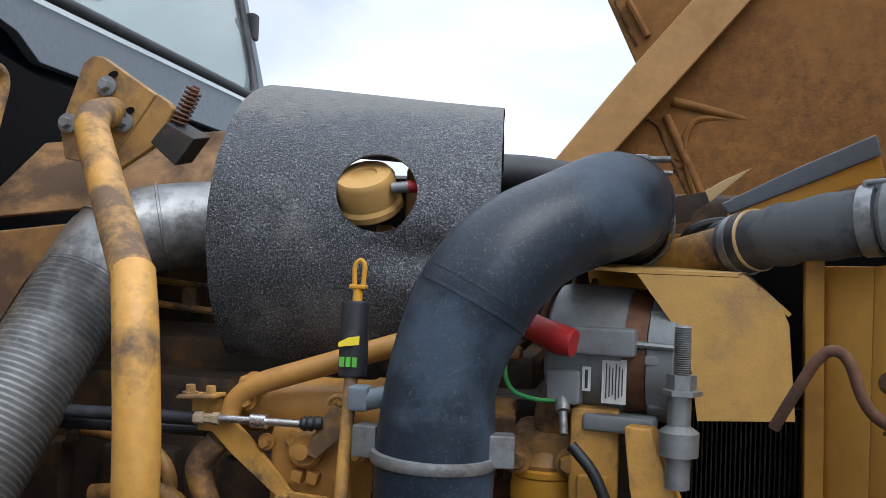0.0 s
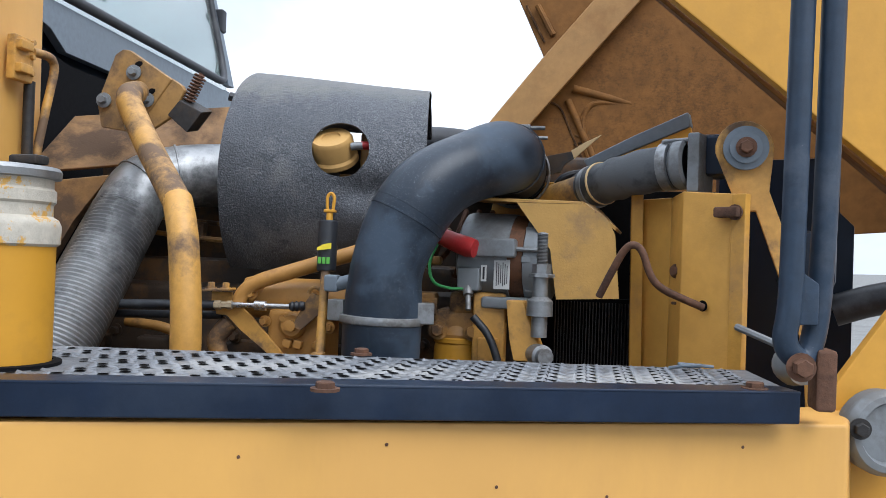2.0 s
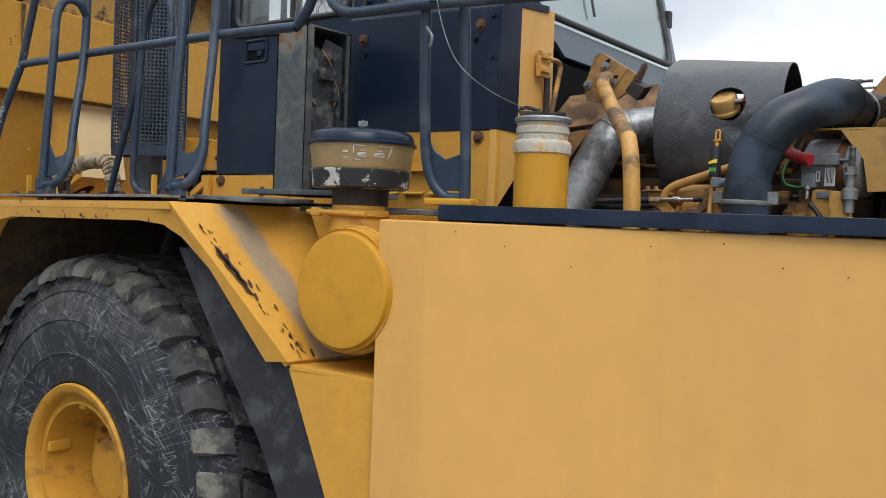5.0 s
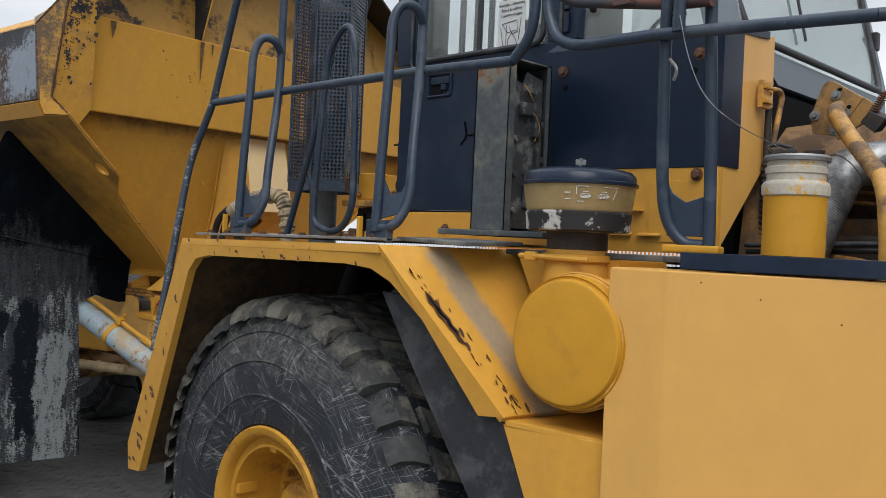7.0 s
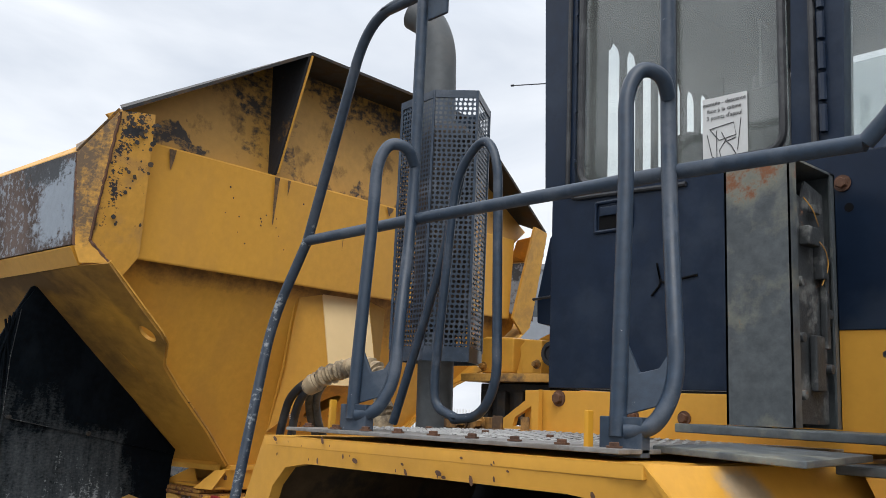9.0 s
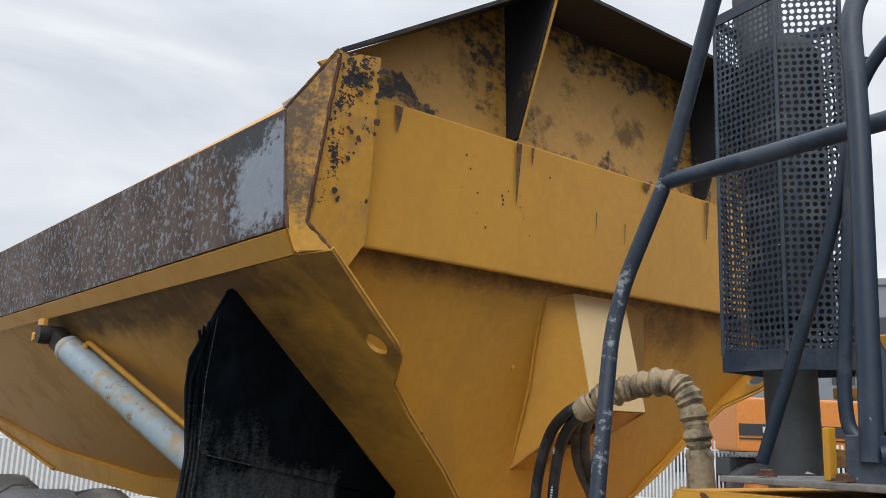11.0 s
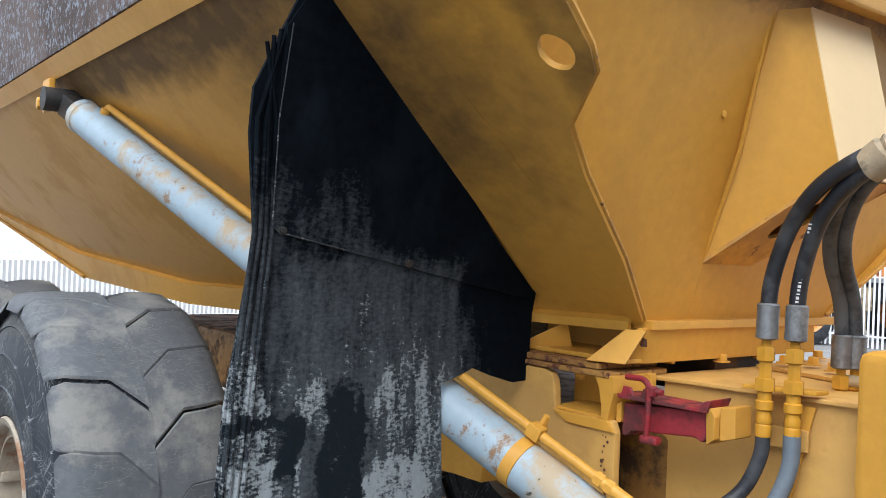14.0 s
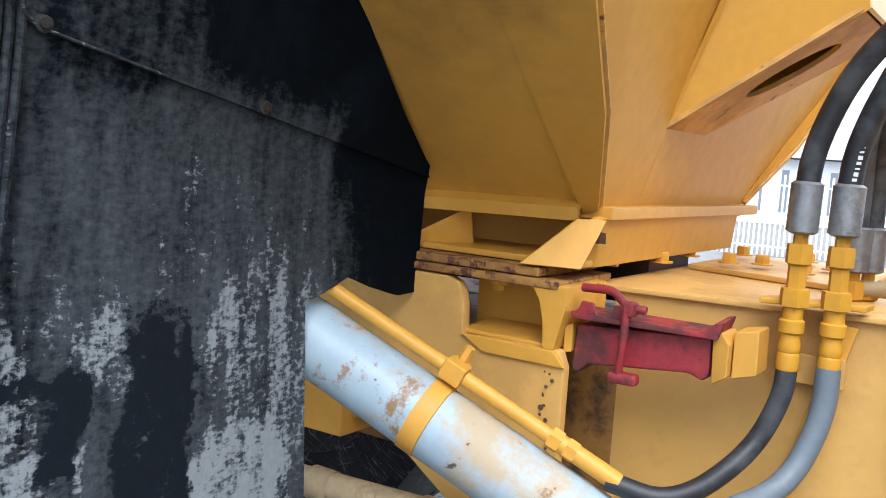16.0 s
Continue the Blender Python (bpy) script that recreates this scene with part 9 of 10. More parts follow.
for k in range(16):
    lathe(bm, W(-0.38 + rnd.uniform(-0.012, 0.012), 1.0575, 1.328 - 0.012 * k - rnd.random() * 0.01), -BV, [(0, 0.003), (rnd.uniform(0.002, 0.007), 0.002)], 6)
part("rust_run", bm, rusty, rearf, "rust specks running down", "stuff")
# red locking coupling
bm = B()
def L(x, z, o=0.0):
    """A point on the lock's face, o ahead of it."""
    e = Vector((-3.94, -0.486, 1.76))
    return e + (Vector((x, 1.10 + 0.2 * (x + 5.306) - o, z)) - e) * 1.03


slab(bm, [L(-5.299, 1.434), L(-5.038, 1.447), L(-5.037, 1.375), L(-5.05, 1.36), L(-5.075, 1.372), L(-5.27, 1.355), L(-5.29, 1.335), L(-5.306, 1.34)], (-0.01, 0.08, 0.0), 0.008)
lock = part("frame_lock", bm, red_paint, truck, "faded red articulation lock bar")
bm = B()
slab(bm, [L(-5.30, 1.462, 0.03), L(-5.05, 1.458, 0.03), L(-5.022, 1.480, 0.03), L(-5.012, 1.482, 0.02), L(-5.018, 1.448, 0.03), L(-5.295, 1.449, 0.03)], (-0.02, 0.11, 0.0), 0.003)
for x in (-5.265, -5.20):
    slab(bm, [L(x - 0.02, 1.46, 0.03), L(x + 0.02, 1.46, 0.03), L(x + 0.01, 1.484, 0.03), L(x - 0.012, 1.486, 0.03)], (-0.002, 0.012, 0.0), 0.002)
part_one("lock_flange", bm, red_paint, lock, "red lock flange with turned-up ends")
bm = B()
tube(bm, [L(-5.292, 1.509, 0.0), L(-5.225, 1.512, 0.01), L(-5.185, 1.486, 0.03), L(-5.15, 1.484, 0.03)], 0.009, 10, 0.02)
tube(bm, [L(-5.183, 1.49, 0.042), L(-5.183, 1.42, 0.042), L(-5.192, 1.352, 0.035)], 0.0085, 10, 0.02)
box(bm, L(-5.18, 1.484, 0.035), (0.03, 0.03, 0.03), bev=0.007)
box(bm, L(-5.183, 1.348, 0.03), (0.062, 0.03, 0.024), 11, bev=0.008)
part_one("lock_pin", bm, red_paint, lock, "red locking pin and lever")
bm = B()
slab(bm, [L(-5.324, 1.425, 0.0), L(-5.306, 1.435, 0.0), L(-5.306, 1.375, 0.0), L(-5.324, 1.37, 0.0)], (-0.01, 0.09, 0), 0.003)
slab(bm, [L(-5.034, 1.455, 0.01), L(-5.015, 1.462, 0.02), L(-5.0, 1.44, 0.02), L(-5.0, 1.38, 0.02), L(-5.03, 1.36, 0.01)], (-0.01, 0.09, 0), 0.003)
slab(bm, [L(-5.0, 1.465), L(-4.957, 1.472), L(-4.955, 1.388), L(-5.0, 1.375)], (-0.01, 0.08, 0), 0.004)
part("lock_bracket", bm, yellow, lock)

# ---- hoist cylinder ----
H0, H1 = Vector((-7.789, -0.047, 2.463)), Vector((-4.85, 1.192, 0.856))
hd = (H1 - H0).normalized()
bm = B()
lathe(bm, H0 + hd * 0.13, hd, [(0, -0.02), (0.07, -0.02), (0.082, 0.0), (0.082, 0.03), (0.078, 0.035), (0.078, 3.5), (0, 3.5)], 40)
hoist = part("hoist_cylinder", bm, cyl_paint, truck, "pale blue hoist cylinder with rust-brown scrapes")
bm = B()
lathe(bm, H0 - hd * 0.05 - BV * 0.09, BV, [(0, 0), (0.055, 0), (0.055, 0.17), (0, 0.17)], 24)
box(bm, H0 + hd * 0.06, (0.12, 0.09, 0.10), 20, 26)
part("pin_eye", bm, dark_steel, hoist, "dark pin eye")
bm = B()
box(bm, H0 + Vector((-0.12, -0.07, 0.05)), (0.12, 0.03, 0.15), 5.5)
hexbolt(bm, H0 + Vector((-0.13, -0.085, 0.01)), (0, -1, 0), 0.03, 0.03)
part("pin_bracket", bm, yellow, hoist)
side = hd.cross(Vector((0, 0, 1))).normalized()
upv = side.cross(hd).normalized()
off = upv * 0.112 - side * 0.005
bm = B()
tube(bm, [H0 + hd * 0.28 + upv * 0.06, H0 + hd * 0.28 + off, H0 + hd * 0.34 + off, H0 + hd * 2.98 + off], 0.0155, 14, 0.02)
tube(bm, [H0 + hd * 2.975 + off, H0 + hd * 3.0 + off], 0.023, 6)
tube(bm, [H0 + hd * 3.012 + off, H0 + hd * 3.035 + off], 0.022, 6)
tube(bm, [H0 + hd * 3.0 + off, H0 + hd * 3.13 + off], 0.019, 14)
part("oil_pipe", bm, yellow, hoist, "yellow oil pipe along the barrel")
bm = B()
for s in (2.73,):
    lathe(bm, H0 + hd * s, hd, [(0.078, 0), (0.0815, 0.001), (0.0815, 0.04), (0.078, 0.041)], 36)
    box(bm, H0 + hd * (s + 0.022) + off, (0.05, 0.045, 0.045), 20, 26)
    hexbolt(bm, H0 + hd * (s + 0.022) + off + upv * 0.02 - side * 0.02, upv, 0.012, 0.03)
lathe(bm, H0 + hd * 0.28 + upv * 0.07, upv, [(0.022, 0), (0.022, 0.03), (0, 0.03)], 12)
part("pipe_band", bm, yellow, hoist, "yellow pipe clamp band")
bm = B()
tube(bm, [W(-1.9, 0.98, 0.90), W(-0.25, 0.98, 0.99)], 0.034, 24)
lathe(bm, W(-0.95, 0.98, 0.952), BU, [(0.034, 0), (0.041, 0.006), (0.041, 0.07), (0.034, 0.076)], 24)
lathe(bm, W(-0.62, 0.98, 0.97), BU, [(0.034, 0), (0.039, 0.004), (0.039, 0.025), (0.034, 0.03)], 24)
part("suspension_strut", bm, strut_dusty, truck, "grimy steel strut below the frame")

# ---- rubber mud flaps ----
def F(y, z, o=0.0):
    """A point of the hanging flap: y across, z up, o ahead of its face."""
    p = Vector((-5.65, 0.952 * y - 0.029, 0.952 * z + 0.086))
    e = Vector((-3.55, -0.66, 1.81))
    d = p - e
    t = (-5.665 - 0.08 * e.y - e.x) / (d.x + 0.08 * d.y)
    q = e + d * t
    if q.z > 1.75:                                     # its upper part leans forward to the body
        c = Vector((-3.05, -0.80, 1.93))
        q = c + (q - c) * (1 - 0.077 * (q.z - 1.75))
    return (q.x + o, q.y + 0.08 * o, q.z)


def flap(name, lower, upper, label):
    """A hanging rubber sheet, bent along the line from the last point of lower to its first."""
    bm = B()
    pts = lower + upper
    n, k = len(pts), len(lower)
    fr, bk = [bm.verts.new(F(*p, 0.014)) for p in pts], [bm.verts.new(F(*p)) for p in pts]
    for vs, flip in ((fr, 1), (bk, -1)):
        bm.faces.new(vs[:k][::flip])
        bm.faces.new(([vs[k - 1]] + vs[k:] + [vs[0]])[::flip])
    for i in range(n):
        bm.faces.new((fr[i], bk[i], bk[(i + 1) % n], fr[(i + 1) % n]))
    bmesh.ops.recalc_face_normals(bm, faces=bm.faces)
    return part(name, bm, flap_rubber, truck, label)


fl = flap("mud_flap", [(0.104, 1.75), (0.055, 1.40), (0.03, 0.95), (0.01, 0.35), (0.80, 0.35), (0.785, 0.83), (0.75, 1.44), (0.80, 1.455), (0.87, 1.485), (0.95, 1.455), (1.03, 1.432), (1.09, 1.436), (1.10, 1.66), (1.115, 1.74)],
          [(0.62, 2.30), (0.36, 2.595), (0.30, 2.625), (0.245, 2.60), (0.175, 2.45), (0.10, 2.283), (0.094, 2.16), (0.12, 1.87)], "black rubber mud flap with dried grey mud")
bm = B()
slab(bm, [F(y, z, 0.0145) for y, z in [(0.165, 1.90), (0.19, 1.885), (0.62, 1.80), (1.10, 1.70), (0.62, 2.28), (0.36, 2.58), (0.27, 2.6), (0.185, 2.46), (0.16, 2.08)]], (0.012, 0, 0), 0.0)
part("upper_sheet", bm, flap_rubber, fl, "second rubber sheet lapped over it")
bm = B()
tube(bm, [F(y, z, 0.027) for y, z in ((0.20, 2.47), (0.17, 2.2), (0.165, 1.905), (0.19, 1.888), (0.40, 1.845))], 0.0025, 6, 0.01)
part("sheet_edge", bm, tyre_rubber, fl, "scuffed sheet edge")
bm = B()
for k in range(4):
    w = 0.007 * math.sin(k * 2.1)
    tube(bm, [F(0.19 - 0.02 * k, 2.47 - 0.02 * k, 0.016), F(0.112 + 0.018 * k + w, 2.2, 0.02), F(0.116 + 0.017 * k, 1.88, 0.02), F(0.072 + 0.019 * k - w, 1.42, 0.019), F(0.05 + 0.02 * k, 1.1, 0.018), F(0.04 + 0.022 * k, 0.4, 0.017)], [0.006, 0.008 - 0.001 * (k % 2), 0.007, 0.009, 0.008, 0.008], 8)
part_one("folded_edge", bm, flap_rubber, fl, "folded rubber edge")
bm = B()
for y, z in ((0.195, 1.895), (0.61, 1.815)):
    lathe(bm, F(y, z, 0.026), (1, 0.1, 0), [(0.014, 0), (0.014, 0.002), (0.009, 0.003), (0.008, 0.007), (0, 0.008)], 16)
part("flap_bolt", bm, dark_steel, fl, "dull rusted carriage bolts")

# ---- rear wheels ----
yaw = 5.5
for k, xx in enumerate((-7.55, -9.55)):
    p = Vector((-7.57, -0.28, 0)) + BU * (xx + 7.55)
    wheel("rear_wheel", p.x, p.y, ground_z(xx) + TR - 0.01, yaw, "worn grey tyre on a rusty steel rim" if not k else "worn rear tyre with coarse tread", worn_tread, rim_dusty, 20, 1)
for xx in (-7.55, -9.55):
    p = Vector((-7.57, -0.28, 0)) + BU * (xx + 7.55) + BV * 2.95
    wheel("rear_wheel", p.x, p.y, ground_z(xx) + TR - 0.01, yaw, "worn tyre on the far side of the rear axle", worn_tread, rim_dusty, 20, 1)
bm = B()
for xx in (-7.55, -9.55):
    c = Vector((-7.57, -0.28, ground_z(xx) + TR)) + BU * (xx + 7.55)
    tube(bm, [c + BV * 0.3, c + BV * 3.1], 0.13, 20)
    lathe(bm, c + BV * 1.4, BV, [(0.13, 0), (0.3, 0.1), (0.3, 0.3), (0.13, 0.4)], 24)
c = W(-1.0, 1.72, 0.95)
box(bm, W(-2.6, 1.72, 1.15), (4.6, 0.9, 0.35), 5.5, bev=0.03)
part("rear_axle", bm, yellow_dirty, truck, "grimy yellow axles and chassis")

# ---- hydraulic hoses at the joint ----
def J(x, y, z):
    """A point of the hose bundle, whose lower end stands farther in than its taped upper end."""
    k = 1 + 0.078 * min(1, max(0, (2.12 - z) / 0.22))
    e = Vector((-3.29, -0.755, 1.87))
    return e + (Vector((x, y, z)) - e) * k


def hose_run(pts, r, mat, label, rad=0.12, place=J):
    bm = B()
    tube(bm, [place(*p) for p in pts], r, 16, rad, n=8)
    return part("hydraulic_hose", bm, mat, truck, label)


h1 = hose_run([(-4.837, 1.15, 1.73), (-4.83, 1.15, 1.82), (-4.80, 1.17, 1.95), (-4.75, 1.20, 2.05), (-4.66, 1.26, 2.13), (-4.5, 1.32, 2.19)], 0.022, hose_rubber, "thick black hydraulic hose")
h2 = hose_run([(-4.775, 1.18, 1.73), (-4.77, 1.18, 1.82), (-4.74, 1.19, 1.95), (-4.70, 1.23, 2.05), (-4.61, 1.29, 2.13), (-4.5, 1.34, 2.18)], 0.022, hose_rubber, "thick black hydraulic hose with worn white print")
BACK = [(-4.94, 1.61, 1.63), (-4.935, 1.59, 1.76), (-4.91, 1.49, 1.87), (-4.86, 1.42, 1.97), (-4.76, 1.34, 2.07), (-4.60, 1.30, 2.15)]
h3 = hose_run(BACK, 0.020, hose_dusty, "dusty black hydraulic hose behind the others", place=lambda *p: Vector(p))
h4 = hose_run([(x + 0.022, y + 0.032, z) for x, y, z in BACK], 0.020, hose_dusty, "dusty black hydraulic hose behind the others", place=lambda *p: Vector(p))
bm = B()
for k in range(22):
    p = J(-4.7725 + 0.0014 * k, 1.18, 1.755 + 0.0095 * k)
    box(bm, p + Vector((0.009, -0.0195, 0)), (0.008, 0.002, 0.0035 + 0.002 * (k % 3)), 25, 0, bev=0)
part("print_bar", bm, label_white, h2, "rows of worn white print", "stuff")
for h, q in ((h1, J(-4.837, 1.15, 1.655)), (h2, J(-4.775, 1.18, 1.655)), (h3, Vector((-4.94, 1.61, 1.55))), (h4, Vector((-4.918, 1.642, 1.55)))):
    bm = B()
    crimps = [(0.0295 - 0.0006 * (k % 2), 0.012 + 0.005 * k) for k in range(16)]
    lathe(bm, q + Vector((0, 0, 0.01)), (0.02, 0, 1), [(0.02, 0), (0.0295, 0.005)] + crimps + [(0.0295, 0.095), (0.023, 0.10)], 20)
    part_one("ferrule", bm, steel, h, "dull crimped ferrule")
    bm = B()
    lathe(bm, q + Vector((0, 0, 0.012)), (0, 0, -1), [(0.014, 0), (0.014, 0.02), (0.024, 0.021), (0.025, 0.03), (0.025, 0.058), (0.018, 0.062), (0.018, 0.105), (0.027, 0.106), (0.028, 0.115), (0.028, 0.14), (0.02, 0.142)], 6)
    lathe(bm, q + Vector((0, 0, 0.012)), (0, 0, -1), [(0.019, 0.13), (0.019, 0.165), (0.024, 0.168), (0.024, 0.19), (0.0185, 0.194), (0.0185, 0.205), (0.021, 0.21), (0.021, 0.225), (0.0185, 0.23), (0.0215, 0.235), (0.0215, 0.262), (0.019, 0.266)], 18)
    part_one("hose_fitting", bm, yellow_deep, h, "yellow hex fittings")
bm = B()
q = J(-4.837, 1.15, 1.655)
tube(bm, [q - Vector((0, 0, 0.24)), q - Vector((0.002, 0, 0.31)), q - Vector((0.045, 0.03, 0.43)), (-5.07, 1.10, 1.13), (-5.19, 1.055, 1.155)], 0.020, 16, 0.1, n=8)
part("hydraulic_hose", bm, hose_rubber, truck, "black hydraulic hose curving to the cylinder pipe")
bm = B()
q = J(-4.775, 1.18, 1.655)
tube(bm, [q - Vector((0, 0, 0.24)), q - Vector((0, 0, 0.34)), q - Vector((0.04, 0.05, 0.48)), (-5.0, 1.10, 1.13)], 0.023, 16, 0.1, n=8)
part("hydraulic_hose", bm, hose_grey, truck, "grey hydraulic hose")
bm = B()
tube(bm, [(-4.99, 1.102, 1.132), (-5.07, 1.07, 1.112)], 0.026, 8)
tube(bm, [(-5.06, 1.075, 1.114), (-5.13, 1.05, 1.085), (-5.14, 1.045, 1.03)], 0.02, 12, 0.03)
tube(bm, [(-5.132, 1.045, 1.06), (-5.145, 1.045, 1.01)], 0.028, 6)
part_one("elbow_fitting", bm, yellow_deep, truck, "yellow elbow fitting")
bm = B()
q = J(-4.80, 1.165, 1.535)
slab(bm, [q + Vector(p) for p in ((-0.10, -0.035, 0), (0.075, 0.045, 0), (0.075, 0.10, 0), (-0.10, 0.02, 0))], (0, 0, 0.012), 0.003)
part_one("fitting_bracket", bm, yellow_deep, truck, "yellow bracket plate holding the fittings")
bm = B()
tp = [(-4.672, 1.275, 2.095), (-4.585, 1.30, 2.155), (-4.46, 1.33, 2.195), (-4.31, 1.36, 2.215), (-4.235, 1.38, 2.18), (-4.20, 1.39, 2.02), (-4.20, 1.40, 1.85)]
pp = rounded(tp, 0.08, 12)
tube(bm, pp, [0.044 + 0.005 * math.sin(i * 1.1) + 0.005 * math.sin(i * 2.6) for i in range(len(pp))], 18)
for v in bm.verts:
    v.co += noise.noise_vector(v.co * 30) * 0.006
part("hose_wrap", bm, tape, truck, "dirty beige tape wrap round a hose bundle")
bm = B()
tube(bm, [(-4.55, 1.25, 1.65), (-4.40, 1.25, 1.63), (-4.25, 1.25, 1.64)], 0.02, 12, 0.05)
tube(bm, [(-4.26, 1.42, 1.85), (-4.25, 1.42, 1.2)], 0.04, 14)
box(bm, (-4.45, 1.6, 1.35), (0.5, 0.6, 0.6), bev=0.03)
part("joint_casting", bm, yellow, truck, "yellow joint casting with pipes")
bm = B()   # tractor chassis under the cab and engine
box(bm, (-1.2, 1.75, 0.95), (4.6, 0.9, 0.45), bev=0.03)
box(bm, (-3.5, 1.75, 1.18), (0.9, 1.0, 0.6), bev=0.03)
tube(bm, [(-2.66, 0.9, GZ + TR), (-2.66, 2.7, GZ + TR)], 0.14, 20)
part("front_chassis", bm, yellow_dirty, truck, "grimy yellow front chassis")
wheel("front_wheel", -2.66, 2.45, GZ + TR, 0, "black tyre on the far front side", tread_rubber, yellow_deep)
bm = B()   # far side of the tractor
slab(bm, [(-1.1, 3.0, 0.4), (0.6, 2.55, 0.4), (0.6, 2.55, 1.9), (-1.1, 3.0, 1.9)], (0, 0.05, 0), 0.005)
slab(bm, [(-3.2, 2.35, 1.93), (-1.3, 2.35, 1.93), (-1.3, 3.25, 1.93), (-3.2, 3.25, 1.93)], (0, 0, -0.03), 0.004)
part("far_side_panel", bm, yellow_panel, truck, "yellow panel on the far side")

# ---- surroundings ----
# concrete pavers in view beside and beneath the truck
paver_mesh = bpy.data.meshes.new("paver")
bm = B()
box(bm, (0, 0, 0.0), (0.196, 0.096, 0.03), bev=0.006)
bm.to_mesh(paver_mesh)
bm.free()
paver_mesh.materials.append(paver)
pr = random.Random(3)
TILT_G = Matrix.Rotation(-math.atan(GS), 4, "Y")
near, rest = [], []
for i in range(-60, 60):
    for j in range(-30, 60):
        u, v = i * 0.2, j * 0.1
        u += 0.1 * (j % 2)
        a = radians(38)
        x, y = -6.6 + u * math.cos(a) - v * math.sin(a), 0.9 + u * math.sin(a) + v * math.cos(a)
        d = math.hypot(x + 6.6, (y - 0.7))
        if d < 1.45:
            near.append((x, y))
        elif d < 4.6:
            rest.append((x, y))
for x, y in near[:300]:
    ob = new("paver", paver_mesh)
    ob.matrix_basis = Matrix.Translation((x, y, ground_z(x) + 0.004 + pr.uniform(-0.002, 0.002))) @ TILT_G @ pose(0, 0, 0, 0, 0, 38)
    ob.parent = ground
bm = B()
for x, y in near[300:] + rest:
    m = Matrix.Translation((x, y, ground_z(x) + 0.004 + pr.uniform(-0.002, 0.002))) @ TILT_G @ pose(0, 0, 0, 0, 0, 38)
    q = [m @ Vector(p) for p in ((-0.097, -0.047, 0.013), (0.097, -0.047, 0.013), (0.097, 0.047, 0.013), (-0.097, 0.047, 0.013))]
    e = [m @ Vector(p) for p in ((-0.099, -0.049, -0.01), (0.099, -0.049, -0.01), (0.099, 0.049, -0.01), (-0.099, 0.049, -0.01))]
    a, b = [bm.verts.new(p) for p in q], [bm.verts.new(p) for p in e]
    bm.faces.new(a)
    for k in range(4):
        bm.faces.new((b[k], b[(k + 1) % 4], a[(k + 1) % 4], a[k]))
part("paver_field", bm, paver, ground, "rows of grey concrete pavers", "stuff")

white_paint = surface("white_fence_paint", (0.72, 0.73, 0.74), 0.5, var=0.08, grain=6, bump=0.05)
facade = surface("grey_facade_cladding", (0.20, 0.22, 0.25), 0.6, var=0.1, grain=3, bump=0.05)
facade_dark = surface("dark_window_band", (0.05, 0.06, 0.07), 0.25, var=0.2, grain=2, bump=0.0)
orange_paint = surface("orange_machine_paint", (0.62, 0.22, 0.04), 0.45, var=0.12, grain=8, bump=0.05)
white_clad = surface("white_cladding", (0.62, 0.64, 0.66), 0.5, var=0.08, grain=2, bump=0.05)


def fence(cx, cy, ang, length, height):
    """White picket security fence with two rails."""
    f = thing("picket_fence", (cx, cy, ground_z(cx)), "white steel picket fence round the yard", "fence")
    d = Vector((math.cos(ang), math.sin(ang), 0))
    z0 = ground_z(cx)
    bm = B()
    k = 0
    while k * 0.14 < length:
        p = Vector((cx, cy, z0)) + d * (k * 0.14 - length / 2)
        box(bm, p + Vector((0, 0, height / 2)), (0.06, 0.02, height), math.degrees(ang), bev=0)
        k += 1
    part("picket", bm, white_paint, f, "upright white pickets", "stuff")
    for h in (0.35, height - 0.3):
        bm = B()
        box(bm, Vector((cx, cy, z0 + h)), (length, 0.03, 0.05), math.degrees(ang), bev=0)
        part("fence_rail", bm, white_paint, f)
    return f


fence(-30, 4.5, radians(96), 26, 2.4)
fence(-18, 24, radians(10), 30, 2.4)


def building(cx, cy, sx, sy, h, ang, cols, rows, label):
    b = thing("office_building", (cx, cy, ground_z(cx)), label, "building")
    bm = B()
    z0 = ground_z(cx) - 1
    m = pose(cx, cy, 0, 0, 0, ang)
    box(bm, (0, 0, z0 + h / 2), (sx, sy, h), bev=0.05)
    bm.transform(m)
    wall = part("wall", bm, facade, b)
    bm = B()
    box(bm, (0, 0, z0 + h + 0.2), (sx + 0.4, sy + 0.4, 0.5), bev=0.05)
    box(bm, (sx * 0.1, 0, z0 + h + 1.2), (sx * 0.35, sy * 0.5, 2.0), bev=0.05)
    bm.transform(m)
    part("roof", bm, facade, b)
    for r in range(rows):
        for c in range(cols):
            x = -sx / 2 + (c + 0.5) * sx / cols
            z = z0 + 2.2 + r * (h - 2.0) / rows
            bm = B()
            box(bm, (x, -sy / 2 - 0.02, z), (sx / cols * 0.55, 0.1, 1.5), bev=0)
            bm.transform(m)
            part("window", bm, facade_dark, b)
    return b, m, z0


ob, m, z0 = building(-47, 62, 17, 12, 15.5, 34, 6, 4, "grey flat-roofed office block in the distance")
bm = B()
box(bm, (-4.0, -6.12, z0 + 11.2), (3.4, 0.1, 1.3), bev=0)
bm.transform(m)
part("roof_sign", bm, sign_grey, ob, "white sign board")
bm = B()
box(bm, (-4.0, -6.2, z0 + 11.2), (2.6, 0.06, 0.45), bev=0)
bm.transform(m)
part("sign_mark", bm, red_paint, ob, "plain red mark")

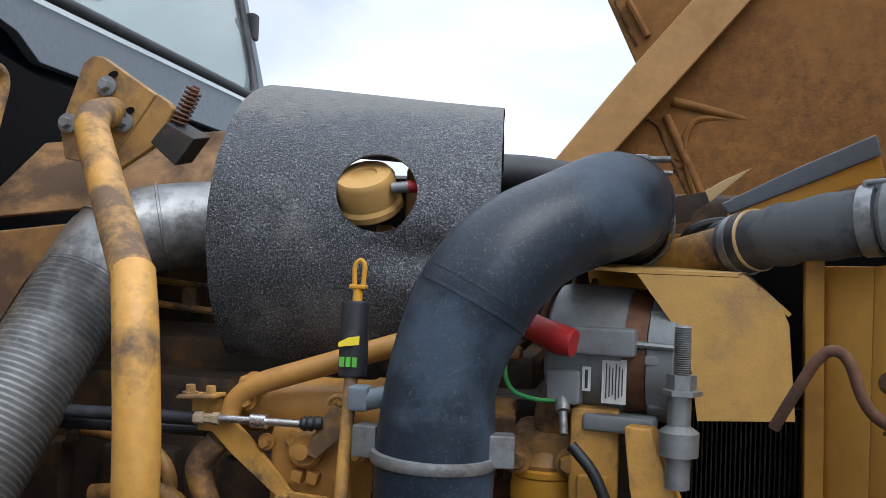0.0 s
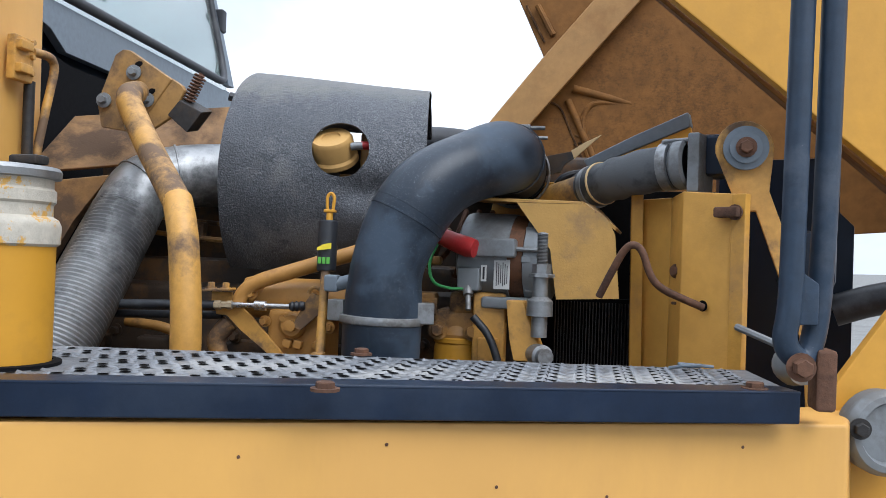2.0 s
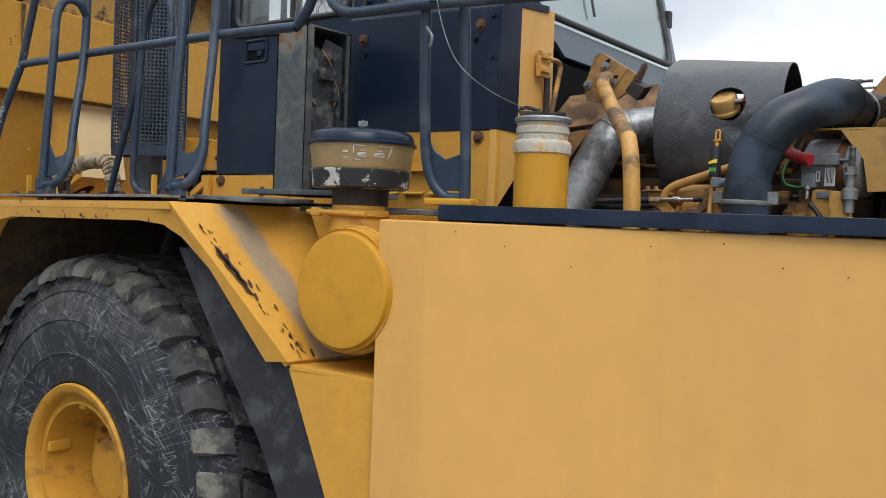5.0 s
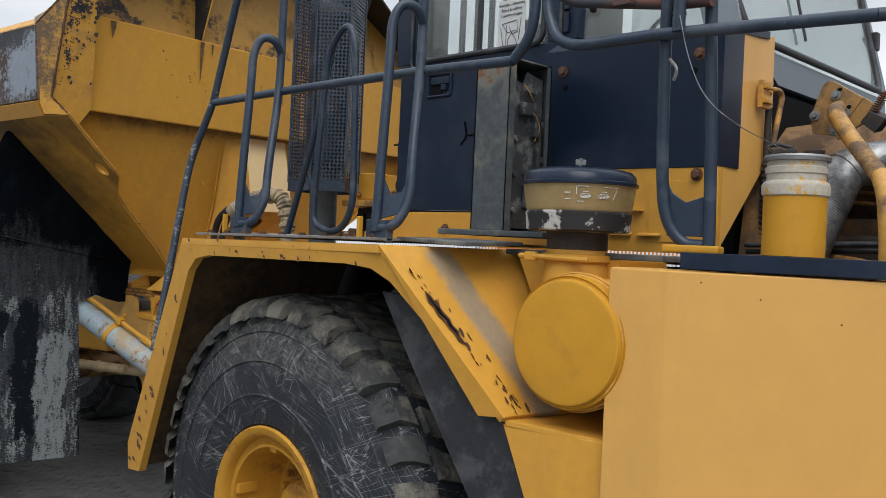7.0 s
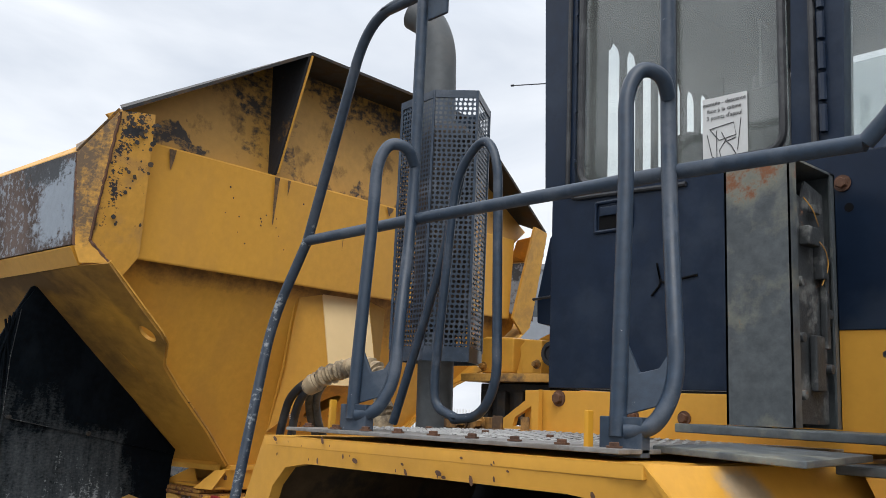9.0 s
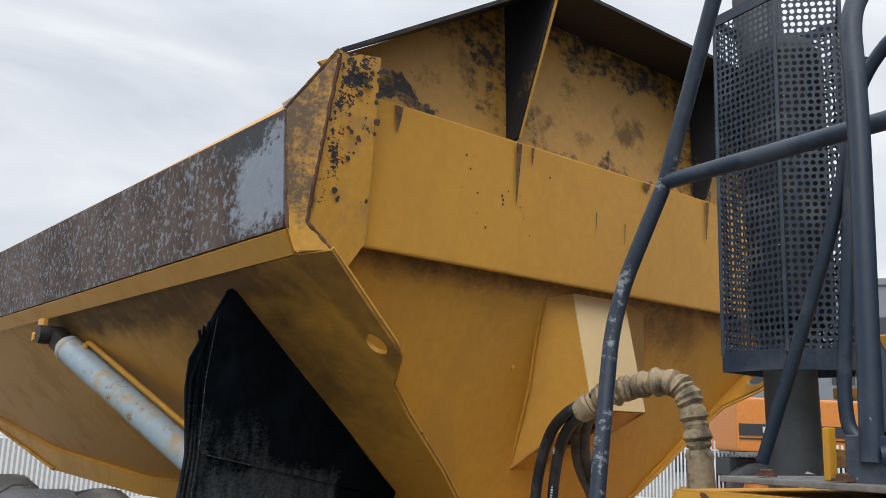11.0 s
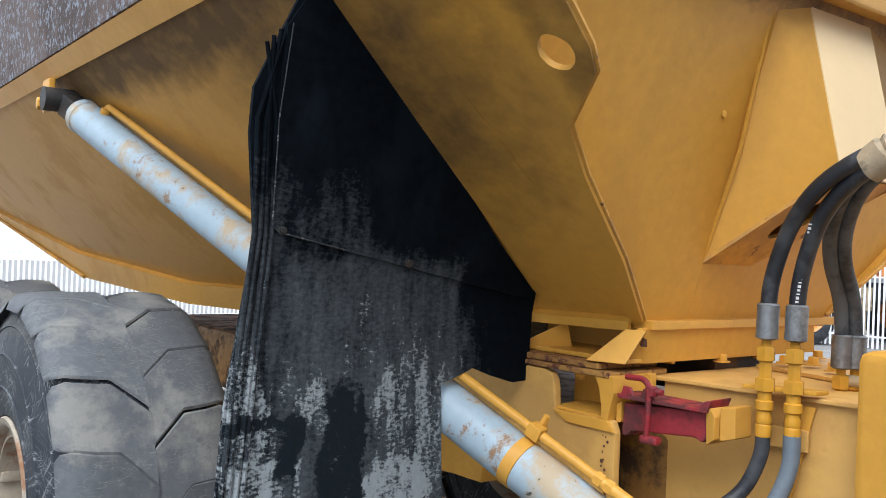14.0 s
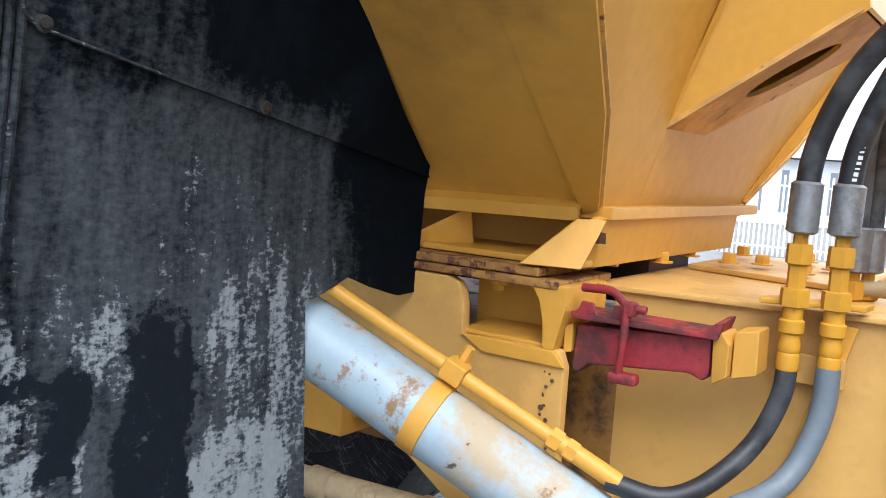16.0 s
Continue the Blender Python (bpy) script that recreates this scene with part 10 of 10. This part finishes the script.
# floodlight mast
mx, my = -35.83, 41.6
mast = thing("floodlight_mast", (mx, my, ground_z(mx)), "tall grey floodlight mast with a lamp ring", "light mast")
bm = B()
tube(bm, [(mx, my, ground_z(mx)), (mx, my, 23.9)], [0.28, 0.12], 14)
part("pole", bm, steel, mast)
bm = B()
lathe(bm, (mx, my, 23.7), (0, 0, 1), [(0.65, 0), (0.74, 0.05), (0.74, 0.12), (0.65, 0.17), (0.65, 0)], 24)
part("ring", bm, dark_steel, mast)
for k in range(10):
    a = k * math.pi / 5
    bm = B()
    box(bm, (mx + math.cos(a) * 0.8, my + math.sin(a) * 0.8, 23.95), (0.34, 0.26, 0.3), math.degrees(a), bev=0.05)
    part("floodlight", bm, dark_steel, mast)

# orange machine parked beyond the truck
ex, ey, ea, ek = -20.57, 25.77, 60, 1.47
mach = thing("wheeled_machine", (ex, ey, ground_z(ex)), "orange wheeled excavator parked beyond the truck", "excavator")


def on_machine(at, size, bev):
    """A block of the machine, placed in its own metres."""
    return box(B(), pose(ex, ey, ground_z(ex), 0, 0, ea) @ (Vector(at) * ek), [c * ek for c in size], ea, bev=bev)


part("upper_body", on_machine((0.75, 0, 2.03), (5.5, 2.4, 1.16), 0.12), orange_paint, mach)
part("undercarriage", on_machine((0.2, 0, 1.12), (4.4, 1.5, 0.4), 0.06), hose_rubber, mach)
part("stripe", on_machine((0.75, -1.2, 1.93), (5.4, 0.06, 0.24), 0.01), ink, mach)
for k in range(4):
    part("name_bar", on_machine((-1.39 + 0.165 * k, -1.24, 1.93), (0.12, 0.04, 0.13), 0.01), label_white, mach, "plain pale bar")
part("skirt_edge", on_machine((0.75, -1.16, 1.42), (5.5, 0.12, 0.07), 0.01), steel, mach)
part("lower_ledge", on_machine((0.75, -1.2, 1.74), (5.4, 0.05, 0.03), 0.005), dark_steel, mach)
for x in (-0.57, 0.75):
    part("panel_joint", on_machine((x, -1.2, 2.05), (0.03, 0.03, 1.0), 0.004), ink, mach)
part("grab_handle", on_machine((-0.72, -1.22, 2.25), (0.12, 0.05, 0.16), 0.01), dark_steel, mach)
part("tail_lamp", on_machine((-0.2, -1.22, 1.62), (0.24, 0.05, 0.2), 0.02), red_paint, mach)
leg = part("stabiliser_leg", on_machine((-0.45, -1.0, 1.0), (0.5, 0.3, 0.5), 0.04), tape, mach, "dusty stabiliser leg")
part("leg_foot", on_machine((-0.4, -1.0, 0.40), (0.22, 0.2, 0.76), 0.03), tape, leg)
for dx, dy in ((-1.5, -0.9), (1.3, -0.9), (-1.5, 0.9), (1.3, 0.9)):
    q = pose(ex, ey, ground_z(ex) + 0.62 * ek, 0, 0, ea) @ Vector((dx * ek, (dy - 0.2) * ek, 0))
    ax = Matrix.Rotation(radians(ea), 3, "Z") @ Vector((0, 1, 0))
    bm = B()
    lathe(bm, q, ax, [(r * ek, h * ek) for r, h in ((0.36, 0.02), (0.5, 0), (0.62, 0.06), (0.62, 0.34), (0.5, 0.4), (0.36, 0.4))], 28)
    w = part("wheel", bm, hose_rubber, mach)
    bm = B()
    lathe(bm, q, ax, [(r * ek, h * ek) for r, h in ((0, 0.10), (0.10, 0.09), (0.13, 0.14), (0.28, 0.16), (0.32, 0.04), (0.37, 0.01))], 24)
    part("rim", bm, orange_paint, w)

# pale hall with a slatted shed beyond
hall = thing("white_hall", (-20, 45, ground_z(-20)), "pale industrial hall with ribbed cladding", "building")
bm = B()
box(bm, (-16, 52, ground_z(-16) + 1.6), (30, 8, 3.6), 8, bev=0.05)
part("wall", bm, white_clad, hall)
for k in range(24):
    bm = B()
    box(bm, pose(-16, 52, ground_z(-16) + 1.5, 0, 0, 8) @ Vector((-14 + k * 1.2, -4.02, 0.2)), (0.35, 0.1, 2.2), 8, bev=0)
    part("cladding_strip", bm, facade, hall)
bm = B()
box(bm, (-16, 52, ground_z(-16) + 3.6), (31, 9, 0.3), 8, bev=0.05)
part("roof", bm, white_clad, hall)

# tall unseen slatted hall added on the near side for cab glass reflections
near = thing("unseen_slatted_hall", (-14, -16, ground_z(-14)), "tall white slatted hall, unseen, added for the cab glass to mirror", "building")
bm = B()
box(bm, (-13, -18, 4.6), (26, 4, 9.6), 0, bev=0.05)
part("wall", bm, white_clad, near)
for k in range(44):
    bm = B()
    box(bm, (-25.8 + 0.6 * k, -15.94, 4.6 + 0.6 * math.sin(k * 1.7)), (0.30, 0.25, 9.0), 0, bev=0)
    part("cladding_slat", bm, white_clad, near)
